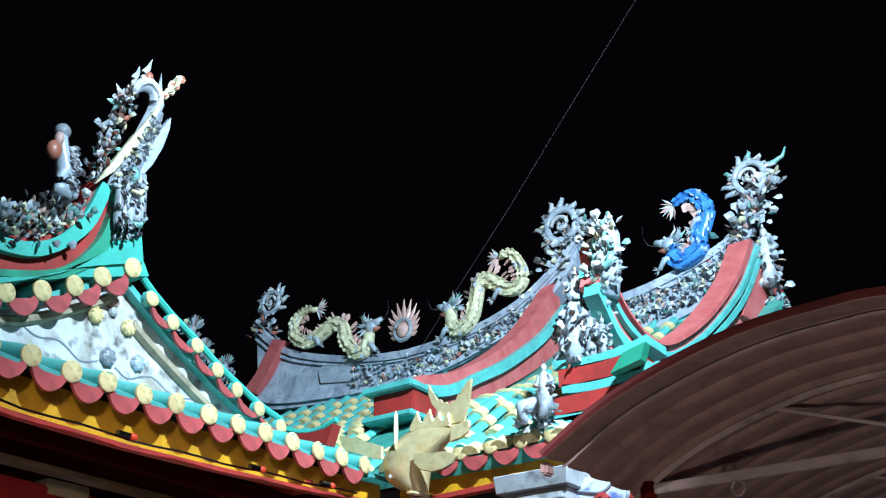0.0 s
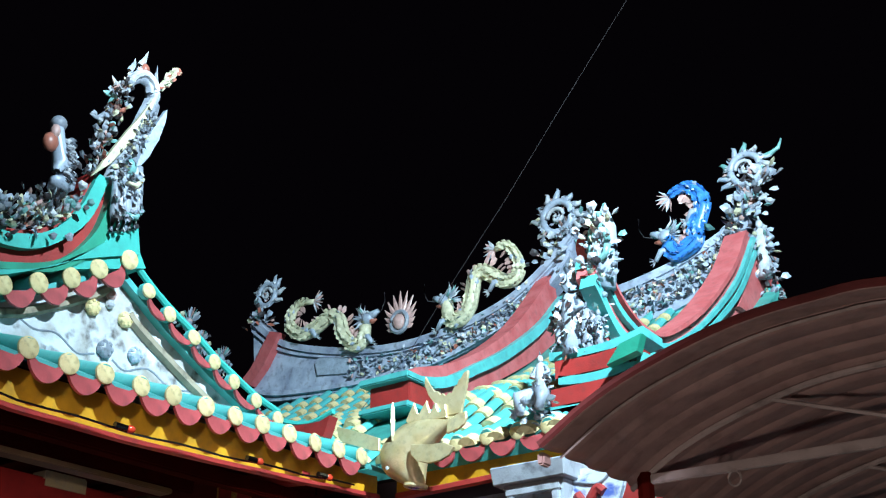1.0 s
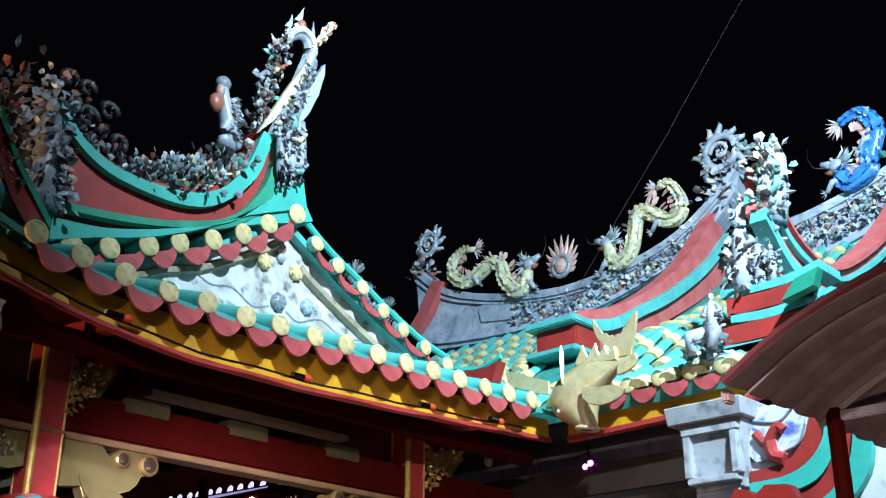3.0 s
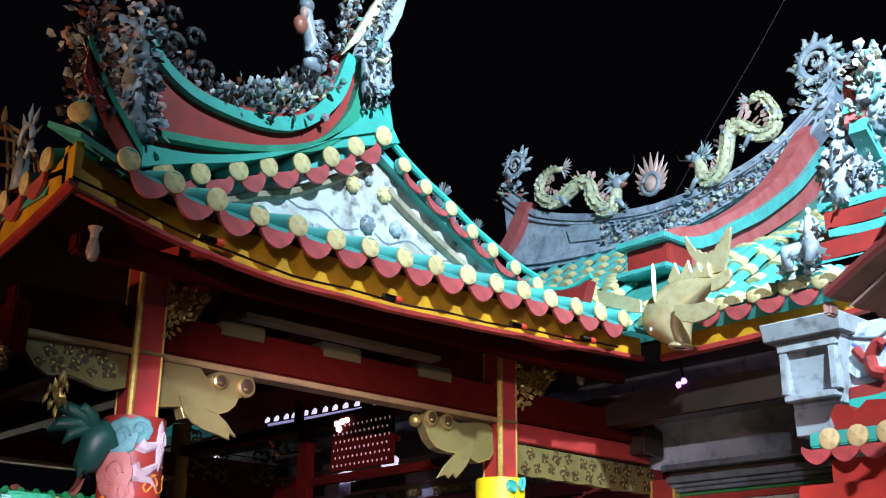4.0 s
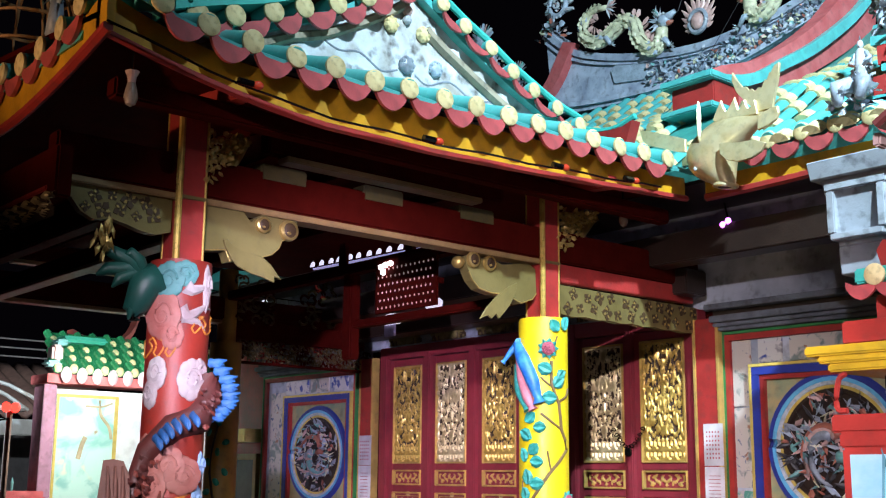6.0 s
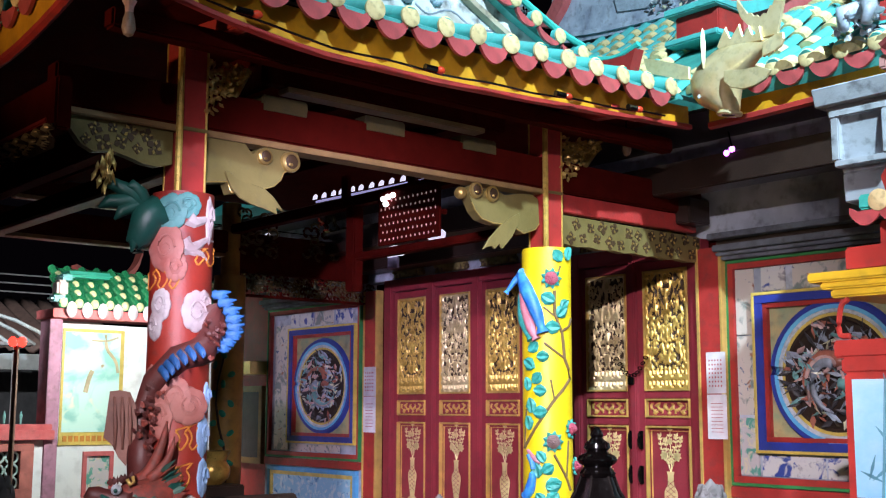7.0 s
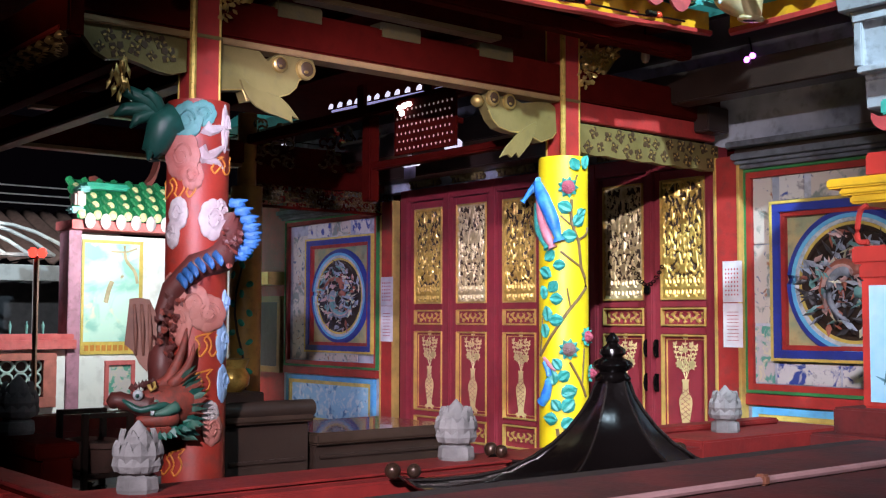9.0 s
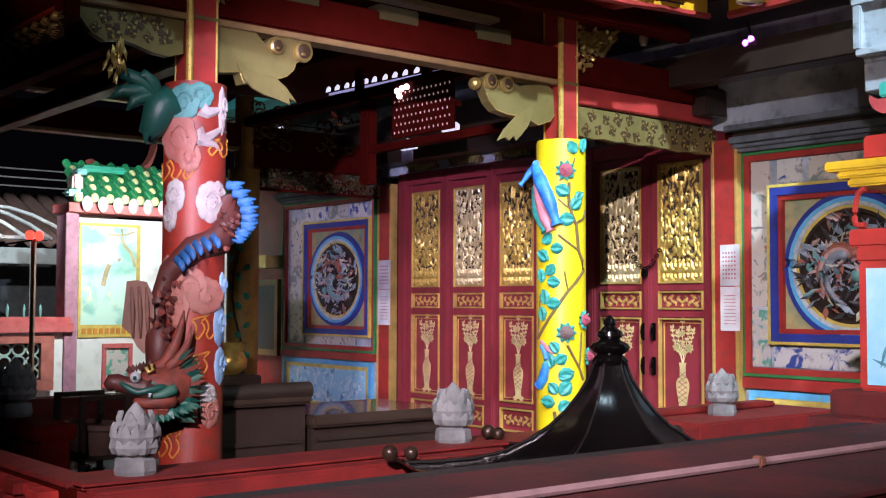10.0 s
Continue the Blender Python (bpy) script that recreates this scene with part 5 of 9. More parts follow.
GOLD_CARVE = mat("gilded_carving", (0.80, 0.55, 0.14), 0.32, metal=0.55, second=(0.58, 0.36, 0.08), dirt=0.25, scale=14)
GOLD_PALE = mat("pale_gilded_carving", (0.78, 0.64, 0.36), 0.35, metal=0.5, second=(0.55, 0.42, 0.2), dirt=0.25, scale=14)
GOLD_LINE = mat("gold_line", (0.72, 0.48, 0.14), 0.4, metal=0.4, dirt=0.2)
VASE_GOLD = mat("pale_gold_paint", (0.74, 0.56, 0.26), 0.5, dirt=0.15)
CARVE_GROUND = mat("carving_ground", (0.06, 0.03, 0.010), 0.6, dirt=0)
RELIEFS = [relief_mesh("carved_panel", 0.40, 0.94, 72, 160, lambda u, v: scroll(u, v, seed=sd), CARVE_GROUND, gm) for sd, gm in ((0.0, GOLD_CARVE), (4.2, GOLD_PALE))]
FRET = relief_mesh("fret_panel", 0.36, 0.11, 40, 14, fret, PURPLE_RED, GOLD_LINE, 0.012)


def vase_parts(leaf):
    b = bm_new()
    prof = [(0.0, 0.0), (0.05, 0.0), (0.045, 0.02), (0.03, 0.04), (0.045, 0.12), (0.062, 0.21), (0.060, 0.25), (0.028, 0.30), (0.026, 0.37), (0.036, 0.40)]
    plate(b, [(r, z) for r, z in prof] + [(-r, z) for r, z in prof[::-1][:-1]], (0, -0.012, 0.06), (1, 0, 0), (0, 0, 1), 0.006)
    vase = part("vase", b, VASE_GOLD, leaf, "gold painted vase")
    for k in range(11):
        for sg in (-1, 1):
            b = bm_new()
            z = 0.06 + 0.08 + k * 0.02
            w = 0.045
            tube(b, [(-w * sg, -0.019, z), (w * sg, -0.019, z + 0.06)], 0.0022, 4)
            if k % 2 == 0:
                part("vase_line", b, PURPLE_RED, vase)
            else:
                b.free()
    petal = lambda bb, x, z, a, ln, w: plate(bb, [(0, -w * 0.3), (ln * 0.5, -w), (ln, 0), (ln * 0.5, w), (0, w * 0.3)], (x, -0.012, z), (math.cos(a), 0, math.sin(a)), (-math.sin(a), 0, math.cos(a)), 0.004)
    b = bm_new()
    for ln in ([(0.0, 0.45), (0.008, 0.58), (-0.004, 0.70), (0.004, 0.79)], [(0.0, 0.45), (-0.04, 0.56), (-0.085, 0.64), (-0.10, 0.72)], [(0.0, 0.45), (0.045, 0.56), (0.08, 0.63), (0.105, 0.70)], [(0.0, 0.45), (0.02, 0.55), (0.05, 0.66), (0.06, 0.72)], [(0.0, 0.45), (-0.02, 0.54), (-0.04, 0.64), (-0.045, 0.69)]):
        sm = smooth_line([(x, -0.012, z) for x, z in ln], 12)
        tube(b, sm, 0.0032, 4)
        for s in range(3, 13, 2):
            for sg in (-1, 1):
                petal(b, sm[s].x, sm[s].z, math.pi / 2 + sg * (0.75 + 0.2 * math.sin(s * 3)), 0.032, 0.009)
        petal(b, sm[12].x, sm[12].z, 1.2, 0.04, 0.011)
        petal(b, sm[12].x, sm[12].z, 2.2, 0.034, 0.010)
    part("stem", b, VASE_GOLD, leaf, "gold painted stems")
    for x, z, r in ((-0.06, 0.58, 0.040), (0.065, 0.575, 0.044), (0.0, 0.69, 0.030), (0.0, 0.60, 0.022)):
        b = bm_new()
        for j in range(7):
            petal(b, x, z, j * 0.9 + x * 9, r, r * 0.36)
        part("flower", b, VASE_GOLD, leaf, "gold painted flower")
    b = bm_new()
    for sg in (-1, 1):
        for a in (3.6, 4.2, 4.9):
            petal(b, sg * 0.035, 0.08, a if sg < 0 else math.pi * 3 - a, 0.045, 0.012)
    part("vase_foot", b, VASE_GOLD, leaf)


def door_leaf(kind):
    """A tall leaf: gilded carving above, fret strip, crimson panel with a gold vase, fret foot. Base at its bottom centre."""
    d = thing("door_leaf", (0, 0, 0), "crimson door leaf with gilded carving and a painted gold vase", "door", "door leaves of the hall")
    for x in (-0.25, 0.25):
        b = bm_new()
        box(b, (x - 0.03, 0.0, 0.0), (x + 0.03, 0.055, 2.42), 0.004)
        part("stile", b, PURPLE_RED, d)
    for z0, z1 in ((0.0, 0.08), (0.30, 0.345), (1.135, 1.19), (1.345, 1.395), (2.355, 2.42)):
        b = bm_new()
        box(b, (-0.22, 0.0, z0), (0.22, 0.055, z1), 0.004)
        part("rail", b, PURPLE_RED, d)
    b = bm_new()
    box(b, (-0.22, 0.03, 0.08), (0.22, 0.045, 2.355))
    part("backing", b, PURPLE_RED, d)
    for z0, z1 in ((0.085, 0.295), (0.35, 1.13), (1.195, 1.34), (1.40, 2.35)):
        for lo, hi in (((-0.22, z0), (-0.205, z1)), ((0.205, z0), (0.22, z1)), ((-0.205, z0), (0.205, z0 + 0.015)), ((-0.205, z1 - 0.015), (0.205, z1))):
            b = bm_new()
            box(b, (lo[0], -0.012, lo[1]), (hi[0], 0.03, hi[1]), 0.004)
            part("gold_bead", b, GOLD_LINE, d)
    for lo, hi in (((-0.185, 0.385), (-0.18, 1.095)), ((0.18, 0.385), (0.185, 1.095)), ((-0.18, 0.385), (0.18, 0.39)), ((-0.18, 1.09), (0.18, 1.095))):
        b = bm_new()
        box(b, (lo[0], 0.018, lo[1]), (hi[0], 0.031, hi[1]))
        part("gold_line", b, GOLD_LINE, d)
    share("carved_panel", RELIEFS[kind], d, Matrix.Translation((0, 0.022, 1.405)), "gilded openwork carving")
    share("fret_panel", FRET, d, Matrix.Translation((0, 0.026, 1.21)))
    share("fret_panel", FRET, d, Matrix.Translation((0, 0.026, 0.135)))
    before = set(d.children)
    vase_parts(d)
    for c in set(d.children) - before:
        c.matrix_basis = Matrix.Translation((0, 0.035, 0.325))
    return d


leafs = [door_leaf(0), door_leaf(1)]
spots = [(-8.978, 0), (-8.322, 1), (-7.66, 0), (-7.03, 1), (-6.415, 1), (-5.80, 0)]
used = set()
for x, k in spots:
    m = Matrix.Translation((x, WALL_Y - 0.02, 0.40))
    if k not in used:
        used.add(k)
        leafs[k].matrix_basis = m
    else:
        copy_thing(leafs[k], m)
for x, w in ((-9.33, 0.12), (-8.65, 0.09), (-7.99, 0.09), (-7.345, 0.09), (-6.72, 0.07), (-6.108, 0.06), (-5.475, 0.11)):
    b = bm_new()
    box(b, (x - w / 2, WALL_Y - 0.06, FLOOR_Z), (x + w / 2, WALL_Y + 0.06, 2.95), 0.01)
    solo("door_post", b, PURPLE_RED, "crimson lacquered post between door leaves", "door frame", kind="structure")
for x in (-9.56, -5.32):
    b = bm_new()
    box(b, (x - 0.10, WALL_Y - 0.10, FLOOR_Z), (x + 0.10, WALL_Y - 0.001, 2.86), 0.01)
    solo("door_jamb", b, RED, "red painted door jamb", "door frame", kind="structure")
    for dx in (-0.105, 0.105):
        b = bm_new()
        box(b, (x + dx - 0.012, WALL_Y - 0.108, FLOOR_Z), (x + dx + 0.012, WALL_Y - 0.02, 2.86), 0.003)
        solo("trim", b, GOLD_LINE, "gold edge strip on the door jamb", "trim", kind="structure")
b = bm_new()
box(b, (-9.75, WALL_Y + 0.12, FLOOR_Z), (-5.28, WALL_Y + 0.16, 2.95))
solo("wall_inner", b, DARK_RED, "dark boards behind the doors", "wall", kind="structure")
b = bm_new()
box(b, (-9.4, WALL_Y - 0.05, 2.83), (-5.48, WALL_Y + 0.05, 2.95), 0.008)
solo("door_lintel", b, PURPLE_RED, "crimson lintel over the doors", "door frame", kind="structure")
# transom grilles over the leaves
TRANS = relief_mesh("transom", 0.5, 0.22, 44, 20, lambda u, v: scroll(u, 0.2 + v * 0.25, seed=9.0), CARVE_GROUND, DULL_GOLD, 0.02)
for x, k in spots:
    t = tagged(new("transom_grille", TRANS), "carved gilded transom grille above a door leaf", "grille", "transom grilles")
    t.matrix_basis = Matrix.Translation((x, WALL_Y - 0.055, 2.96))
# pull rings, chain and padlock
lockset = thing("padlock_chain", (-6.105, WALL_Y - 0.05, 1.95), "dark iron chain and padlock joining two door leaves", "lock")
CH = [Vector((-0.15 + 0.03 * k, -0.03, 0.10 - 0.14 * math.sin(math.pi * k / 10) + 0.01)) for k in range(11)]
for k, p in enumerate(CH):
    b = bm_new()
    tube(b, [p + Vector((math.cos(a) * 0.02, (0.008 if k % 2 else -0.008) * math.sin(a), math.sin(a) * 0.012)) for a in (j * 0.785 for j in range(9))], 0.005, 5)
    part("link", b, BLACK, lockset)
b = bm_new()
box(b, (-0.03, -0.05, -0.10), (0.03, -0.02, -0.04), 0.008)
part("padlock", b, BLACK, lockset)
for x in (-6.155, -6.055):
    for z in (1.42, 1.15):
        b = bm_new()
        tube(b, [Vector((x + 0.0, WALL_Y - 0.05 - 0.02 * math.sin(a), z + 0.06 * math.cos(a))) for a in (j * 0.524 for j in range(7))], 0.009, 6)
        box(b, (x - 0.02, WALL_Y - 0.045, z - 0.07), (x + 0.02, WALL_Y - 0.03, z + 0.07), 0.004)
        solo("door_pull", b, BLACK, "black iron pull handle on a door leaf", "door handle", "door pulls")


def notice(x0, x1, z0, z1, y, bars):
    n_ = thing("paper_notice", ((x0 + x1) / 2, y, (z0 + z1) / 2), "white paper notice with red print pasted on the jamb", "notice", "paper notices")
    o = local(n_)
    b = bm_new()
    box(b, o + Vector((x0, y - 0.004, z0)), o + Vector((x1, y, z1)))
    paper = part("paper", b, PAPER, n_)
    w = x1 - x0
    for i in range(bars[0]):
        for j in range(bars[1]):
            b = bm_new()
            xx, zz = x0 + w * (0.12 + 0.76 * (i + 0.1) / bars[0]), z1 - (z1 - z0) * (0.16 + 0.72 * (j + 0.6) / bars[1])
            box(b, o + Vector((xx, y - 0.006, zz)), o + Vector((xx + w * (0.3 if bars[0] > 1 else 0.6) / bars[0], y - 0.003, zz + (z1 - z0) * (0.3 if bars[0] > 1 else 0.12) / bars[1])))
            part("print_bar", b, INK_RED, paper)
    return n_


notice(-5.353, -5.182, 1.775, 2.078, WALL_Y - 0.109, (5, 7))
notice(-5.353, -5.182, 1.444, 1.767, WALL_Y - 0.109, (1, 9))
notice(-9.645, -9.44, 1.785, 2.08, WALL_Y - 0.109, (5, 6))
notice(-9.645, -9.44, 1.42, 1.78, WALL_Y - 0.109, (1, 8))


# ---- columns ----
COL_YELLOW = mat("yellow_column_paint", (0.80, 0.60, 0.01), 0.45, second=(0.74, 0.52, 0.01), dirt=0.12)
LEAF = mat("teal_leaf_paint", (0.02, 0.25, 0.21), 0.45, second=(0.06, 0.40, 0.36), scale=30, dirt=0.1)
STEM = mat("brown_stem_paint", (0.20, 0.12, 0.05), 0.6)
ROSE = mat("rose_paint", (0.55, 0.10, 0.16), 0.5, dirt=0.1)
ROSE_DULL = mat("dusky_rose_paint", (0.26, 0.15, 0.15), 0.5, dirt=0.1)
BIRD_BLUE = mat("bird_blue_paint", (0.02, 0.14, 0.60), 0.45, second=(0.05, 0.30, 0.70), scale=20, dirt=0.1)
BIRD_PINK = mat("bird_pink_paint", (0.62, 0.22, 0.28), 0.5, scale=20, dirt=0.1)


def on_col(c, r, u, z, out=0.0, to=(0.707, -0.707)):
    """A place on the column's camera-facing side: u from -1 to 1 across it."""
    a = math.asin(max(-1, min(1, u)))
    d = Vector((-to[1], to[0], 0)) * math.sin(a) + Vector((to[0], to[1], 0)) * math.cos(a)
    return Vector((c[0], c[1], 0)) + d * (r + out) + Vector((0, 0, z)), d


ycol = thing("yellow_column", (POST_X, POST_Y[1], FLOOR_Z), "bright yellow round column with moulded roses and a blue bird", "column")
Y0 = local(ycol)
RY = 0.163
b = bm_new()
lathe(b, [(RY, 0), (RY, 0.02), (RY, 2.30), (RY - 0.005, 2.315)], sides=40)
part("shaft", b, COL_YELLOW, ycol, smooth=True)
b = bm_new()
lathe(b, [(0.26, 0.0), (0.28, 0.06), (0.24, 0.14), (0.20, 0.18)], sides=32)
part("plinth", b, STONE, ycol, smooth=True)


def yp(X, Y, out=0.0):
    p, d = on_col((POST_X, POST_Y[1]), RY, (X - 215) / 127, 2.79 - Y * 0.001258, out)
    return p + Y0, d


def leaf_at(X, Y, ang, size=0.085, mm=LEAF):
    p, d = yp(X, Y, 0.006)
    up = Vector((0, 0, 1))
    s = up.cross(d).normalized()
    t = s * math.cos(ang) + up * math.sin(ang)
    w = t.cross(d)
    b = bm_new()
    rings = []
    for k in range(7):
        q = k / 6
        hw = size * 0.42 * math.sin(math.pi * min(1, q * 0.95 + 0.05)) ** 0.7 * (1 + 0.12 * (k % 2)) + 0.001
        o = p + t * (q - 0.5) * size
        rings.append([o + w * hw + d * 0.002, o + w * hw * 0.5 + d * 0.016, o + d * 0.008, o - w * hw * 0.5 + d * 0.016, o - w * hw + d * 0.002, o - d * 0.01])
    ring_mesh(b, rings)
    part("leaf", b, mm, ycol)


for ln, r in (([(100, 1100), (150, 1000), (240, 865), (325, 745), (300, 640), (290, 510), (255, 410), (255, 290)], 0.011), ([(200, 560), (250, 600), (300, 640)], 0.008), ([(200, 375), (250, 420)], 0.006), ([(290, 500), (325, 470), (335, 430)], 0.008), ([(232, 750), (240, 800), (248, 845)], 0.006), ([(285, 160), (262, 230)], 0.006), ([(200, 1560), (215, 1520), (300, 1400), (338, 1330)], 0.014), ([(245, 1130), (300, 1240), (322, 1310)], 0.009), ([(315, 1060), (305, 1240)], 0.006), ([(190, 1540), (180, 1470)], 0.012), ([(110, 900), (105, 1000), (100, 1100)], 0.006)):
    b = bm_new()
    tube(b, [yp(p.x, p.y, 0.003)[0] for p in smooth_line([(x, y, 0) for x, y in ln], 14)], r, 6)
    part("stem", b, STEM, ycol, smooth=True)
for X, Y, a in ((270, 105, 2.2), (320, 90, 1.2), (220, 330, 2.7), (300, 360, 0.8), (285, 400, 3.9), (240, 480, 3.1), (150, 580, 0.7), (195, 630, 0.0), (130, 670, -0.6), (120, 770, 1.8), (165, 740, 0.9), (180, 805, -0.1), (135, 880, 1.7), (180, 915, 0.1), (125, 970, -1.4), (180, 1140, 2.2), (215, 1200, 0.6), (160, 1210, -1.3), (235, 1280, 3.0), (175, 1350, 2.2), (235, 1350, 0.8), (150, 1420, 3.0), (230, 1440, 0.7), (240, 1280, 0.4)):
    leaf_at(X, Y, a, random.uniform(0.08, 0.11))
for X, Y, R_, mm in ((237, 228, 0.062, ROSE), (238, 1065, 0.062, ROSE_DULL), (322, 1000, 0.055, ROSE), (338, 1190, 0.05, ROSE)):
    p, d = yp(X, Y, 0.01)
    up = Vector((0, 0, 1))
    s = up.cross(d).normalized()
    for k in range(9):
        a = k * 0.698
        b = bm_new()
        t = s * math.cos(a) + up * math.sin(a)
        w = t.cross(d)
        ring_mesh(b, [[p + t * q * R_ + w * hw * R_, p + t * q * R_ + d * 0.014, p + t * q * R_ - w * hw * R_] for q, hw in ((0.3, 0.25), (0.75, 0.3), (1.15, 0.02))])
        part("sepal", b, LEAF, ycol)
    b = bm_new()
    rot = d.to_track_quat("Z", "Y").to_matrix().to_4x4()
    for rr, hh in ((1.0, 0.0), (0.8, 0.010), (0.58, 0.018), (0.36, 0.026), (0.18, 0.03)):
        tube(b, [p + d * (hh + 0.012) + (s * math.cos(a) + up * math.sin(a)) * R_ * 0.62 * rr * (1 + 0.06 * math.sin(5 * a + rr * 9)) for a in (j * math.pi / 8 for j in range(17))], R_ * 0.11, 6)
    lathe(b, [(R_ * 0.6, 0), (R_ * 0.55, 0.012), (0.0, 0.024)], sides=14)
    for v in list(b.verts)[-42:]:
        v.co = p + rot.to_3x3() @ v.co
    part("rose", b, mm, ycol, "moulded rose")
for ln, rs, mm in (([(92, 190), (120, 280), (165, 400), (195, 510)], (0.03, 0.05, 0.045, 0.02), BIRD_BLUE), ([(95, 250), (115, 380), (140, 480), (165, 545)], (0.02, 0.035, 0.035, 0.02), BIRD_PINK), ([(90, 300), (100, 440), (140, 545)], (0.02, 0.03, 0.02), LEAF), ([(125, 1130), (145, 1200), (130, 1300), (110, 1340)], (0.02, 0.02, 0.035, 0.03), BIRD_BLUE), ([(120, 1110), (150, 1150), (175, 1175)], (0.012, 0.016, 0.006), BIRD_PINK), ([(100, 185), (60, 230), (20, 290)], (0.03, 0.022, 0.01), BIRD_BLUE)):
    b = bm_new()
    pts = [yp(p.x, p.y, 0.012)[0] if p.x > 88 else yp(88, p.y, 0.012)[0] - Vector((0.707, 0.707, 0)) * (88 - p.x) * 0.0014 for p in smooth_line([(x, y, 0) for x, y in ln], 12)]
    rr = [rs[min(int(k / 12 * (len(rs) - 1)), len(rs) - 2)] * (1 - (k / 12 * (len(rs) - 1)) % 1) + rs[min(int(k / 12 * (len(rs) - 1)) + 1, len(rs) - 1)] * ((k / 12 * (len(rs) - 1)) % 1) for k in range(13)]
    tube(b, pts, rr, 9)
    part("bird_plume", b, mm, ycol, "painted bird plumage", True)


def post_head(x, y, z0):
    """Square red post above a round column, with gilt edge strips."""
    p = thing("post_head", (x, y, z0), "square red post head with gilt edge strips", "post", "post heads")
    b = bm_new()
    box(b, (-0.078, -0.078, 0), (0.078, 0.078, 3.62 - z0), 0.008)
    part("shaft", b, RED, p)
    for sx, sy, r in ((1, -1, 0.019), (-1, -1, 0.008), (1, 1, 0.008)):
        b = bm_new()
        tube(b, [(sx * 0.076, sy * 0.076, 0.0), (sx * 0.076, sy * 0.076, 3.6 - z0)], r, 8)
        part("gilt_strip", b, GOLD_CARVE, p, "gilt edge strip", True)
    b = bm_new()
    box(b, (-0.087, -0.087, 3.085 - z0), (0.087, 0.087, 3.105 - z0), 0.004)
    part("collar", b, DULL_GOLD, p)


post_head(POST_X, POST_Y[1], 2.71)
post_head(POST_X, POST_Y[0], 2.75)

# dragon column
dcol = thing("dragon_column", (POST_X, POST_Y[0], FLOOR_Z), "red round column with moulded clouds and flames", "column")
D0 = local(dcol)
RD = 0.158
DV = (0.886, -0.464)
COL_RED = mat("red_column_paint", (0.30, 0.026, 0.014), 0.5, second=(0.20, 0.016, 0.010), dirt=0.3)
b = bm_new()
lathe(b, [(RD + 0.008, 0), (RD, 0.05), (RD, 2.2), (RD, 2.355)], sides=40)
part("shaft", b, COL_RED, dcol, smooth=True)
b = bm_new()
lathe(b, [(0.26, 0.0), (0.27, 0.08), (0.20, 0.16)], sides=32)
part("plinth", b, STONE, dcol, smooth=True)


def dp(px, py, out=0.0):
    p, d = on_col((POST_X, POST_Y[0]), RD, (px - 344) / 55, 3.109 - (py - 33) * 0.00296, out, DV)
    return p + D0, d


CLOUDS = {"white": mat("cloud_white_paint", (0.46, 0.41, 0.40), 0.6, second=(0.36, 0.27, 0.27), dirt=0.2), "pink": mat("cloud_pink_paint", (0.42, 0.17, 0.14), 0.6, second=(0.34, 0.09, 0.07), dirt=0.2), "teal": mat("cloud_teal_paint", (0.10, 0.29, 0.27), 0.6, second=(0.07, 0.21, 0.21), dirt=0.2), "blue": mat("cloud_blue_paint", (0.22, 0.36, 0.60), 0.6, second=(0.32, 0.45, 0.62), dirt=0.2)}
for px, py, sx, sz, c in ((325, 190, 0.085, 0.10, "teal"), (352, 178, 0.07, 0.07, "teal"), (318, 252, 0.10, 0.13, "pink"), (335, 285, 0.06, 0.08, "pink"), (372, 360, 0.085, 0.11, "white"), (385, 345, 0.05, 0.07, "white"), (312, 350, 0.06, 0.09, "white"), (303, 385, 0.05, 0.08, "white"), (365, 520, 0.10, 0.10, "pink"), (338, 505, 0.09, 0.11, "pink"), (318, 535, 0.07, 0.12, "pink"), (390, 570, 0.05, 0.11, "blue"), (392, 640, 0.05, 0.10, "blue"), (394, 505, 0.03, 0.08, "blue"), (368, 830, 0.09, 0.07, "white"), (340, 838, 0.06, 0.06, "white"), (385, 845, 0.05, 0.05, "blue"), (300, 480, 0.05, 0.09, "pink"), (375, 715, 0.06, 0.09, "pink"), (372, 690, 0.05, 0.07, "white"), (390, 200, 0.03, 0.13, "white")):
    p, d = dp(px, py)
    up = Vector((0, 0, 1))
    s = up.cross(d).normalized()
    b = bm_new()
    rot = Matrix((s, -d, up)).transposed().to_quaternion()
    for k in range(8):
        a = k * 0.785
        ellipsoid(b, p + s * math.cos(a) * sx * 0.5 + up * math.sin(a) * sz * 0.5, (sx * 0.52, 0.013, sz * 0.5), 10, rot)
    ellipsoid(b, p, (sx * 0.7, 0.019, sz * 0.7), 10, rot)
    sp = [p + d * (0.018 - 0.0003 * k) + (s * math.cos(k * 0.5) * sx + up * math.sin(k * 0.5) * sz) * (0.55 - 0.024 * k) for k in range(20)]
    tube(b, sp, 0.008, 5)
    part("cloud", b, CLOUDS[c], dcol, "moulded %s cloud" % c, True)
FLAME_COL = mat("orange_flame_paint", (0.62, 0.22, 0.03), 0.6, dirt=0.2)
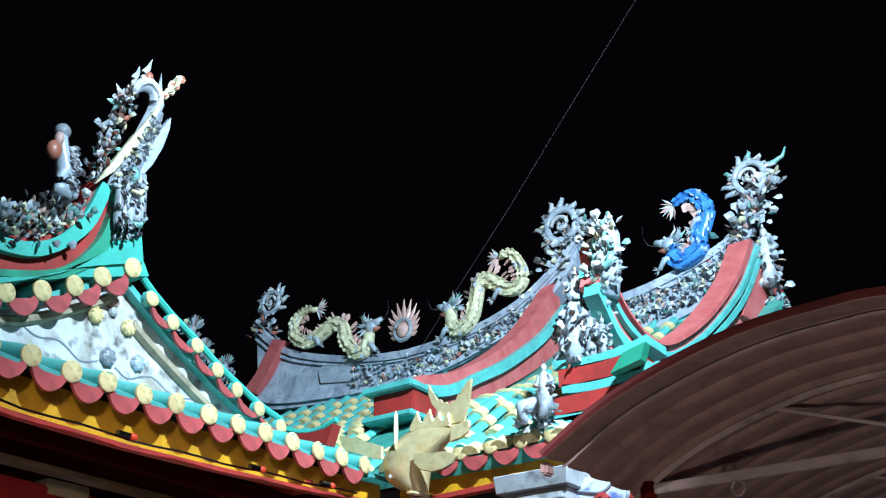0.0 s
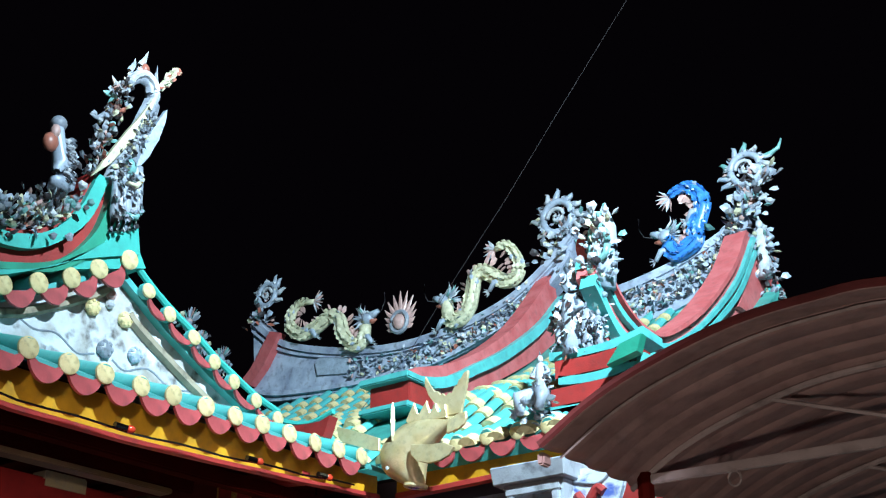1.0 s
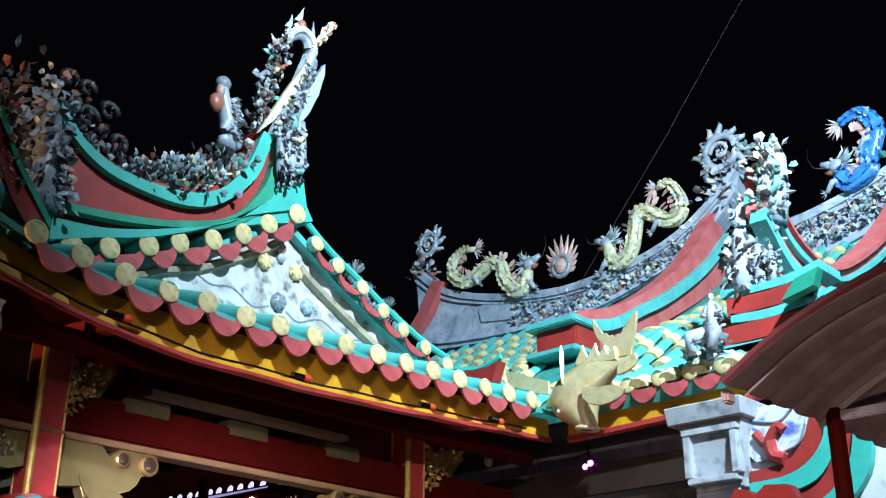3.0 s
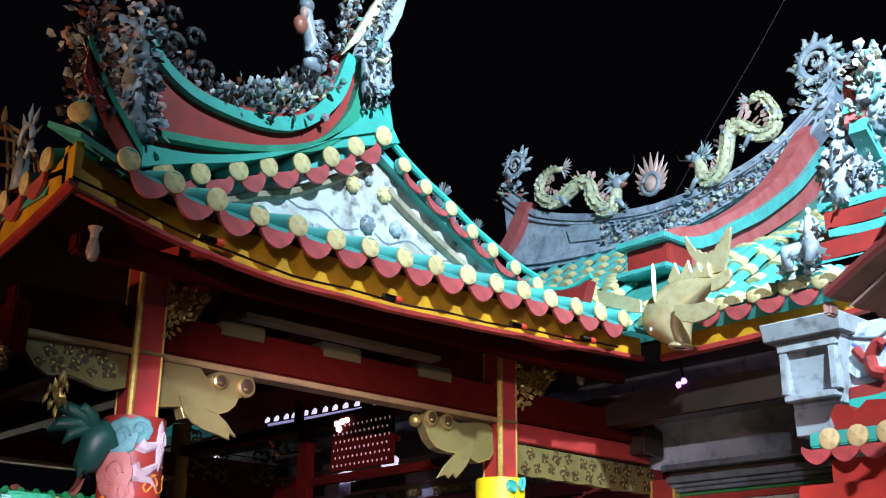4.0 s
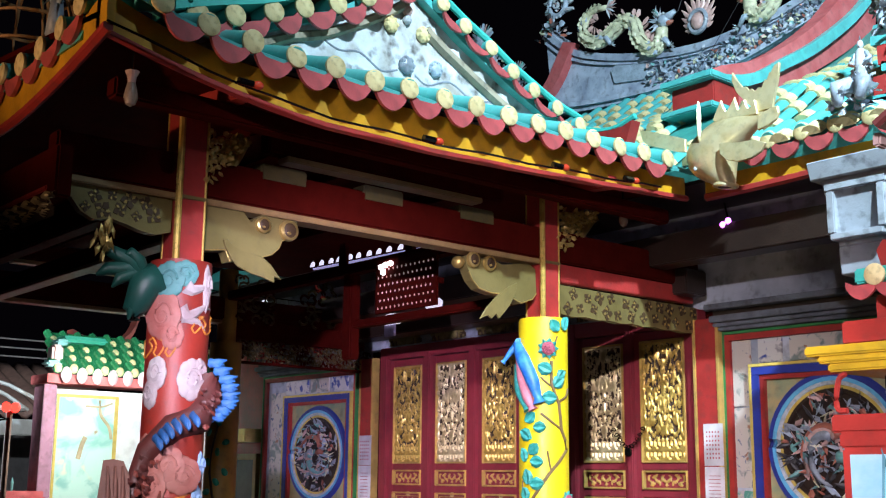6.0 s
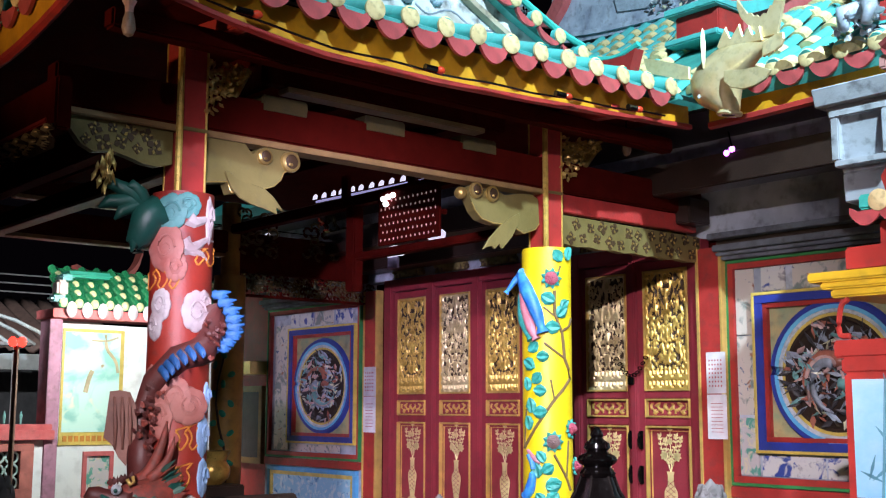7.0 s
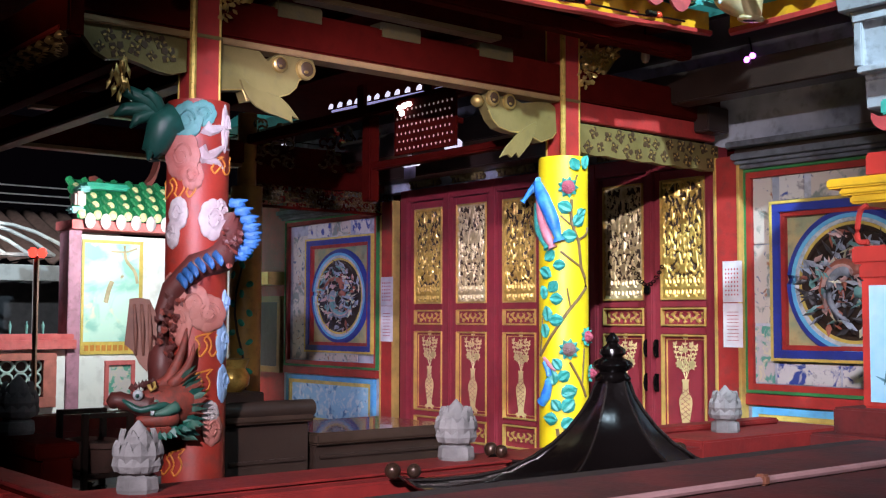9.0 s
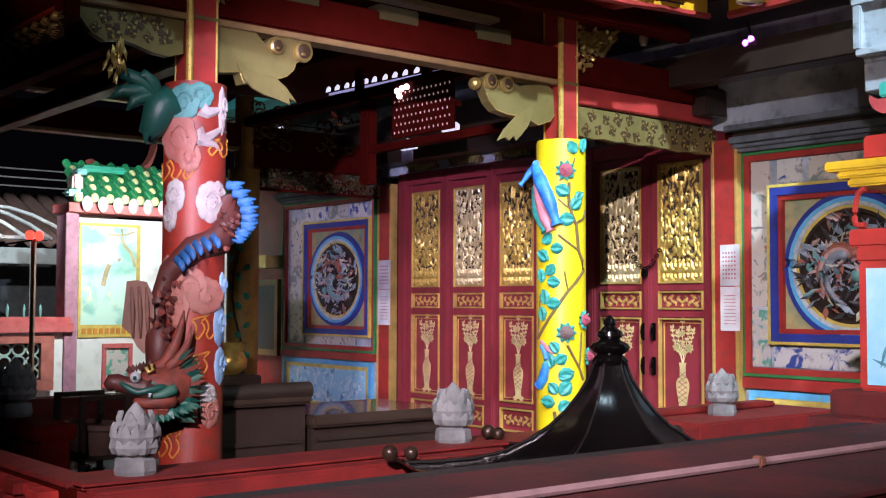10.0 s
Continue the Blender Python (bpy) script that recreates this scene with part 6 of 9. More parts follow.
for px, py, n_, sz in ((312, 315, 3, 0.16), (384, 272, 2, 0.12), (365, 585, 2, 0.17), (350, 650, 2, 0.16), (305, 785, 2, 0.17)):
    for k in range(n_):
        b = bm_new()
        x0, hh = px + (k - n_ / 2 + 0.5) * 20, sz * 260 * (0.7 + 0.3 * ((k * 7) % 3) / 2)
        side = [(x0 - 7 + 4 * math.sin(q * 5), py - q * hh) for q in (0.0, 0.15, 0.3, 0.45, 0.6, 0.8)]
        tip = [(x0 + 14, py - hh)]
        back = [(x0 + 6 + 4 * math.sin(q * 5), py - q * hh) for q in (0.7, 0.5, 0.35, 0.2, 0.05)]
        pts = smooth_line([dp(x, z, 0.002)[0] for x, z in side + tip + back + [(x0 - 1, py + 8), side[0]]], 34)
        tube(b, pts, 0.0055, 5)
        part("flame", b, FLAME_COL, dcol)
for base, tipx, tipy in (((352, 250), 398, 236), ((345, 240), 390, 275), ((355, 200), 398, 205)):
    b = bm_new()
    pts = [dp(base[0] + (tipx - base[0]) * q, base[1] + (tipy - base[1]) * q + 6 * math.sin(q * 6), 0.004)[0] for q in (0, 0.25, 0.5, 0.75, 1)]
    tube(b, pts, [0.045, 0.03, 0.022, 0.014, 0.003], 6, 0.5)
    part("cloud_tail", b, CLOUDS["white"], dcol)

# the coiled dragon: claw, belly scutes and snouted head
DG = {"body": mat("dragon_brown_red", (0.10, 0.022, 0.018), 0.5, dirt=0.3), "fin": mat("dragon_blue_fin", (0.03, 0.13, 0.36), 0.5, dirt=0.15), "claw": mat("dragon_green_claw", (0.012, 0.085, 0.065), 0.45, dirt=0.2), "mane": mat("dragon_green_mane", (0.015, 0.10, 0.07), 0.5, second=(0.10, 0.18, 0.14), dirt=0.2), "face": mat("dragon_salmon_face", (0.24, 0.04, 0.025), 0.6, second=(0.13, 0.03, 0.02), scale=24, dirt=0.5), "gold": GOLD_LINE}
drag = Heap()
DM = list(DG.values()) + [P_WHITE, mat("dragon_faded_hide", (0.26, 0.11, 0.08), 0.6, dirt=0.3)]
wx = lambda px, py, dep=0.0: dp(344, py)[0] - D0 + Vector((0.464, 0.886, 0)) * (px - 344) * 0.00297 + Vector((0.886, -0.464, 0)) * (dep - 0.05)
drag.limb(smooth_line([wx(388, 350, -0.06), wx(400, 390, -0.06), wx(385, 425, 0.0), wx(345, 440, 0.02), wx(310, 480, 0.0), wx(290, 540, -0.05), wx(285, 590, 0.0), wx(290, 640, 0.06)], 7), [0.09, 0.10, 0.08, 0.075, 0.07, 0.06, 0.06, 0.06], 0, 14)
for k in range(15):
    s = k / 14
    a = [(405, 330), (428, 362), (432, 395), (412, 420), (372, 424), (340, 440), (320, 462)]
    i = min(int(s * 6), 5)
    q = s * 6 - i
    px, py = a[i][0] + (a[i + 1][0] - a[i][0]) * q, a[i][1] + (a[i + 1][1] - a[i][1]) * q
    p = wx(px, py, 0.10 if k > 8 else 0.0)
    for q in range(3):
        out = Vector((0.35, 0.9, 0.25 - 0.35 * q)) if k < 9 else Vector((0.9, -0.1 + 0.2 * q, -0.7))
        drag.limb([p - out * 0.02, p + out * 0.03, p + out * (0.075 - 0.012 * q)], [0.022, 0.020, 0.004], 1, 6, 0.5)
cb = wx(285, 195, -0.02)
drag.limb([wx(305, 190, -0.02), wx(285, 200), wx(270, 245, 0.02), wx(272, 262, 0.02)], [0.10, 0.09, 0.06, 0.03], 2, 9)
for tip, r in (((212, 150), 0.034), ((205, 188), 0.034), ((232, 208), 0.030), ((250, 150), 0.03), ((262, 262), 0.034)):
    t = wx(*tip, 0.05)
    drag.limb([cb, cb.lerp(t, 0.4) + Vector((0, 0, 0.06)), cb.lerp(t, 0.8) + Vector((0, 0, 0.04)), t], [r * 1.5, r * 1.3, r, 0.006], 2, 8)
# head
hx = lambda px, py, dep=0.0: wx(332 - (332 - px) * 0.80, py, dep)
drag.limb(smooth_line([hx(330, 660, 0.06), hx(295, 672, 0.13), hx(262, 668, 0.17), hx(240, 668, 0.18)], 8), [0.11, 0.115, 0.115, 0.11, 0.10, 0.09, 0.08, 0.065, 0.05], 4, 14)
drag.limb(smooth_line([hx(262, 672, 0.19), hx(235, 668, 0.20), hx(212, 664, 0.20), hx(192, 662, 0.20), hx(186, 674, 0.20)], 8), [0.075, 0.06, 0.05, 0.042, 0.04, 0.045, 0.045, 0.035, 0.012], 0, 12)
drag.limb(smooth_line([hx(300, 668, 0.22), hx(268, 672, 0.25), hx(240, 676, 0.25), hx(208, 660, 0.24)], 8), [0.018, 0.022, 0.02, 0.018, 0.017, 0.016, 0.016, 0.014, 0.006], 2, 8)
drag.limb(smooth_line([hx(312, 690, 0.20), hx(280, 692, 0.23), hx(255, 694, 0.23), hx(235, 690, 0.22)], 8), [0.045, 0.042, 0.04, 0.035, 0.03, 0.028, 0.024, 0.02, 0.01], 4, 8)
drag.limb(smooth_line([hx(315, 672, 0.23), hx(290, 680, 0.26), hx(262, 684, 0.26)], 6), [0.03, 0.028, 0.025, 0.02, 0.016, 0.012, 0.006], 3, 8)
drag.blob(hx(238, 652, 0.25), (0.026, 0.026, 0.026), 6, 10)
drag.blob(hx(237, 653, 0.272), (0.011, 0.011, 0.011), 2, 8)
drag.limb([hx(258, 636, 0.24), hx(264, 645, 0.25), hx(272, 640, 0.25), hx(268, 632, 0.24)], 0.010, 5, 6)
drag.limb(smooth_line([hx(250, 648, 0.14), hx(285, 640, 0.12), hx(306, 615, 0.10), hx(322, 580, 0.08), hx(330, 545, 0.06)], 8), [0.045, 0.045, 0.04, 0.035, 0.03, 0.025, 0.02, 0.014, 0.005], 4, 8)
drag.limb(smooth_line([hx(300, 640, 0.16), hx(322, 622, 0.15), hx(340, 596, 0.13), hx(346, 570, 0.12)], 8), [0.03, 0.03, 0.027, 0.024, 0.02, 0.017, 0.013, 0.009, 0.004], 4, 8)
for k in range(7):
    drag.shard(hx(226 + k * 7, 648 - k * 1.6, 0.22), (-0.2, 0, 1), 0.045, 0.018, 0)
    drag.shard(hx(240 + k * 9, 700 + 1.5 * math.sin(k), 0.22), (0.1, 0, -1), 0.05, 0.024, 4, 0.6)
for k in range(12):
    drag.shard(hx(246 + k * 8, 706 - 0.25 * (k - 3) ** 2 * 0.5, 0.19), (0.35 + 0.05 * k, 0.5 * k / 12, -0.8 + 0.05 * k), 0.085, 0.030, 3 if k % 3 else 2, 0.45)
for k in range(16):
    q = k / 15
    drag.shard(hx(312 + 14 * math.sin(q * 3), 712 - 80 * q, 0.17), (0.3, 1.0, -0.5 + 1.4 * q), 0.12, 0.034, (3, 2, 4)[k % 3], 0.4)
drag.limb([hx(268, 677, 0.29), hx(267, 684, 0.295)], [0.012, 0.003], 6, 6)
for k in range(70):
    q = random.random()
    a = random.uniform(-1.2, 1.2)
    p = hx(322 - 70 * q, 664 + 22 * math.sin(a), 0.08 + 0.09 * q + 0.10 * math.cos(a))
    drag.shard(p, Vector((0.2, 0.9, 0.25 * math.sin(a))), 0.05, 0.018, random.choice((4, 4, 0, 3, 4)), 0.5, 0.6)
for k in range(90):
    q = k / 89
    px, py = [(398, 372), (388, 422), (345, 440), (310, 480), (290, 540), (285, 600)][min(int(q * 5), 4)]
    nx, ny = [(388, 422), (345, 440), (310, 480), (290, 540), (285, 600)][min(int(q * 5), 4)]
    f = q * 5 - min(int(q * 5), 4)
    drag.shard(wx(px + (nx - px) * f + random.uniform(-16, 16), py + (ny - py) * f + random.uniform(-8, 8), 0.05), (0.3, 0.4, -0.6), 0.045, 0.02, random.choice((0, 0, 4)), 0.5, 0.7)
# a fold of hide falling beside the shaft
ring_a = [wx(a, v, -0.02) for a, v in ((236, 496), (252, 494), (268, 497), (279, 520), (282, 556), (276, 592), (266, 618), (254, 605), (243, 584), (229, 572), (233, 530))]
shift = Vector((0.886, -0.464, 0)) * 0.05
drag.add(ring_a + [p + shift for p in ring_a], [tuple(range(10, -1, -1)), tuple(range(11, 22))] + [(k, (k + 1) % 11, (k + 1) % 11 + 11, k + 11) for k in range(11)], 7)
for a in (244, 256, 268):
    drag.limb([wx(a, 505, 0.03), wx(a + 3, 550, 0.035), wx(a + 4, 592, 0.03)], [0.008, 0.012, 0.006], 7, 6)
me = drag.make("coiled_dragon", DM)
tagged(new("coiled_dragon", me), "painted stucco dragon with blue scutes coiled round the red column", "dragon statue")

# farther posts of the porch, painted with foliage
for i, y in enumerate(POST_Y):
    pc = thing("painted_post", (-9.68, y, FLOOR_Z), "ochre brown post painted with dark leafy branches", "post", "far porch posts")
    b = bm_new()
    lathe(b, [(0.22, 0), (0.22, 0.1), (0.15, 0.14), (0.15, 2.5), (0.09, 2.5), (0.09, 3.2)], sides=28)
    part("shaft", b, mat("ochre_post_paint", (0.40, 0.24, 0.05), 0.5, dirt=0.3), pc, smooth=True)
    for k in range(22):
        z = 0.4 + k * 0.09
        u = 0.6 * math.sin(k * 2.1)
        p, d = on_col((0, 0), 0.152, u, z)
        b = bm_new()
        ellipsoid(b, p, (0.045, 0.02, 0.03), 6, Euler((random.random(), random.random() * 3, 0.78)))
        part("leaf", b, GREEN, pc)
    b = bm_new()
    tube(b, [on_col((0, 0), 0.152, 0.4 * math.sin(k * 0.9), 0.3 + k * 0.2)[0] for k in range(11)], 0.012, 5)
    part("branch", b, DARK_WOOD, pc)


# ---- porch beams and gilded carvings ----
CREAM_EDGE = mat("cream_edge_strip", (0.30, 0.18, 0.07), 0.5, dirt=0.25)


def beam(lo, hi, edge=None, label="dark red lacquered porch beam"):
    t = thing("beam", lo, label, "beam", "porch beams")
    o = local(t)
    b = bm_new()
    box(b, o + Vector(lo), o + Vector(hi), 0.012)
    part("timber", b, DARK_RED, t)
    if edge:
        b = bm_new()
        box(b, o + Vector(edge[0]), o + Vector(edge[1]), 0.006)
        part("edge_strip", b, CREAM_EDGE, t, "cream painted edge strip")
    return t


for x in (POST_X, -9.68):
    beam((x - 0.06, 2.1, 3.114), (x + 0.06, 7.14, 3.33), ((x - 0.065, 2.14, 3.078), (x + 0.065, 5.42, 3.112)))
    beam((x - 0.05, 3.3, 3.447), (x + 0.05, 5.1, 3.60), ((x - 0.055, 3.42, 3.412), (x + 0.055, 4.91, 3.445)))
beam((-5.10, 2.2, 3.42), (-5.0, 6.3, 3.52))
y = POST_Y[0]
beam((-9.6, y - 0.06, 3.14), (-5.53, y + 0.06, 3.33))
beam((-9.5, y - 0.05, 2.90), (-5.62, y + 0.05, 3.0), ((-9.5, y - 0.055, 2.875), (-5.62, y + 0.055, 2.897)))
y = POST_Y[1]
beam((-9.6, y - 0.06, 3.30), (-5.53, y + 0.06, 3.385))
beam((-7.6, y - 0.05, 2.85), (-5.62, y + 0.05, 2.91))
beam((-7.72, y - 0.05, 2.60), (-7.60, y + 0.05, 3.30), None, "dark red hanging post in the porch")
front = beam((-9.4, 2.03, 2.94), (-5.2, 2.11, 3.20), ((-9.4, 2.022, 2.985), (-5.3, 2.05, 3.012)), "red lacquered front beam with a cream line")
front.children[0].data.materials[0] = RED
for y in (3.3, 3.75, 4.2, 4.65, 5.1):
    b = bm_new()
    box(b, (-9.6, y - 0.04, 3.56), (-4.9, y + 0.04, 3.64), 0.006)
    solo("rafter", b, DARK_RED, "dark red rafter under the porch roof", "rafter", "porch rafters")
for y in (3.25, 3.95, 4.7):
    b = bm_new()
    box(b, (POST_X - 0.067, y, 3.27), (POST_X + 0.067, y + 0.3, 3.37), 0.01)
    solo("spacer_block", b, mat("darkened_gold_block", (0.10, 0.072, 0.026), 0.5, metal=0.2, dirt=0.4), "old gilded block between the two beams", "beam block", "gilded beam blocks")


def board(name, outline, x, th, mm, label, holes=(), category="bracket", group=""):
    """A sawn gilded board standing in a plane of constant x, with bosses round its pierced spots."""
    t = thing(name, (x, outline[0][0], outline[0][1]), label, category, group)
    o = local(t)
    b = bm_new()
    plate(b, outline, o + Vector((x - th / 2, 0, 0)), (0, 1, 0), (0, 0, 1), th)
    part("board", b, mm, t)
    for k, (y, z, r) in enumerate(holes):
        big = r > 0.03 and len(holes) < 4
        # dark plates on the face for the shade inside the pierced holes
        b = bm_new()
        face = o + Vector((x + th / 2 - 0.004, y, z))
        if big:
            plate(b, [(r * math.cos(a), r * math.sin(a)) for a in (q * 0.524 for q in range(12))], face, (0, 1, 0), (0, 0, 1), 0.007)
        else:
            for q in range(4):
                a = k * 1.3 + q * 1.571
                plate(b, [(r * 0.2, -r * 0.2), (r * 0.7, -r * 0.5), (r * 1.2, 0.0), (r * 0.8, r * 0.45), (r * 0.2, r * 0.2)], face + Vector((0.0008 * q, 0, 0)), (0, math.cos(a), math.sin(a)), (0, -math.sin(a), math.cos(a)), 0.007)
        part("pierced_spot", b, CARVE_GROUND, t)
        b = bm_new()
        if big:
            tube(b, [o + Vector((x + th / 2 + 0.002, y + math.cos(a) * r * 1.25, z + math.sin(a) * r * 1.25)) for a in (q * 0.524 for q in range(13))], r * 0.28, 7)
            part("eye_ring", b, mm, t, smooth=True)
        else:
            for q in range(3):
                a = k * 1.3 + 0.4 + q * 1.571
                plate(b, [(r * 0.3, -r * 0.1), (r * 0.6, -r * 0.22), (r * 0.95, 0), (r * 0.6, r * 0.2)], face + Vector((0.006, 0, 0)), (0, math.cos(a), math.sin(a)), (0, -math.sin(a), math.cos(a)), 0.006)
            part("gilt_leaf", b, GOLD, t)
    return t


# darker copy of the gilding, the far side's shade put into its colour
SHADED_GILT = mat("shaded_gilding", (0.10, 0.065, 0.02), 0.4, metal=0.4, dirt=0.3)


def curled_bracket(body, claw, eyes, knob, label):
    """Sawn gold board with a clawed leaf laid over it and open eye rings."""
    x = POST_X
    t = thing("curled_bracket", (x, body[0][0], body[0][1]), label, "bracket", "curled gold brackets")
    o = local(t)
    b = bm_new()
    plate(b, body, o + Vector((x - 0.04, 0, 0)), (0, 1, 0), (0, 0, 1), 0.08)
    part("board", b, DULL_GOLD, t)
    b = bm_new()
    plate(b, claw, o + Vector((x + 0.041, 0, 0)), (0, 1, 0), (0, 0, 1), 0.016)
    bmesh.ops.bevel(b, geom=list(b.edges), offset=0.004, segments=1, affect="EDGES")
    part("clawed_leaf", b, DULL_GOLD, t, "clawed gold leaf")
    for y, z, r in eyes:
        b = bm_new()
        lathe(b, [(r * 1.02, 0.0), (r * 1.45, 0.012), (r * 1.36, 0.03), (r * 1.0, 0.036), (r * 0.9, 0.02)], sides=24)
        bmesh.ops.transform(b, matrix=Matrix.Translation(o + Vector((x + 0.028, y, z))) @ Matrix.Rotation(radians(90), 4, "Y"), verts=b.verts)
        ring = part("eye_ring", b, GOLD, t, "bright gilt eye ring", True)
        # dark disc for the shade in the eye hole, gold bead for its glint
        b = bm_new()
        ellipsoid(b, o + Vector((x + 0.058, y, z)), (0.012, r * 1.0, r * 1.0), 14)
        part("eye_socket", b, CARVE_GROUND, ring)
        b = bm_new()
        ellipsoid(b, o + Vector((x + 0.068, y - r * 0.25, z - r * 0.45)), (0.006, r * 0.35, r * 0.22), 8)
        part("eye_glint", b, GOLD, ring)
    for y, z, r in knob:
        b = bm_new()
        ellipsoid(b, o + Vector((x, y, z)), (0.045, r, r), 14)
        part("curl", b, GOLD, t, "gilt curl", True)
    b = bm_new()
    ln = [p for p in body if p[1] < sum(q[1] for q in body) / len(body)]
    tube(b, [o + Vector((x + 0.036, y, z + 0.004)) for y, z in ln], 0.006, 5)
    part("lower_edge", b, GOLD, t)
    return t


curled_bracket([(2.91, 3.078), (3.11, 3.089), (3.162, 3.078), (3.186, 3.052), (3.215, 3.028), (3.249, 3.061), (3.291, 3.086), (3.356, 3.087), (3.392, 3.083), (3.446, 3.097), (3.502, 3.074), (3.513, 3.032), (3.491, 2.987), (3.448, 2.966), (3.411, 2.948), (3.394, 2.905), (3.351, 2.865), (3.287, 2.841), (3.087, 2.795), (3.063, 2.852), (2.913, 2.832)],
               [(3.038, 2.909), (3.065, 2.912), (3.099, 2.875), (3.148, 2.857), (3.217, 2.857), (3.287, 2.841), (3.341, 2.805), (3.41, 2.729), (3.352, 2.754), (3.367, 2.709), (3.289, 2.731), (3.201, 2.748), (3.132, 2.773), (3.087, 2.813), (3.059, 2.86)],
               [(3.285, 3.023, 0.032), (3.451, 3.016, 0.042)], [], "old gold sawn bracket with a clawed leaf and ringed eyes")
curled_bracket([(4.774, 3.001), (4.797, 3.054), (4.845, 3.078), (4.917, 3.044), (4.975, 3.073), (5.029, 3.051), (5.088, 3.033), (5.239, 3.059), (5.342, 3.065), (5.394, 3.041), (5.404, 2.874), (5.367, 2.832), (5.264, 2.796), (5.163, 2.829), (5.063, 2.837), (4.99, 2.836), (4.893, 2.854), (4.836, 2.901), (4.807, 2.951)],
               [(5.213, 2.927), (5.138, 2.892), (5.039, 2.823), (4.941, 2.734), (4.884, 2.656), (4.956, 2.692), (4.985, 2.666), (5.029, 2.713), (5.049, 2.672), (5.098, 2.72), (5.148, 2.769), (5.198, 2.851)],
               [(4.835, 3.033, 0.036), (4.975, 3.026, 0.036)], [(4.745, 3.01, 0.04)], "old gold sawn bracket with a curled tip beside the yellow column")
random.seed(7)
cr = [(5.60, 2.962), (7.12, 2.953), (7.12, 2.76)] + [(7.1 - 1.46 * k / 12, 2.765 - 0.010 * (k % 2)) for k in range(13)]
board("carved_frieze", cr, POST_X + 0.01, 0.06, DULL_GOLD, "pierced gilded frieze board between column and wall", [(5.68 + 1.42 * (k + 0.5) / 22 + random.uniform(-0.02, 0.02), 2.82 + 0.09 * (k % 2) + random.uniform(-0.015, 0.015), random.uniform(0.034, 0.046)) for k in range(22)], "frieze")
board("carved_frieze", [(2.152, 3.092), (2.74, 3.092), (2.74, 2.905), (2.655, 2.88), (2.577, 2.887), (2.498, 2.91), (2.42, 2.927), (2.318, 2.911), (2.251, 2.942), (2.198, 3.005), (2.143, 3.052)], POST_X + 0.01, 0.05, DULL_GOLD, "pierced gilded frieze board on the front side", [(2.25 + 0.41 * (k + 0.5) / 9, 2.97 + 0.07 * (k % 2) + 0.01 * math.sin(k * 5), 0.026 + 0.008 * (k % 3)) for k in range(9)], "frieze")
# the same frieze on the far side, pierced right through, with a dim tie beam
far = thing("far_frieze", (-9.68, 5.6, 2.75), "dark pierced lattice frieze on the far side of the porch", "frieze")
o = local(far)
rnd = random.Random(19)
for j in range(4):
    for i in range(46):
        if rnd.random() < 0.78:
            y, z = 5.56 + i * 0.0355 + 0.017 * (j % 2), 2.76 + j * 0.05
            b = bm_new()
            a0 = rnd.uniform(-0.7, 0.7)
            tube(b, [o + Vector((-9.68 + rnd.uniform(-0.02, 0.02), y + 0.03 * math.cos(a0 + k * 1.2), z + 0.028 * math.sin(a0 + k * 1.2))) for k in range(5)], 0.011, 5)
            part("scroll", b, SHADED_GILT if rnd.random() < 0.6 else DARK_RED, far)
for z0, z1, w in ((2.72, 2.745, 0.03), (2.945, 3.12, 0.05)):
    b = bm_new()
    box(b, o + Vector((-9.68 - w, 5.52, z0)), o + Vector((-9.68 + w, 7.1, z1)), 0.006)
    part("rail", b, DARK_RED, far)
b = bm_new()
box(b, (POST_X - 0.03, 5.57, 2.985), (POST_X + 0.03, 7.1, 3.11), 0.006)
solo("tie_beam", b, RED, "bright red tie beam over the frieze", "beam")
for y0, z0, y1, z1 in ((2.91, 3.16, 3.16, 3.48), (5.585, 3.16, 6.0, 3.50)):
    h = Heap()
    for k in range(190):
        s, q = random.random(), random.random()
        p = Vector((POST_X + random.uniform(0.0, 0.07), y0 + (y1 - y0) * s * 0.95, z0 + (z1 - z0) * (s + (1 - s) * q * 0.95)))
        h.shard(p, (0.6, random.uniform(-1, 1), random.uniform(-1, 1)), 0.055, 0.018, 3, 0.5, 0.6)
    h.limb([(POST_X + 0.02, y0, z0), (POST_X + 0.03, (y0 + y1) / 2 + 0.03, (z0 + z1) / 2 - 0.04), (POST_X + 0.03, y1, z1)], [0.02, 0.024, 0.03], 3, 7)
    tagged(new("gilded_spandrel", h.make("gilded_spandrel", [GOLD] * 9)), "gilded carved leaf spandrel between post and eave", "carving", "gilded spandrels")
for y in POST_Y:
    arm = thing("bracket_arm", (POST_X, y, 3.36), "red painted bracket arms spreading from the post head", "bracket", "post bracket arms")
    for lo, hi, tilt in (((-0.05, 0.02, 0.20), (0.05, 0.62, 0.29), 14), ((-0.05, -0.62, 0.20), (0.05, -0.02, 0.29), -14)):
        b = bm_new()
        box(b, lo, hi, 0.008)
        bmesh.ops.transform(b, matrix=Matrix.Rotation(radians(tilt), 4, "X"), verts=b.verts)
        part("arm", b, RED, arm)
    b = bm_new()
    box(b, (0.0, -0.045, 0.19), (0.62, 0.045, 0.28), 0.008)
    bmesh.ops.transform(b, matrix=Matrix.Rotation(radians(4), 4, "Y"), verts=b.verts)
    part("arm", b, RED, arm)
    b = bm_new()
    box(b, (-0.06, -0.06, 0.0), (0.06, 0.06, 0.30), 0.008)
    part("post_block", b, RED, arm)
fringe = thing("gilded_fringe", (-7.4, 2.03, 2.9), "gilded carved fringe hanging under the front beam", "carving")
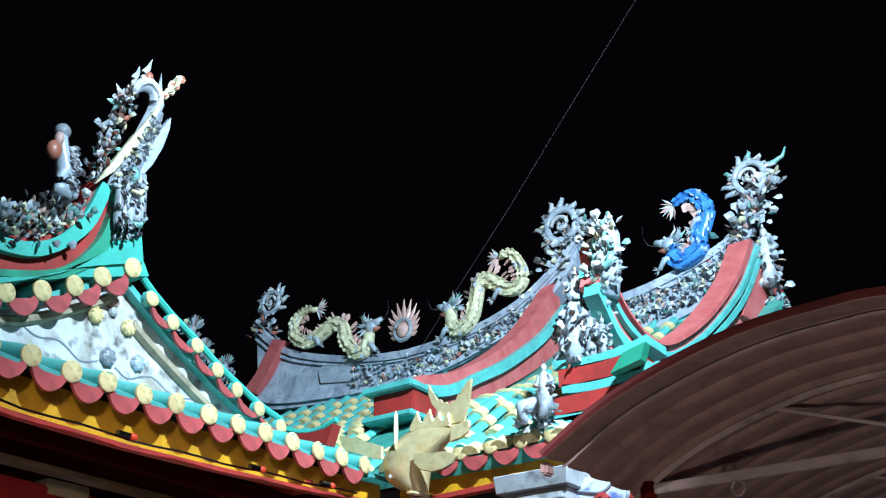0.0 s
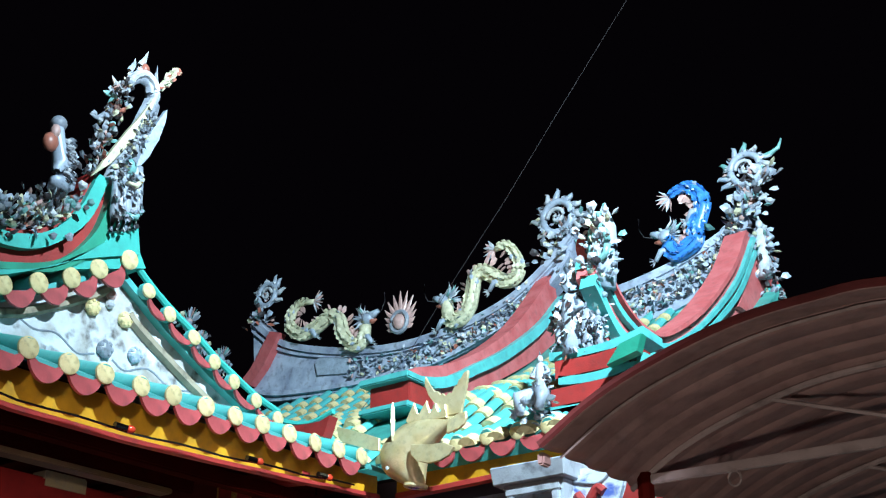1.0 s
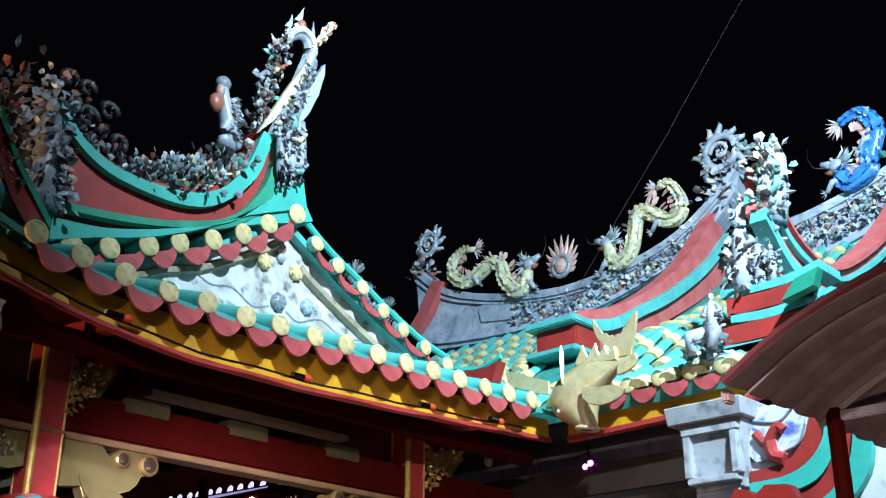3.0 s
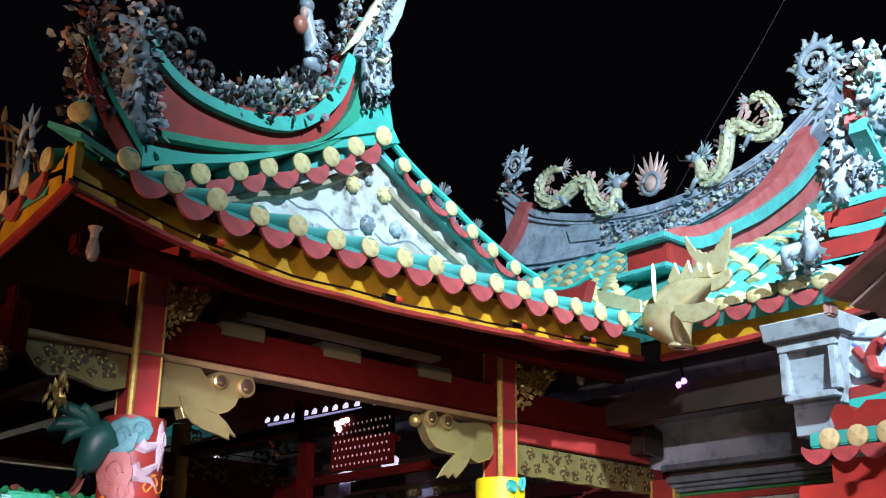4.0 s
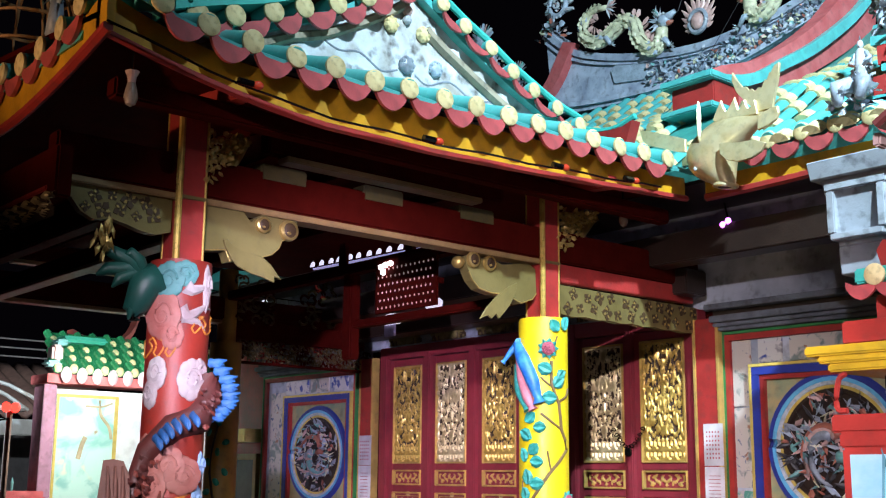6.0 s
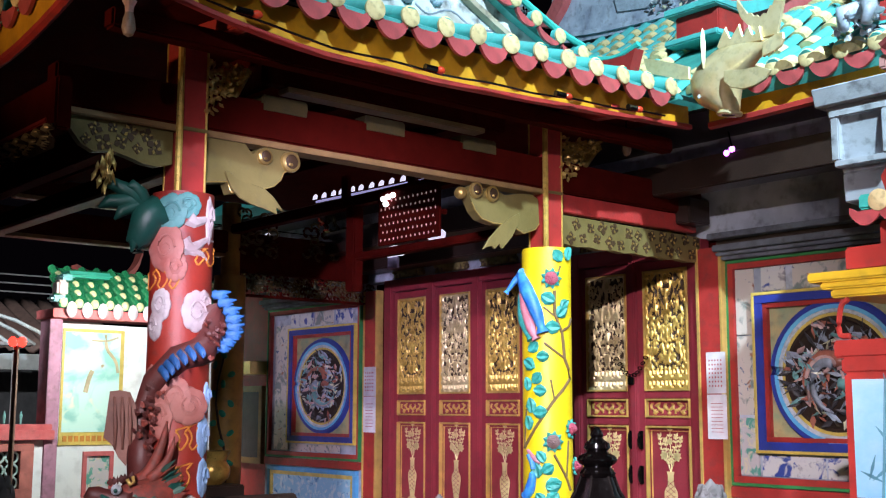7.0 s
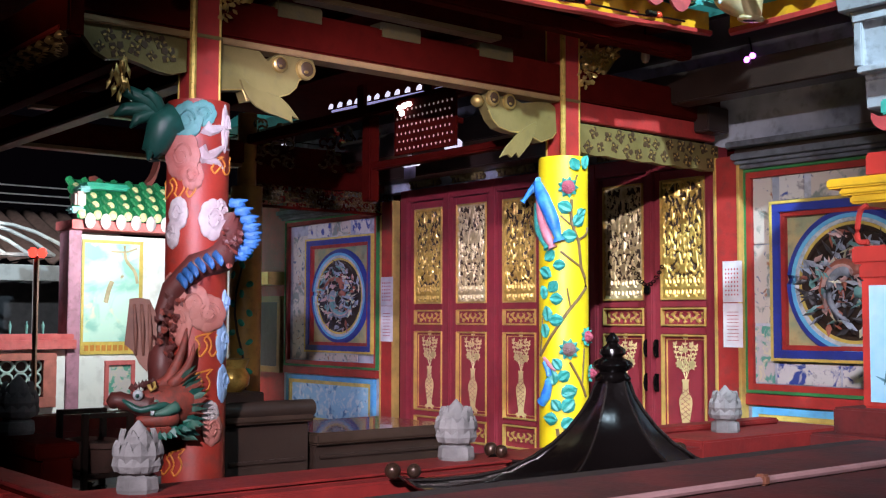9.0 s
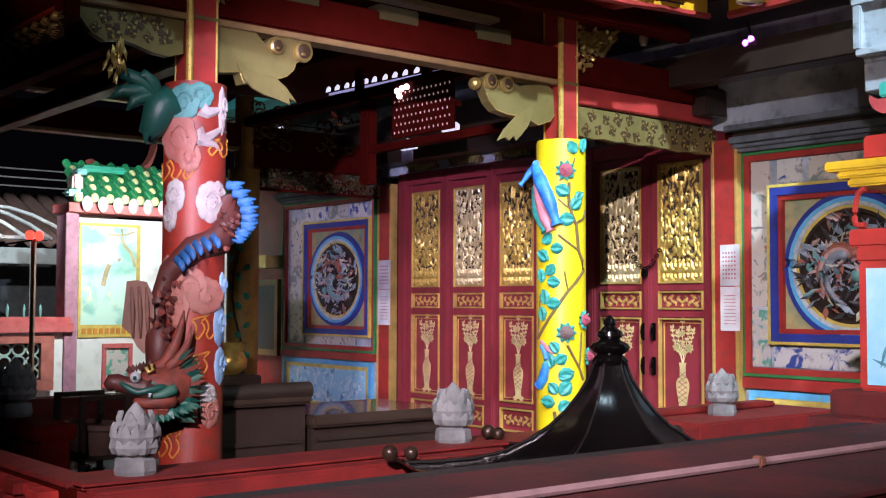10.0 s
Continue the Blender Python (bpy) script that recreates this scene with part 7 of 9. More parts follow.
FR = relief_mesh("fringe_panel", 1.2, 0.12, 90, 14, lambda u, v: max(0, min(1, 0.5 + math.sin(u * 60 + 3 * math.sin(v * 9)) * 0.6 + 0.4 * noise.noise((u * 30, v * 6, 2)))) if v > 0.25 + 0.2 * math.sin(u * 40) else 0, CARVE_GROUND, GOLD_PALE, 0.03)
for k in range(3):
    share("fringe_panel", FR, fringe, Matrix.Translation(local(fringe) + Vector((-5.78 - 1.2 * k, 2.026, 2.842))))
h = Heap()
for k in range(40):
    h.shard((-5.45 + random.gauss(0, 0.025), 2.395 + random.gauss(0, 0.02), 2.86 + random.gauss(0, 0.045)), (random.uniform(-0.5, 0.5), random.uniform(-0.6, 0.6), -1.6), 0.07, 0.014, 3)
me = h.make("gilded_pendant", [GOLD] * 9)
tagged(new("gilded_pendant", me), "gilded carved tassel pendant under the frieze", "carving", kind="stuff")
# white paper pieces and a tube light glimpsed between the beams; the papers glow to look lit
# glow gives papers, tabs and fan rims their lit look
PALE_GLOW = glow("pale_lit_glow", (0.78, 0.72, 0.95), 1.1)
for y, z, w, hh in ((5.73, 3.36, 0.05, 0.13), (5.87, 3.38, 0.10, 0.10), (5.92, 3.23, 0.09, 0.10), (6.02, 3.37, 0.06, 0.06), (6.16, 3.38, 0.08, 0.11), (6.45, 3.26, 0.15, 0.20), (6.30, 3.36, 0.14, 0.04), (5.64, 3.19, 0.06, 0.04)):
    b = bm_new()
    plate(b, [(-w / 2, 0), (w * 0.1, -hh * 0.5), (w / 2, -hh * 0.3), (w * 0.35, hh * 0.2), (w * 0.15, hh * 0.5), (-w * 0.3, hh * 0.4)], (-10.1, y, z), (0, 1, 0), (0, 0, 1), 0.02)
    solo("hanging_paper", b, PALE_GLOW, "small white paper hanging in the far gallery, glowing to look lit", "paper", "hanging papers")
b = bm_new()
tube(b, [(-10.09, 5.2, 3.46), (-10.09, 7.17, 3.46)], 0.006, 5)
for y, z in ((5.73, 3.36), (5.87, 3.38), (5.92, 3.23), (6.02, 3.37), (6.16, 3.38), (6.45, 3.26), (6.30, 3.36), (5.64, 3.19)):
    tube(b, [(-10.09, y, 3.46), (-10.09, y, z)], 0.003, 4)
solo("paper_line", b, BLACK, "thin dark line and threads carrying the papers", "cable")
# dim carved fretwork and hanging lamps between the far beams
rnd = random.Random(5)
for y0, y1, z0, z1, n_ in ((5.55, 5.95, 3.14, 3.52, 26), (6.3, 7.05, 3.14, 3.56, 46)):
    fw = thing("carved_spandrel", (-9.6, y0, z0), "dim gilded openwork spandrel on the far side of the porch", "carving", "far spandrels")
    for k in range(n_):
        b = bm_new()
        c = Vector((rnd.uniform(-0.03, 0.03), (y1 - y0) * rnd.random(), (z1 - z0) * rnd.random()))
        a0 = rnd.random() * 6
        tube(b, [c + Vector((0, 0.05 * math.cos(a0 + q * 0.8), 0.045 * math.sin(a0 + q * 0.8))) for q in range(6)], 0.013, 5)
        part("scroll", b, SHADED_GILT if k % 3 else DARK_RED, fw)
# tube light added behind the cross beam for the lavender-lit slats, with a row of pale glowing tabs
tl = thing("tube_light", (-7.4, 5.62, 3.40), "long lavender tube light lying behind the cross beam", "lamp")
b = bm_new()
tube(b, [(-1.0, 0, 0.06), (1.0, 0, 0.02)], 0.011, 8)
part("tube", b, glow("lavender_tube", (0.50, 0.45, 0.85), 0.5), tl, smooth=True)
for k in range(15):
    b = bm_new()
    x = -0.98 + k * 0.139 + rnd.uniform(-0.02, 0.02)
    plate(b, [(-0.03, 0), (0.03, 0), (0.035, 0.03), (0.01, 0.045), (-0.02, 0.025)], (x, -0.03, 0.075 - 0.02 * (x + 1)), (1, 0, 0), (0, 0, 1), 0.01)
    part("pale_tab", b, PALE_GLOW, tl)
for x in (-0.45, 0.45):
    b = bm_new()
    box(b, (x - 0.05, -0.09, -0.10), (x + 0.05, -0.05, 0.20), 0.006)
    part("strap", b, DARK_RED, tl)
# pale fan-shaped tops glimpsed under the screen, their rims glowing to look lit
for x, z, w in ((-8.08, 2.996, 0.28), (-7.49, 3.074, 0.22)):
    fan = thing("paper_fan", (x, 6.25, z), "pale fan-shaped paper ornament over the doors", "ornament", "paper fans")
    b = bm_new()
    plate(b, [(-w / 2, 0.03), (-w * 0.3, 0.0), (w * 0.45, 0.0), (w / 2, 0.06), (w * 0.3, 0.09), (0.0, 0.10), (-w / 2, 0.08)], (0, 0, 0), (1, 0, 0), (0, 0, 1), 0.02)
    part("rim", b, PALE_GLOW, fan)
    b = bm_new()
    box(b, (-w * 0.42, 0.004, -0.10 if w > 0.25 else -0.01), (w * 0.1, 0.03, 0.0), 0.004)
    part("body", b, mat("lavender_paper", (0.45, 0.40, 0.62), 0.7), fan)
    b = bm_new()
    tube(b, [(0, 0.01, 0.09), (0, 0.01, 3.67 - z)], 0.004, 4)
    part("cord", b, BLACK, fan)
# bulbs, red grille and its bright lamps
grille = thing("red_grille", (-6.80, 5.38, 3.11), "red perforated lattice screen hanging in the porch", "grille")
b = bm_new()
box(b, (-0.37, 0.0, -0.20), (0.37, 0.02, 0.22))
part("screen", b, DARK_RED, grille)
for x in (-0.3, 0.3):
    b = bm_new()
    box(b, (x - 0.01, 0.015, -0.02), (x + 0.01, 0.125, 0.02))
    part("hanger", b, DARK_RED, grille)
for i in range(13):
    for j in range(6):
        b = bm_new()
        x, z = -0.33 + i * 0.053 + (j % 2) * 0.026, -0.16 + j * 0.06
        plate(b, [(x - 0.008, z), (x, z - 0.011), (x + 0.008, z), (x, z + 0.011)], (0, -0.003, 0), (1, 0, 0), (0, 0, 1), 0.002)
        # glowing plates for the light coming through the screen
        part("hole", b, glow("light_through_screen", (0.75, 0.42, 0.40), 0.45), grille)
for x, z in ((-7.08, 3.27), (-7.02, 3.28), (-6.96, 3.285), (-7.05, 3.225)):
    b = bm_new()
    ellipsoid(b, (x, 5.36, z), (0.022, 0.022, 0.022), 10)
    solo("lamp_bulb", b, glow("white_bulb", (0.85, 0.9, 1.0), 6), "small bright white bulb by the red screen", "bulb", "porch bulbs", smooth=True)


def pendant(p, name="pendant_bulb", label="unlit frosted bulb hanging under the eave"):
    t = thing(name, p, label, "bulb", "eave bulbs")
    b = bm_new()
    lathe(b, [(0.0, -0.145), (0.022, -0.132), (0.033, -0.10), (0.027, -0.06), (0.018, -0.03)], sides=14)
    part("globe", b, mat("frosted_glass", (0.36, 0.26, 0.20), 0.3, dirt=0.1), t, smooth=True)
    b = bm_new()
    lathe(b, [(0.018, -0.03), (0.021, 0.0), (0.034, 0.025)], sides=12)
    part("socket", b, P_PINK, t)
    b = bm_new()
    tube(b, [(0, 0, 0.02), (0, 0, 0.14)], 0.006, 5)
    part("cord", b, BLACK, t)


pendant((-4.82, 2.2, 3.46))
pendant((-5.25, 6.1, 3.55))
purple = thing("purple_lamp", (-4.72, 6.55, 3.42), "small purple party lamp hanging under the eave", "lamp")
for dx in (-0.02, 0.025):
    b = bm_new()
    ellipsoid(b, (dx, 0, 0.01 * (1 if dx > 0 else -1)), (0.022, 0.022, 0.022), 10)
    part("lens", b, glow("purple_glow", (0.65, 0.15, 0.95), 7), purple, smooth=True)
b = bm_new()
tube(b, [(0, 0, 0.14), (0.03, 0, 0), (0.05, 0.02, -0.1)], 0.006, 5)
part("wire", b, BLACK, purple)
# red lights strung along the fascia
for y in (2.75, 3.9, 4.9, 5.55):
    t = thing("string_light", (EAVE_X - 0.03, y, fascia_z(y) + 0.015), "small red bulb in a black holder on the fascia", "string light", "string lights")
    b = bm_new()
    ellipsoid(b, (0.02, 0.05, 0.0), (0.022, 0.03, 0.022), 10)
    part("bulb", b, mat("red_bulb", (0.6, 0.05, 0.02), 0.2, dirt=0), t, smooth=True)
    b = bm_new()
    tube(b, [(0.02, -0.06, 0.0), (0.02, 0.02, 0.0)], 0.018, 7)
    part("holder", b, BLACK, t)
b = bm_new()
tube(b, [(EAVE_X - 0.045, y, fascia_z(y) + 0.01 + 0.006 * math.sin(y * 9)) for y in ys[:23]], 0.007, 5)
solo("light_cable", b, BLACK, "black cable of the string lights along the eave", "cable")

# ---- gold fish spout in the roof valley ----
fish = thing("gold_fish_spout", (-4.42, 6.12, 3.6), "gilded fish-shaped rain spout diving head first in the roof valley", "roof spout")
F0 = local(fish)
FISH_GOLD = mat("bright_fish_gold", (0.82, 0.70, 0.42), 0.36, metal=0.45, second=(0.72, 0.58, 0.3), dirt=0.2, scale=10)
b = bm_new()
levels = [((-4.40, 3.535), (-4.30, 3.52), 0.045), ((-4.425, 3.545), (-4.285, 3.525), 0.06), ((-4.545, 3.60), (-4.285, 3.575), 0.095), ((-4.617, 3.664), (-4.283, 3.636), 0.125), ((-4.652, 3.79), (-4.265, 3.74), 0.145), ((-4.571, 3.885), (-4.17, 3.82), 0.125), ((-4.477, 3.948), (-4.06, 3.885), 0.09), ((-4.40, 3.985), (-3.95, 3.945), 0.035), ((-4.38, 3.992), (-3.96, 3.952), 0.008)]
rings = []
for (xa, za), (xb, zb), dep in levels:
    cx, cz, hx_, hz = (xa + xb) / 2, (za + zb) / 2, (xb - xa) / 2, (zb - za) / 2
    rings.append([F0 + Vector((cx + hx_ * math.cos(a), 6.06 - dep * math.sin(a), cz + hz * math.cos(a))) for a in (j * math.pi / 12 for j in range(24))])
ring_mesh(b, rings)
body = part("body", b, FISH_GOLD, fish, smooth=True)
body.modifiers.new("round", "SUBSURF").render_levels = 1
b = bm_new()
tube(b, [F0 + Vector((-4.355 + 0.072 * math.cos(a), 6.06 - 0.062 * math.sin(a), 3.53 - 0.012 * math.cos(a))) for a in (j * math.pi / 8 for j in range(17))], 0.016, 7)
part("lip", b, FISH_GOLD, fish, smooth=True)
b = bm_new()
ellipsoid(b, F0 + Vector((-4.35, 6.05, 3.522)), (0.05, 0.045, 0.010), 10)
part("mouth", b, CARVE_GROUND, fish)
for nm, ol, fy in (("tail_fin", [(-4.10, 3.95), (-3.96, 3.95), (-3.945, 4.03), (-3.915, 4.14), (-3.897, 4.235), (-3.935, 4.225), (-3.965, 4.17), (-3.975, 4.19), (-3.99, 4.135), (-4.01, 4.15), (-4.03, 4.095), (-4.06, 4.11), (-4.085, 4.08), (-4.105, 4.115), (-4.13, 4.10), (-4.15, 4.14), (-4.175, 4.13), (-4.215, 4.195), (-4.25, 4.263), (-4.255, 4.20), (-4.225, 4.12), (-4.165, 4.05), (-4.115, 4.0)], 6.05), ("left_fin", [(-4.60, 3.88), (-4.72, 3.93), (-4.86, 3.985), (-4.98, 4.03), (-4.965, 3.96), (-4.93, 3.905), (-4.80, 3.86), (-4.68, 3.81), (-4.60, 3.79)], 6.0), ("right_fin", [(-4.29, 3.77), (-4.15, 3.745), (-4.03, 3.74), (-3.95, 3.70), (-3.99, 3.65), (-4.06, 3.625), (-4.15, 3.62), (-4.24, 3.65), (-4.29, 3.70)], 5.94), ("rear_fin", [(-4.05, 3.91), (-3.97, 3.94), (-3.905, 3.945), (-3.90, 3.90), (-3.925, 3.86), (-3.98, 3.835), (-4.06, 3.82)], 6.02), ("crown_fin", [(-4.40, 3.97), (-4.375, 4.0), (-4.33, 4.09), (-4.31, 4.0), (-4.285, 3.995), (-4.225, 4.085), (-4.215, 3.99), (-4.19, 3.985), (-4.15, 4.05), (-4.14, 3.98), (-4.11, 3.975), (-4.075, 4.03), (-4.07, 3.97), (-4.06, 3.93), (-4.38, 3.95)], 6.03)):
    b = bm_new()
    plate(b, ol, F0 + Vector((0, fy, 0)), (1, 0, 0), (0, 0, 1), 0.024)
    bmesh.ops.bevel(b, geom=list(b.edges), offset=0.004, segments=1, affect="EDGES")
    part(nm, b, FISH_GOLD, fish)
b = bm_new()
ring_mesh(b, [[F0 + Vector((-4.45 + w * c, 5.93 - w * s_, z)) for c, s_ in ((1, 0), (0, 1), (-1, 0), (0, -1))] for z, w in ((3.82, 0.004), (3.86, 0.015), (3.95, 0.019), (4.04, 0.016), (4.09, 0.003))])
part("dorsal_spike", b, FISH_GOLD, fish)
b = bm_new()
ellipsoid(b, F0 + Vector((-4.505, 5.945, 3.65)), (0.012, 0.010, 0.015), 8)
part("eye", b, P_WHITE, fish)
random.seed(31)

# ---- awning ----
awn = thing("awning", (-1.2, 4.2, 2.7), "dark corrugated barrel awning on steel ribs and posts", "awning")
A0 = local(awn)
ARC = smooth_line([(-1.655, 0, 2.655), (-1.476, 0, 2.761), (-1.282, 0, 2.838), (-1.007, 0, 2.908), (-0.758, 0, 2.928), (-0.55, 0, 2.92), (-0.1, 0, 2.82), (0.25, 0, 2.66)], 30)
AWN_SHEET = mat("brown_corrugated_sheet", (0.42, 0.30, 0.28), 0.55, second=(0.33, 0.23, 0.22), dirt=0.3)
STEEL = mat("painted_steel", (0.55, 0.49, 0.48), 0.5, metal=0.2, dirt=0.4)
b = bm_new()
rings = []
for j in range(161):
    y = 3.0 + j * 3.0 / 160
    w = 0.016 * (y / 0.15 % 1.0) ** 2
    rings.append([A0 + Vector((p.x, y, p.z + w)) for p in ARC])
ring_mesh(b, rings, closed=False, cap=False)
sheet = part("sheet", b, AWN_SHEET, awn, smooth=True)
sheet.modifiers.new("thickness", "SOLIDIFY").thickness = 0.004
for y, r in ((3.12, 0.005), (3.62, 0.011), (4.7, 0.012), (5.8, 0.012)):
    b = bm_new()
    tube(b, [A0 + Vector((p.x, y, p.z - r - 0.003)) for p in ARC], r, 6)
    part("rib", b, STEEL, awn)
    if y < 3.5:
        continue
    b = bm_new()
    box(b, A0 + Vector((-1.62, y - 0.012, 2.648)), A0 + Vector((0.2, y + 0.012, 2.682)), 0.004)
    part("tie_bar", b, STEEL, awn)
    b = bm_new()
    tube(b, [A0 + Vector((-1.60, y, 0.0)), A0 + Vector((-1.60, y, 2.69))], 0.03, 8)
    part("post", b, DARK_RED, awn)
    b = bm_new()
    tube(b, [A0 + Vector((-1.12, y, 2.865)), A0 + Vector((-0.55, y, 2.67))], 0.008, 5)
    part("strut", b, STEEL, awn)
b = bm_new()
tube(b, [A0 + Vector((p.x, 2.99, p.z + 0.005)) for p in ARC], 0.014, 6)
part("edge_trim", b, mat("red_edge_trim", (0.20, 0.05, 0.05), 0.5), awn)
b = bm_new()
box(b, A0 + Vector((-1.69, 3.03, 2.61)), A0 + Vector((-1.665, 3.08, 2.65)), 0.006)
part("corner_bracket", b, AWN_SHEET, awn)
b = bm_new()
tube(b, [A0 + Vector((-1.28 + 0.022 * math.cos(a), 3.62, 2.625 + 0.025 * math.sin(a))) for a in (j * 0.5 for j in range(14))], 0.005, 5)
part("hook", b, STEEL, awn)

# ---- plaster corbel and wing wall on the hall's corner ----
corb = thing("plaster_corbel", (-3.4, 6.0, 2.83), "grey-white plaster corbel with a recessed panel under the eave", "corbel")
C0 = local(corb)
CORB = mat("streaked_corbel_plaster", (0.46, 0.49, 0.54), 0.85, second=(0.34, 0.35, 0.38), dirt=0.7, dirt_colour=(0.06, 0.06, 0.06), scale=4)
for nm, z0, z1, xa, xb, xc, xd, ya, yb in (("foot", 2.83, 2.99, -3.535, -3.26, -3.53, -3.24, 5.98, 5.96), ("body", 2.99, 3.38, -3.525, -3.22, -3.585, -3.16, 5.96, 5.90), ("cap", 3.38, 3.49, -3.63, -3.13, -3.64, -3.12, 5.86, 5.84)):
    b = bm_new()
    ring_mesh(b, [[C0 + Vector((xa, ya, z0)), C0 + Vector((xb, ya, z0)), C0 + Vector((xb, 7.17, z0)), C0 + Vector((xa, 7.17, z0))], [C0 + Vector((xc, yb, z1)), C0 + Vector((xd, yb, z1)), C0 + Vector((xd, 7.17, z1)), C0 + Vector((xc, 7.17, z1))]])
    bmesh.ops.bevel(b, geom=list(b.edges), offset=0.008, segments=1, affect="EDGES")
    part(nm, b, CORB, corb)
for lo, hi in (((-3.56, 3.31), (-3.18, 3.36)), ((-3.535, 3.02), (-3.21, 3.06)), ((-3.55, 3.06), (-3.50, 3.31)), ((-3.24, 3.06), (-3.19, 3.31))):
    b = bm_new()
    box(b, C0 + Vector((lo[0], 5.885, lo[1])), C0 + Vector((hi[0], 5.96, hi[1])), 0.006)
    part("panel_frame", b, CORB, corb)
b = bm_new()
box(b, (-3.2, 6.05, 0.4), (-1.75, 6.25, 3.45))
solo("wall_wing", b, WHITE, "white painted wing wall beside the hall", "wall", kind="structure")
scr = thing("painted_scroll", (-2.8, 6.04, 3.1), "red, turquoise and blue-white scroll relief on the wing wall", "relief")
S0 = local(scr)


def curved_band(inner, outer, y, thick, mm, label=""):
    i_, o_ = smooth_line([(x, 0, z) for x, z in inner], 16), smooth_line([(x, 0, z) for x, z in outer], 16)
    b = bm_new()
    ribbon(b, [S0 + Vector((p.x, y, p.z)) for p in i_], [S0 + Vector((p.x, y, p.z)) for p in o_], (0, 1, 0), thick)
    part("band", b, mm, scr, label)


L_A = [(-2.79, 3.37), (-2.84, 3.24), (-2.93, 3.13), (-3.05, 3.09), (-3.20, 3.08)]
L_B = [(-2.70, 3.33), (-2.74, 3.18), (-2.85, 3.07), (-3.00, 3.02), (-3.20, 3.01)]
L_C = [(-2.62, 3.28), (-2.67, 3.12), (-2.79, 2.98), (-2.98, 2.93), (-3.20, 2.92)]
L_D = [(-2.54, 3.24), (-2.60, 3.03), (-2.75, 2.88), (-2.96, 2.82), (-3.20, 2.81)]
L_E = [(-2.44, 3.22), (-2.50, 2.97), (-2.70, 2.78), (-2.94, 2.70), (-3.20, 2.69)]
curved_band(L_A, L_B, 6.02, 0.03, RED)
curved_band(L_B, L_C, 6.0, 0.05, TEAL)
curved_band(L_C, L_D, 6.02, 0.03, RED)
curved_band(L_D, L_E, 5.99, 0.06, TEAL)
b = bm_new()
plate(b, [(-3.23, 3.42), (-3.08, 3.40), (-2.96, 3.44), (-2.82, 3.37), (-2.86, 3.22), (-2.98, 3.13), (-3.15, 3.13), (-3.23, 3.2)], S0 + Vector((0, 6.045, 0)), (1, 0, 0), (0, 0, 1), 0.02)
part("painted_field", b, mural("blue_white_scroll", (0.66, 0.70, 0.76), [((0.10, 0.16, 0.50), 0.54, 0.64), ((0.36, 0.40, 0.46), 0.56, 0.66)], 6), scr, "white field with blue brushwork")
for pts, r, mm in (([(-3.14, 3.29), (-3.08, 3.22), (-3.04, 3.27), (-3.0, 3.31), (-2.96, 3.28)], 0.03, RED), ([(-3.06, 3.23), (-3.04, 3.15), (-2.97, 3.12)], 0.04, RED), ([(-3.2, 3.38), (-3.0, 3.34), (-2.9, 3.40)], 0.008, P_GREY), ([(-2.98, 3.16), (-2.88, 3.20), (-2.83, 3.30)], 0.007, P_GREY)):
    b = bm_new()
    tube(b, [S0 + Vector((p.x, 6.02, p.z)) for p in smooth_line([(x, 0, z) for x, z in pts], 16)], r, 8)
    part("crest", b, mm, scr, smooth=True)

# ---- small red shrine beside the hall ----
shr = thing("small_shrine", (-2.2, 4.55, 0.0), "small red shrine with yellow roof tiers and a blue bamboo panel", "shrine")
H0 = local(shr)
SHR_YEL = mat("shrine_yellow_paint", (0.72, 0.46, 0.02), 0.5, dirt=0.2)
# shaded copy of the shrine red, the pedestal's shadow put into the colour
SHR_SHADED = mat("shrine_base_shaded_red", (0.13, 0.010, 0.009), 0.7, second=(0.07, 0.006, 0.006), dirt=0.4, dirt_colour=(0.015, 0.006, 0.005))
SHR_RED = mat("shrine_red_paint", (0.48, 0.04, 0.03), 0.5, dirt=0.2)
for nm, lo, hi, mm in (("pedestal", (-2.68, 4.05, 0.0), (-1.6, 5.0, 1.20), SHR_SHADED), ("plinth", (-2.62, 4.12, 1.20), (-1.7, 4.95, 1.30), SHR_SHADED), ("frame", (-2.53, 4.19, 1.30), (-1.8, 4.9, 1.80), SHR_RED), ("ledge", (-2.57, 4.19, 1.86), (-1.7, 4.95, 1.93), SHR_RED), ("cove", (-2.54, 4.19, 1.80), (-1.75, 4.92, 1.86), SHR_RED), ("niche_back", (-2.45, 4.4, 1.93), (-1.85, 4.9, 2.10), BLACK), ("lower_tier", (-2.58, 4.2, 2.10), (-1.7, 4.95, 2.135), SHR_YEL), ("middle_tier", (-2.62, 4.19, 2.135), (-1.68, 4.95, 2.165), SHR_YEL), ("upper_tier", (-2.67, 4.18, 2.165), (-1.66, 4.95, 2.205), SHR_YEL), ("drum", (-2.52, 4.22, 2.205), (-1.8, 4.9, 2.30), SHR_RED), ("neck", (-2.40, 4.28, 2.30), (-1.9, 4.8, 2.40), SHR_RED), ("cornice", (-2.44, 4.2, 2.44), (-1.9, 4.85, 2.50), TEAL)):
    b = bm_new()
    box(b, H0 + Vector(lo), H0 + Vector(hi), 0.008)
    part(nm, b, mm, shr)
b = bm_new()
box(b, H0 + Vector((-2.49, 4.18, 1.325)), H0 + Vector((-1.84, 4.187, 1.775)))
part("bamboo_panel", b, mat("bright_sky_panel", (0.22, 0.55, 0.78), 0.5, second=(0.45, 0.68, 0.80), scale=4, dirt=0.1), shr, "blue panel painted with bamboo")
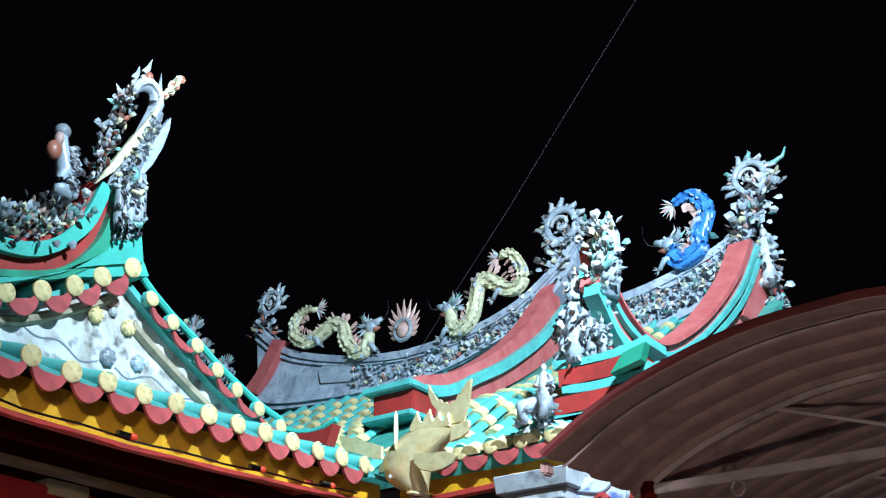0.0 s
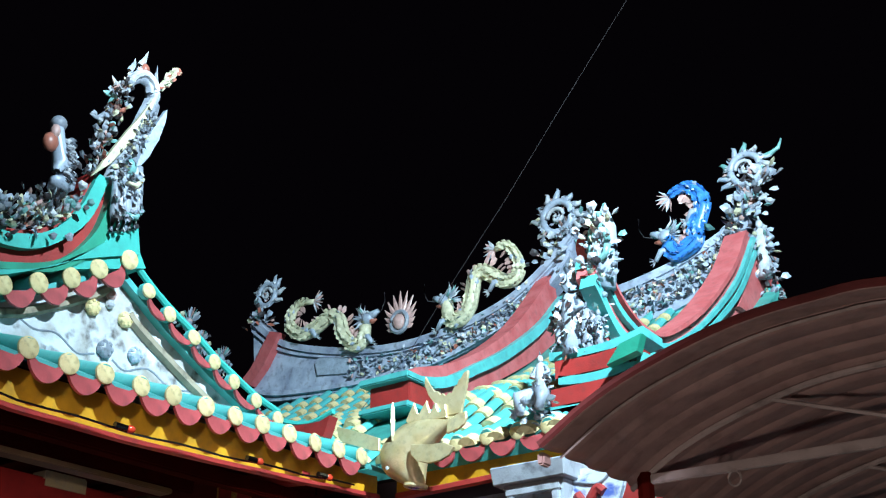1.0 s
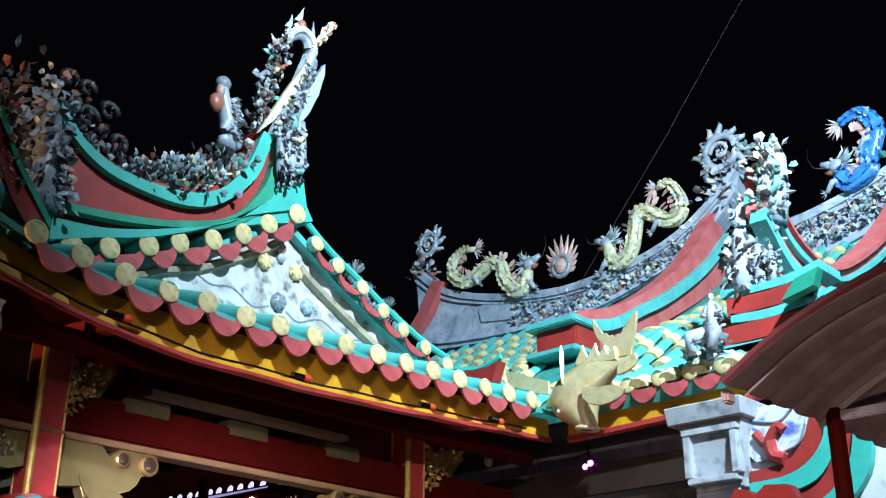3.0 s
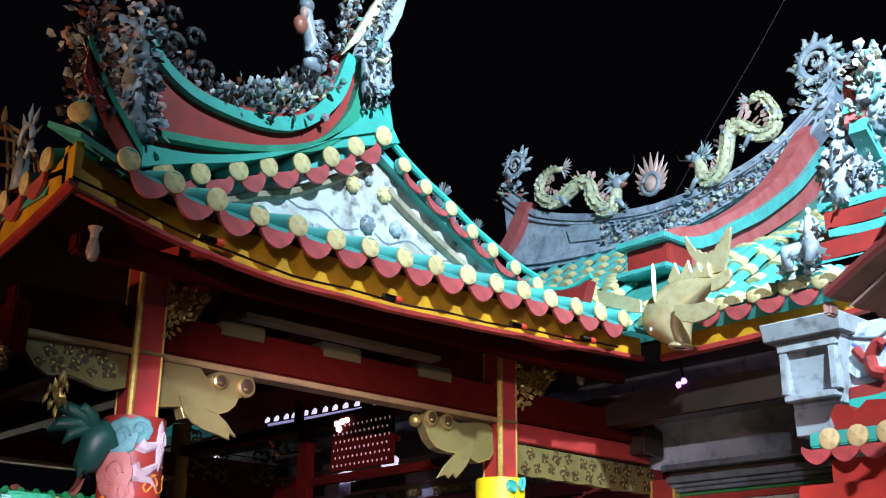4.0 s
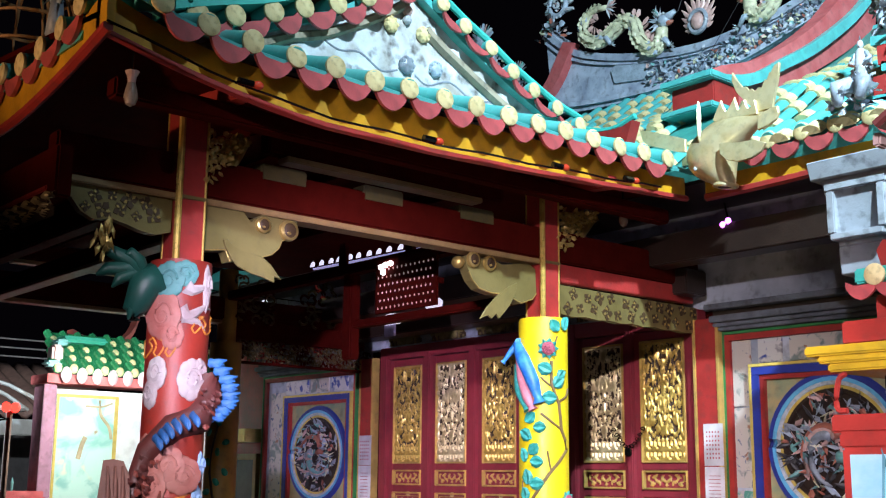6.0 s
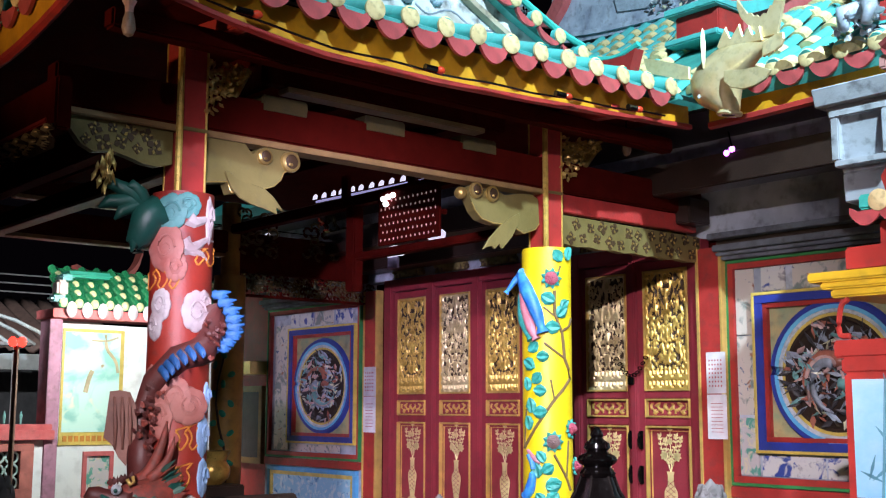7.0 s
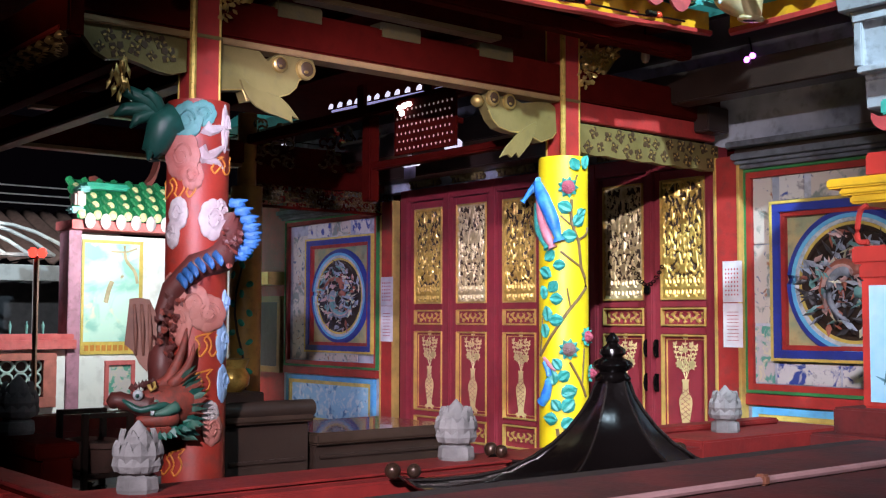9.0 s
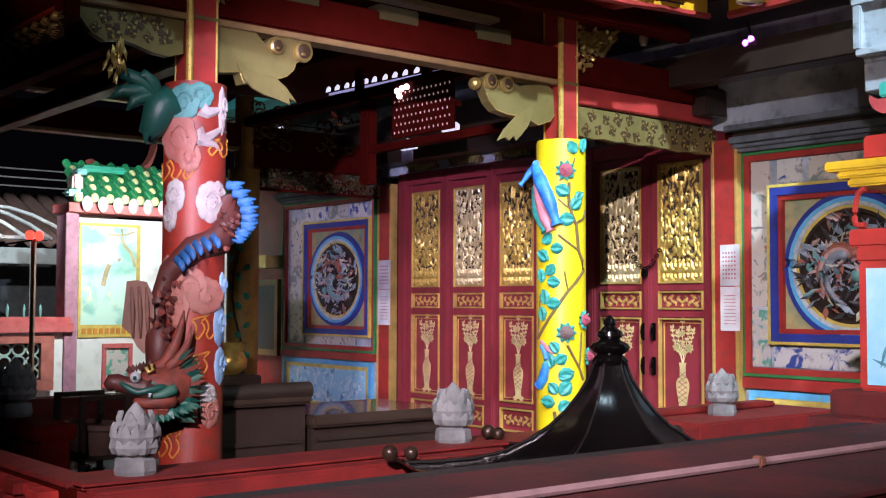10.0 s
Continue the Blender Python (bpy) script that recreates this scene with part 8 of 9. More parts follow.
for k in range(34):
    x, z, a = -2.44 + random.random() * 0.55, 1.35 + random.random() * 0.38, random.uniform(0.3, 2.8)
    b = bm_new()
    d = Vector((math.cos(a), 0, math.sin(a)))
    w = Vector((-d.z, 0, d.x))
    p = H0 + Vector((x, 4.178, z))
    ring_mesh(b, [[p - w * 0.001, p + w * 0.001, p + Vector((0, 0.004, 0))], [p + d * 0.05 - w * 0.007, p + d * 0.05 + w * 0.007, p + d * 0.05 + Vector((0, 0.004, 0))], [p + d * 0.10 - w * 0.001, p + d * 0.10 + w * 0.001, p + d * 0.10 + Vector((0, 0.004, 0))]])
    part("bamboo_leaf", b, mat("bamboo_blue_green", (0.10, 0.30, 0.40), 0.5), shr)
for x in (-2.38, -2.12):
    b = bm_new()
    tube(b, [H0 + Vector((x, 4.178, 1.33)), H0 + Vector((x + 0.03, 4.178, 1.77))], 0.006, 5)
    part("bamboo_stem", b, mat("bamboo_blue_green", (0.10, 0.30, 0.40), 0.5), shr)
for k in range(5):
    share("end_disc", DISC, shr, Matrix.Translation(H0 + Vector((-2.34 + 0.12 * k, 4.18, 2.465))) @ Matrix.Rotation(radians(-90), 4, "Z") @ Matrix.Scale(0.72, 4))
    share("drip_tile", DRIP, shr, Matrix.Translation(H0 + Vector((-2.40 + 0.12 * k, 4.19, 2.43))) @ Matrix.Rotation(radians(-90), 4, "Z") @ Matrix.Scale(0.62, 4))
b = bm_new()
plate(b, [(-2.34, 2.50), (-2.36, 2.57), (-2.33, 2.61), (-2.28, 2.60), (-2.25, 2.57), (-2.2, 2.61), (-2.1, 2.60), (-2.05, 2.50)], H0 + Vector((0, 4.32, 0)), (1, 0, 0), (0, 0, 1), 0.08)
part("crest", b, SHR_RED, shr)
b = bm_new()
tube(b, [H0 + Vector((p.x, 4.2, p.z)) for p in smooth_line([(-2.50, 0, 2.09), (-2.53, 0, 2.07), (-2.545, 0, 2.0), (-2.54, 0, 1.95), (-2.50, 0, 1.945)], 12)], 0.012, 6)
part("scroll_bracket", b, SHR_RED, shr)
for x, z, w in ((-2.40, 2.02, 0.05), (-2.28, 2.02, 0.06), (-2.14, 2.03, 0.05)):
    b = bm_new()
    ellipsoid(b, H0 + Vector((x, 4.37, z)), (w * 0.6, 0.02, 0.04), 8)
    box(b, H0 + Vector((x - 0.02, 4.36, 1.93)), H0 + Vector((x + 0.02, 4.39, 2.0)), 0.004)
    part("carved_figure", b, P_WHITE, shr, "white carved shape in the niche")

# ---- balustrade with lotus finials ----
RAIL_RED = mat("rail_red_paint", (0.20, 0.013, 0.011), 0.6, second=(0.13, 0.009, 0.008), dirt=0.15, dirt_colour=(0.03, 0.004, 0.003))
rail = thing("balustrade", (-4.07, 4.0, 0.4), "red painted masonry balustrade in front of the porch", "balustrade")
R0 = local(rail)
for nm, lo, hi in (("coping", (-4.32, 1.66, 0.90), (-3.86, 4.9, 0.985)), ("panel", (-4.16, 1.75, 0.0), (-4.0, 6.2, 0.90)), ("lip", (-4.24, 1.64, 0.985), (-3.94, 4.6, 1.005)), ("step_block", (-4.32, 4.9, 0.90), (-3.86, 6.25, 1.015)), ("inner_lip", (-4.36, 5.0, 1.015), (-4.22, 6.1, 1.05))):
    b = bm_new()
    box(b, R0 + Vector(lo), R0 + Vector(hi), 0.01)
    part(nm, b, RAIL_RED, rail)
front = thing("brick_parapet", (-5.2, 1.6, 0.0), "low parapet of small red painted bricks with stepped courses", "parapet")
P0 = local(front)
b = bm_new()
box(b, P0 + Vector((-7.4, 1.60, 0.0)), P0 + Vector((-4.02, 1.75, 0.985)), 0.006)
part("core", b, DARK_RED, front)
b = bm_new()
box(b, P0 + Vector((-7.4, 1.62, 0.985)), P0 + Vector((-4.02, 1.76, 1.003)), 0.004)
part("capping", b, RAIL_RED, front)
b = bm_new()
box(b, (-0.058, -0.05, -0.0205), (0.058, 0.05, 0.0205), 0.004)
BRICK = finish("brick", b, mat("red_brick_paint", (0.42, 0.028, 0.022), 0.5, second=(0.26, 0.017, 0.014), dirt=0.3, rand=0.22))
rnd = random.Random(8)
for j in range(9):
    for i in range(22):
        share("brick", BRICK, front, Matrix.Translation(P0 + Vector((-4.09 - i * 0.124 - (j % 2) * 0.062, 1.575 - 0.016 * j + 0.030 * (i % 2) + rnd.gauss(0, 0.005), 0.958 - j * 0.047))) @ Matrix.Rotation(rnd.gauss(0, 0.02), 4, "Z"))


def lotus(p, s, label):
    t = thing("lotus_finial", p, label, "finial", "stone lotus finials")
    b = bm_new()
    lathe(b, [(0.085 * s, 0), (0.09 * s, 0.015 * s), (0.085 * s, 0.06 * s), (0.06 * s, 0.075 * s)], sides=8)
    part("base", b, STONE, t)
    b = bm_new()
    lathe(b, [(0.06 * s, 0.07 * s), (0.09 * s, 0.10 * s), (0.09 * s, 0.15 * s), (0.065 * s, 0.21 * s), (0.03 * s, 0.26 * s), (0.004, 0.29 * s)], sides=18)
    bud = part("bud", b, STONE, t, smooth=True)
    for row, (n_, r, z, hh) in enumerate(((10, 0.088, 0.085, 0.075), (10, 0.090, 0.125, 0.085), (8, 0.070, 0.175, 0.08))):
        for k in range(n_):
            a = (k + 0.5 * (row % 2)) * 2 * math.pi / n_
            d = Vector((math.cos(a), math.sin(a), 0))
            w = Vector((-d.y, d.x, 0))
            hw = 0.034
            b = bm_new()
            ring_mesh(b, [[(d * (r * q + o) + w * x * ww * hw + Vector((0, 0, z + hh * zz))) * s for x, o in ((-1, 0.0), (0, 0.012), (1, 0.0), (0, -0.012))] for q, zz, ww in ((0.92, 0, 0.7), (1.04, 0.35, 1.0), (1.0, 0.7, 0.7), (0.88, 1.0, 0.05))])
            part("petal", b, STONE, bud)
    return t


lotus((-4.08, 1.90, 1.005), 0.9, "weathered stone lotus bud finial on the corner of the red balustrade")
lotus((-4.12, 3.455, 1.005), 0.94, "pale stone lotus bud finial on the red balustrade")
lotus((-4.10, 5.41, 1.015), 0.9, "pale stone lotus bud finial near the hall doors")
lotus((-6.35, 2.24, 1.02), 1.1, "grey stone lotus bud finial on the front balustrade")
b = bm_new()
box(b, (-9.4, 2.16, 0.4), (-5.75, 2.32, 0.94), 0.01)
box(b, (-9.4, 2.13, 0.94), (-5.75, 2.35, 1.02), 0.01)
solo("front_balustrade", b, DARK_RED, "dark red front balustrade of the porch", "balustrade")

# ---- incense burner roof in the yard ----
burn = thing("incense_burner", (-3.25, 3.55, 0.0), "black incense burner with a swept six-sided roof and ball tips", "incense burner")
ROT, SIDES = radians(52), 6
prof_b = [(0.87, 0.978), (0.84, 0.955), (0.70, 0.972), (0.56, 0.998), (0.44, 1.035), (0.33, 1.085), (0.245, 1.14), (0.18, 1.20), (0.125, 1.27), (0.088, 1.33), (0.066, 1.39), (0.062, 1.40)]
b = bm_new()
rings = []
for r, z in prof_b:
    ring = []
    for k in range(SIDES):
        a0, a1 = ROT + k * math.tau / SIDES, ROT + (k + 1) * math.tau / SIDES
        p0, p1 = Vector((math.cos(a0), math.sin(a0), 0)), Vector((math.cos(a1), math.sin(a1), 0))
        for q in range(6):
            e = abs(q / 6 - 0.5) * 2
            ring.append(p0.lerp(p1, q / 6) * r * (1 - 0.04 * (1 - e)) + Vector((0, 0, z + 0.04 * e ** 4 * max(0, (r - 0.45) / 0.4))))
    rings.append(ring)
ring_mesh(b, rings)
part("roof", b, BLACK, burn, smooth=True)
# paler iron puts a highlight line along each hip
EDGE_IRON = mat("iron_edge_highlight", (0.035, 0.028, 0.026), 0.22, metal=0.6, dirt=0.1)
BRONZE = mat("dark_bronze", (0.06, 0.03, 0.02), 0.3, metal=0.5)
for k in range(SIDES):
    a = ROT + k * math.tau / SIDES
    b = bm_new()
    tube(b, [Vector((math.cos(a) * r, math.sin(a) * r, z + 0.004 + 0.04 * max(0, (r - 0.45) / 0.4))) for r, z in prof_b], 0.006, 6)
    part("hip", b, EDGE_IRON, burn, smooth=True)
    for rr, r in ((0.885, 0.034), (0.80, 0.030)):
        b = bm_new()
        ellipsoid(b, (math.cos(a) * rr, math.sin(a) * rr, 1.035), (r, r, r), 14)
        part("ball_tip", b, BRONZE, burn, "dark bronze ball", True)
b = bm_new()
lathe(b, [(0.068, 1.392), (0.074, 1.405), (0.064, 1.418), (0.052, 1.43), (0.072, 1.442), (0.082, 1.458), (0.072, 1.474), (0.048, 1.484), (0.040, 1.492), (0.054, 1.504), (0.050, 1.522), (0.030, 1.536), (0.022, 1.546), (0.028, 1.554), (0.022, 1.570), (0.006, 1.588)], sides=24)
part("finial", b, BLACK, burn, smooth=True)
b = bm_new()
lathe(b, [(0.30, 0.0), (0.30, 0.1), (0.24, 0.15), (0.24, 0.85), (0.34, 0.95)], sides=24)
part("drum", b, BLACK, burn, smooth=True)

# ---- near parapet with a conduit ----
par = thing("near_parapet", (-1.9, 3.0, 0.0), "dark red painted parapet wall with a moulded top", "parapet")
N0 = local(par)
for nm, lo, hi in (("wall", (-2.36, 1.2, 0.0), (-1.5, 3.98, 1.12)), ("coping", (-2.43, 1.2, 1.12), (-1.45, 3.98, 1.20)), ("step", (-2.24, 1.2, 1.20), (-1.45, 3.98, 1.222))):
    b = bm_new()
    box(b, N0 + Vector(lo), N0 + Vector(hi), 0.012)
    # coping near black: the shadow on the wall top put into its colour
    part(nm, b, mat("shadowed_parapet_top", (0.012, 0.006, 0.006), 0.8, dirt=0.3) if nm == "coping" else mat("dark_red_parapet_paint", (0.085, 0.007, 0.007), 0.8, second=(0.035, 0.004, 0.004), dirt=0.6, dirt_colour=(0.012, 0.006, 0.006), scale=3), par)
con = thing("conduit_pipe", (-1.84, 2.6, 1.234), "pale plastic conduit pipe clipped along the parapet", "pipe")
b = bm_new()
tube(b, [(0.0, -1.4, 0.0), (0.0, 0.0, 0.0), (0.01, 1.38, 0.0)], 0.0105, 8)
part("pipe", b, mat("pink_grey_plastic", (0.34, 0.20, 0.20), 0.5), con, smooth=True)
b = bm_new()
box(b, (-0.016, -0.06, -0.012), (0.016, -0.035, 0.016), 0.005)
part("clip", b, mat("rust_clip", (0.25, 0.09, 0.05), 0.6), con)

# ---- dark cabinets on the porch ----
def cabinet(lo, hi, name, label, rolled):
    t = thing(name, lo, label, "cabinet")
    o = local(t)
    b = bm_new()
    box(b, o + Vector(lo), o + Vector((hi[0] - 0.03, hi[1], hi[2] - 0.07)), 0.008)
    part("body", b, DARK_WOOD, t)
    b = bm_new()
    box(b, o + Vector((lo[0] - 0.02, lo[1] - 0.02, hi[2] - 0.07)), o + Vector((hi[0] + 0.02, hi[1] + 0.02, hi[2] - (0.03 if rolled else 0))), 0.015)
    part("top", b, mat("polished_dark_wood", (0.05, 0.03, 0.022), 0.12, dirt=0.05, coat=0.6), t)
    if rolled:
        b = bm_new()
        tube(b, [o + Vector((hi[0] - 0.05, lo[1] - 0.03, hi[2])), o + Vector((hi[0] - 0.05, hi[1] + 0.03, hi[2]))], 0.05, 12)
        part("rolled_edge", b, DARK_WOOD, t, smooth=True)
    for z in (lo[2] + 0.15, lo[2] + 0.45):
        b = bm_new()
        box(b, o + Vector((hi[0] - 0.03, lo[1] + 0.03, z)), o + Vector((hi[0] - 0.015, hi[1] - 0.03, z + 0.02)), 0.003)
        part("moulding", b, DARK_WOOD, t)


cabinet((-6.3, 3.08, 0.4), (-5.58, 3.62, 1.14), "altar_cabinet", "dark polished altar cabinet with a rolled front edge", True)
cabinet((-6.3, 3.66, 0.4), (-5.58, 4.62, 1.0), "side_table", "low dark side table with a glossy top", False)
urn = thing("gold_urn", (-8.9, 4.95, 1.02), "small gilded urn standing on a stand", "urn")
b = bm_new()
lathe(b, [(0.08, 0), (0.14, 0.06), (0.15, 0.13), (0.11, 0.2), (0.14, 0.27), (0.15, 0.28)], sides=18)
part("bowl", b, GOLD_CARVE, urn, smooth=True)
b = bm_new()
box(b, (-0.2, -0.2, -0.62), (0.2, 0.2, 0.0), 0.01)
part("stand", b, DARK_WOOD, urn)
pot = thing("planter_trough", (-6.9, 2.9, 0.72), "brown clay planter trough on an iron stand", "planter")
b = bm_new()
oval = lambda rx, ry, z: [(rx * math.cos(k * math.tau / 24), ry * math.sin(k * math.tau / 24), z) for k in range(24)]
CLAY = mat("brown_clay", (0.16, 0.08, 0.06), 0.7, dirt=0.3)
ring_mesh(b, [oval(0.19, 0.11, 0.0), oval(0.22, 0.13, 0.08), oval(0.235, 0.14, 0.16), oval(0.20, 0.11, 0.16), oval(0.19, 0.10, 0.12)])
part("tub", b, CLAY, pot, smooth=True)
b = bm_new()
ring_mesh(b, [oval(0.236, 0.141, 0.145), oval(0.255, 0.158, 0.15), oval(0.255, 0.158, 0.18), oval(0.225, 0.13, 0.185), oval(0.20, 0.11, 0.165)])
part("rim", b, CLAY, pot, smooth=True)
for x in (-0.2, 0.2):
    for y in (-0.14, 0.14):
        b = bm_new()
        box(b, (x - 0.018, y - 0.018, -0.32), (x + 0.018, y + 0.018, 0.36), 0.004)
        part("stand_leg", b, DARK_WOOD, pot)
    b = bm_new()
    box(b, (x - 0.016, -0.122, 0.33), (x + 0.016, 0.122, 0.36), 0.004)
    part("stand_rail", b, DARK_WOOD, pot)
b = bm_new()
box(b, (-0.182, -0.16, -0.03), (0.182, 0.16, -0.001), 0.004)
part("stand_shelf", b, DARK_WOOD, pot)
for x in (-0.09, 0.10):
    vase = thing("dark_vase", (-6.9 + x, 2.9, 0.4), "small round dark glazed vase under the planter", "vase", "dark vases")
    b = bm_new()
    lathe(b, [(0.0, 0.0), (0.045, 0.0), (0.075, 0.07), (0.078, 0.12), (0.06, 0.18), (0.035, 0.21), (0.045, 0.235), (0.03, 0.235), (0.0, 0.20)], sides=20)
    part("body", b, mat("dark_glaze", (0.012, 0.014, 0.02), 0.25, dirt=0.1), vase, smooth=True)
# dark red rail closing the porch's far end
rear = thing("rear_rail", (-8.7, 3.0, 0.4), "dark red painted rail wall at the porch's far end", "balustrade")
Q0 = local(rear)
for nm, lo, hi in (("coping", (-8.78, 1.80, 0.80), (-8.56, 4.30, 0.92)), ("panel", (-8.72, 1.85, 0.62), (-8.62, 4.25, 0.80)), ("post", (-8.74, 4.10, 0.38), (-8.60, 4.24, 0.62)), ("post", (-8.74, 1.88, 0.38), (-8.60, 2.02, 0.62))):
    b = bm_new()
    box(b, Q0 + Vector(lo), Q0 + Vector(hi), 0.008)
    part(nm, b, RAIL_RED, rear)
# tall flanking wall at the porch's far end
b = bm_new()
box(b, (-12.6, 7.2, FLOOR_Z), (-11.72, 7.5, 3.9))
solo("wall_far", b, RED, "red painted wall past the porch", "wall", kind="structure")
alt = thing("picture_panel", (-12.0, 7.19, 1.45), "dark framed carved panel on the red wall", "wall panel")
frame_bars(alt, -12.38, -11.74, 1.02, 1.92, 7.195, 0.07, 0.06, mat("gilt_brown_frame", (0.30, 0.16, 0.05), 0.5), "frame_bar")
b = bm_new()
box(b, (-0.31, -0.02, -0.36), (0.25, 0.004, 0.40))
part("dark_carving", b, P_DARK, alt)
b = bm_new()
box(b, (-12.5, 6.95, 2.05), (-11.7, 7.2, 2.2), 0.01)
solo("shelf_ledge", b, GOLD, "gilded wooden shelf on the red wall", "shelf")

# ---- outbuilding across the yard ----
ob_ = thing("outbuilding", (-14.0, 6.0, 0.0), "white outbuilding with a green glazed tile roof and painted wall", "building")
B0 = local(ob_)
OUT_WHITE = mat("outbuilding_white", (0.74, 0.76, 0.74), 0.8, second=(0.66, 0.70, 0.70), dirt=0.25, scale=2)
for nm, lo, hi, mm in (("wall", (-14.3, 5.62, 0.0), (-14.0, 8.6, 2.7), OUT_WHITE), ("pilaster", (-14.3, 5.46, 0.0), (-13.98, 5.62, 2.75), mat("mauve_pilaster", (0.42, 0.20, 0.28), 0.7, dirt=0.3)), ("low_wall", (-14.3, 2.5, 0.0), (-14.02, 5.46, 1.27), OUT_WHITE), ("coping", (-14.36, 2.5, 1.27), (-13.92, 5.56, 1.39), PINK), ("coping_lip", (-14.33, 2.5, 1.39), (-13.96, 5.54, 1.46), PINK), ("eave_board", (-14.3, 5.4, 2.75), (-13.75, 8.6, 2.86), PINK)):
    b = bm_new()
    box(b, B0 + Vector(lo), B0 + Vector(hi), 0.008)
    part(nm, b, mm, ob_)
b = bm_new()
box(b, B0 + Vector((-14.0, 5.63, 1.20)), B0 + Vector((-13.985, 6.44, 2.64)))
part("mural_border", b, YEL_LINE, ob_)
b = bm_new()
box(b, B0 + Vector((-13.99, 5.66, 1.36)), B0 + Vector((-13.978, 6.385, 2.60)))
part("mural", b, mural("green_landscape_mural", (0.50, 0.72, 0.62), [((0.25, 0.52, 0.45), 0.48, 0.62), ((0.66, 0.70, 0.52), 0.55, 0.64), ((0.35, 0.25, 0.15), 0.66, 0.7)], 2.2), ob_, "pale green landscape mural")
for k in range(9):
    b = bm_new()
    box(b, B0 + Vector((-13.985, 5.68 + k * 0.075, 1.245)), B0 + Vector((-13.976, 5.73 + k * 0.075, 1.315)))
    part("caption_bar", b, mat("orange_caption", (0.62, 0.24, 0.04), 0.7), ob_)
for k, (pts, r) in enumerate((([(6.18, 2.58), (6.2, 2.4), (6.32, 2.25), (6.36, 2.1)], 0.02), ([(6.0, 2.5), (6.2, 2.5), (6.35, 2.55)], 0.012), ([(5.94, 1.85), (5.98, 2.02), (6.02, 2.12)], 0.03))):
    b = bm_new()
    tube(b, [B0 + Vector((-13.97, p.y, p.z)) for p in smooth_line([(0, y, z) for y, z in pts], 10)], r, 6, 0.3)
    part("painted_trunk", b, mat("mural_brown", (0.45, 0.36, 0.22), 0.7), ob_)
frame_bars_x = [((5.95, 0.56), (6.35, 0.62)), ((5.95, 1.06), (6.35, 1.12)), ((5.95, 0.62), (6.0, 1.06)), ((6.30, 0.62), (6.35, 1.06))]
for lo, hi in frame_bars_x:
    b = bm_new()
    box(b, B0 + Vector((-14.0, lo[0], lo[1])), B0 + Vector((-13.96, hi[0], hi[1])), 0.004)
    part("picture_frame", b, PINK, ob_)
b = bm_new()
box(b, B0 + Vector((-14.0, 6.0, 0.62)), B0 + Vector((-13.985, 6.30, 1.06)))
part("small_picture", b, MURAL_FLOWER, ob_)
# lattice opening
for lo, hi in (((4.2, 0.57), (5.32, 0.70)), ((4.2, 1.14), (5.32, 1.23)), ((5.16, 0.70), (5.32, 1.14)), ((4.2, 0.70), (4.3, 1.14))):
    b = bm_new()
    box(b, B0 + Vector((-14.03, lo[0], lo[1])), B0 + Vector((-13.93, hi[0], hi[1])), 0.006)
    part("window_surround", b, mat("salmon_surround", (0.50, 0.16, 0.13), 0.7), ob_)
b = bm_new()
box(b, B0 + Vector((-14.019, 4.3, 0.70)), B0 + Vector((-14.012, 5.16, 1.14)))
part("dark_opening", b, BLACK, ob_)
for i in range(5):
    for j in range(3):
        b = bm_new()
        c = B0 + Vector((-14.0, 4.40 + i * 0.17, 0.77 + j * 0.15))
        tube(b, [c + Vector((0, math.cos(a) * 0.075, math.sin(a) * 0.07)) for a in (k * math.pi / 6 for k in range(13))], 0.014, 6)
        part("lattice_ring", b, mat("pale_green_lattice", (0.45, 0.62, 0.58), 0.6), ob_)
# green glazed roof
OUT_TILE = mat("green_glazed_tile", (0.03, 0.26, 0.10), 0.25, second=(0.02, 0.18, 0.07), dirt=0.2, coat=0.4)
b = bm_new()
ribbon(b, [B0 + Vector((-13.7, 5.44 + k * 0.4, 2.88)) for k in range(9)], [B0 + Vector((-14.6, 5.70 + k * 0.4, 3.42)) for k in range(9)], (0.5, 0, 1), 0.04)
part("roof_slope", b, OUT_TILE, ob_)
b = bm_new()
rings = [[(x, 0.055 * math.cos(a), 0.055 * math.sin(a)) for a in (math.pi * 2 * j / 8 for j in range(8))] for x in (0.0, -0.26)]
ring_mesh(b, rings)
OT = finish("glazed_tile", b, OUT_TILE, True)
b = bm_new()
ellipsoid(b, (0.0, 0, 0.02), (0.03, 0.055, 0.06), 8)
OL = finish("tile_lip", b, mat("pale_yellow_tile_lip", (0.62, 0.60, 0.28), 0.4), True)
b = bm_new()
ellipsoid(b, (0.0, 0, -0.05), (0.03, 0.07, 0.10), 8)
OD = finish("tile_drip", b, mat("pale_pink_drip", (0.62, 0.48, 0.50), 0.5), True)
for i in range(14):
    y = 5.50 + i * 0.2
    for j in range(4):
        p = B0 + Vector((-13.70 - j * 0.225, y + j * 0.06, 2.91 + j * 0.135))
        share("glazed_tile", OT, ob_, Matrix.Translation(p) @ Matrix.Rotation(radians(31), 4, "Y"))
        share("tile_lip", OL, ob_, Matrix.Translation(p))
    share("tile_drip", OD, ob_, Matrix.Translation(B0 + Vector((-13.68, y + 0.1, 2.90))))
b = bm_new()
rl = smooth_line([(-14.6, 6.02, 3.53), (-14.6, 6.33, 3.41), (-14.6, 6.70, 3.46), (-14.6, 6.86, 3.60), (-14.6, 6.94, 3.82)], 16)
ribbon(b, [B0 + p - Vector((0, 0, 0.09)) for p in rl], [B0 + p for p in rl], (-1, 0, 0), 0.2)
part("ridge", b, mat("dark_red_ridge", (0.20, 0.04, 0.03), 0.6), ob_)
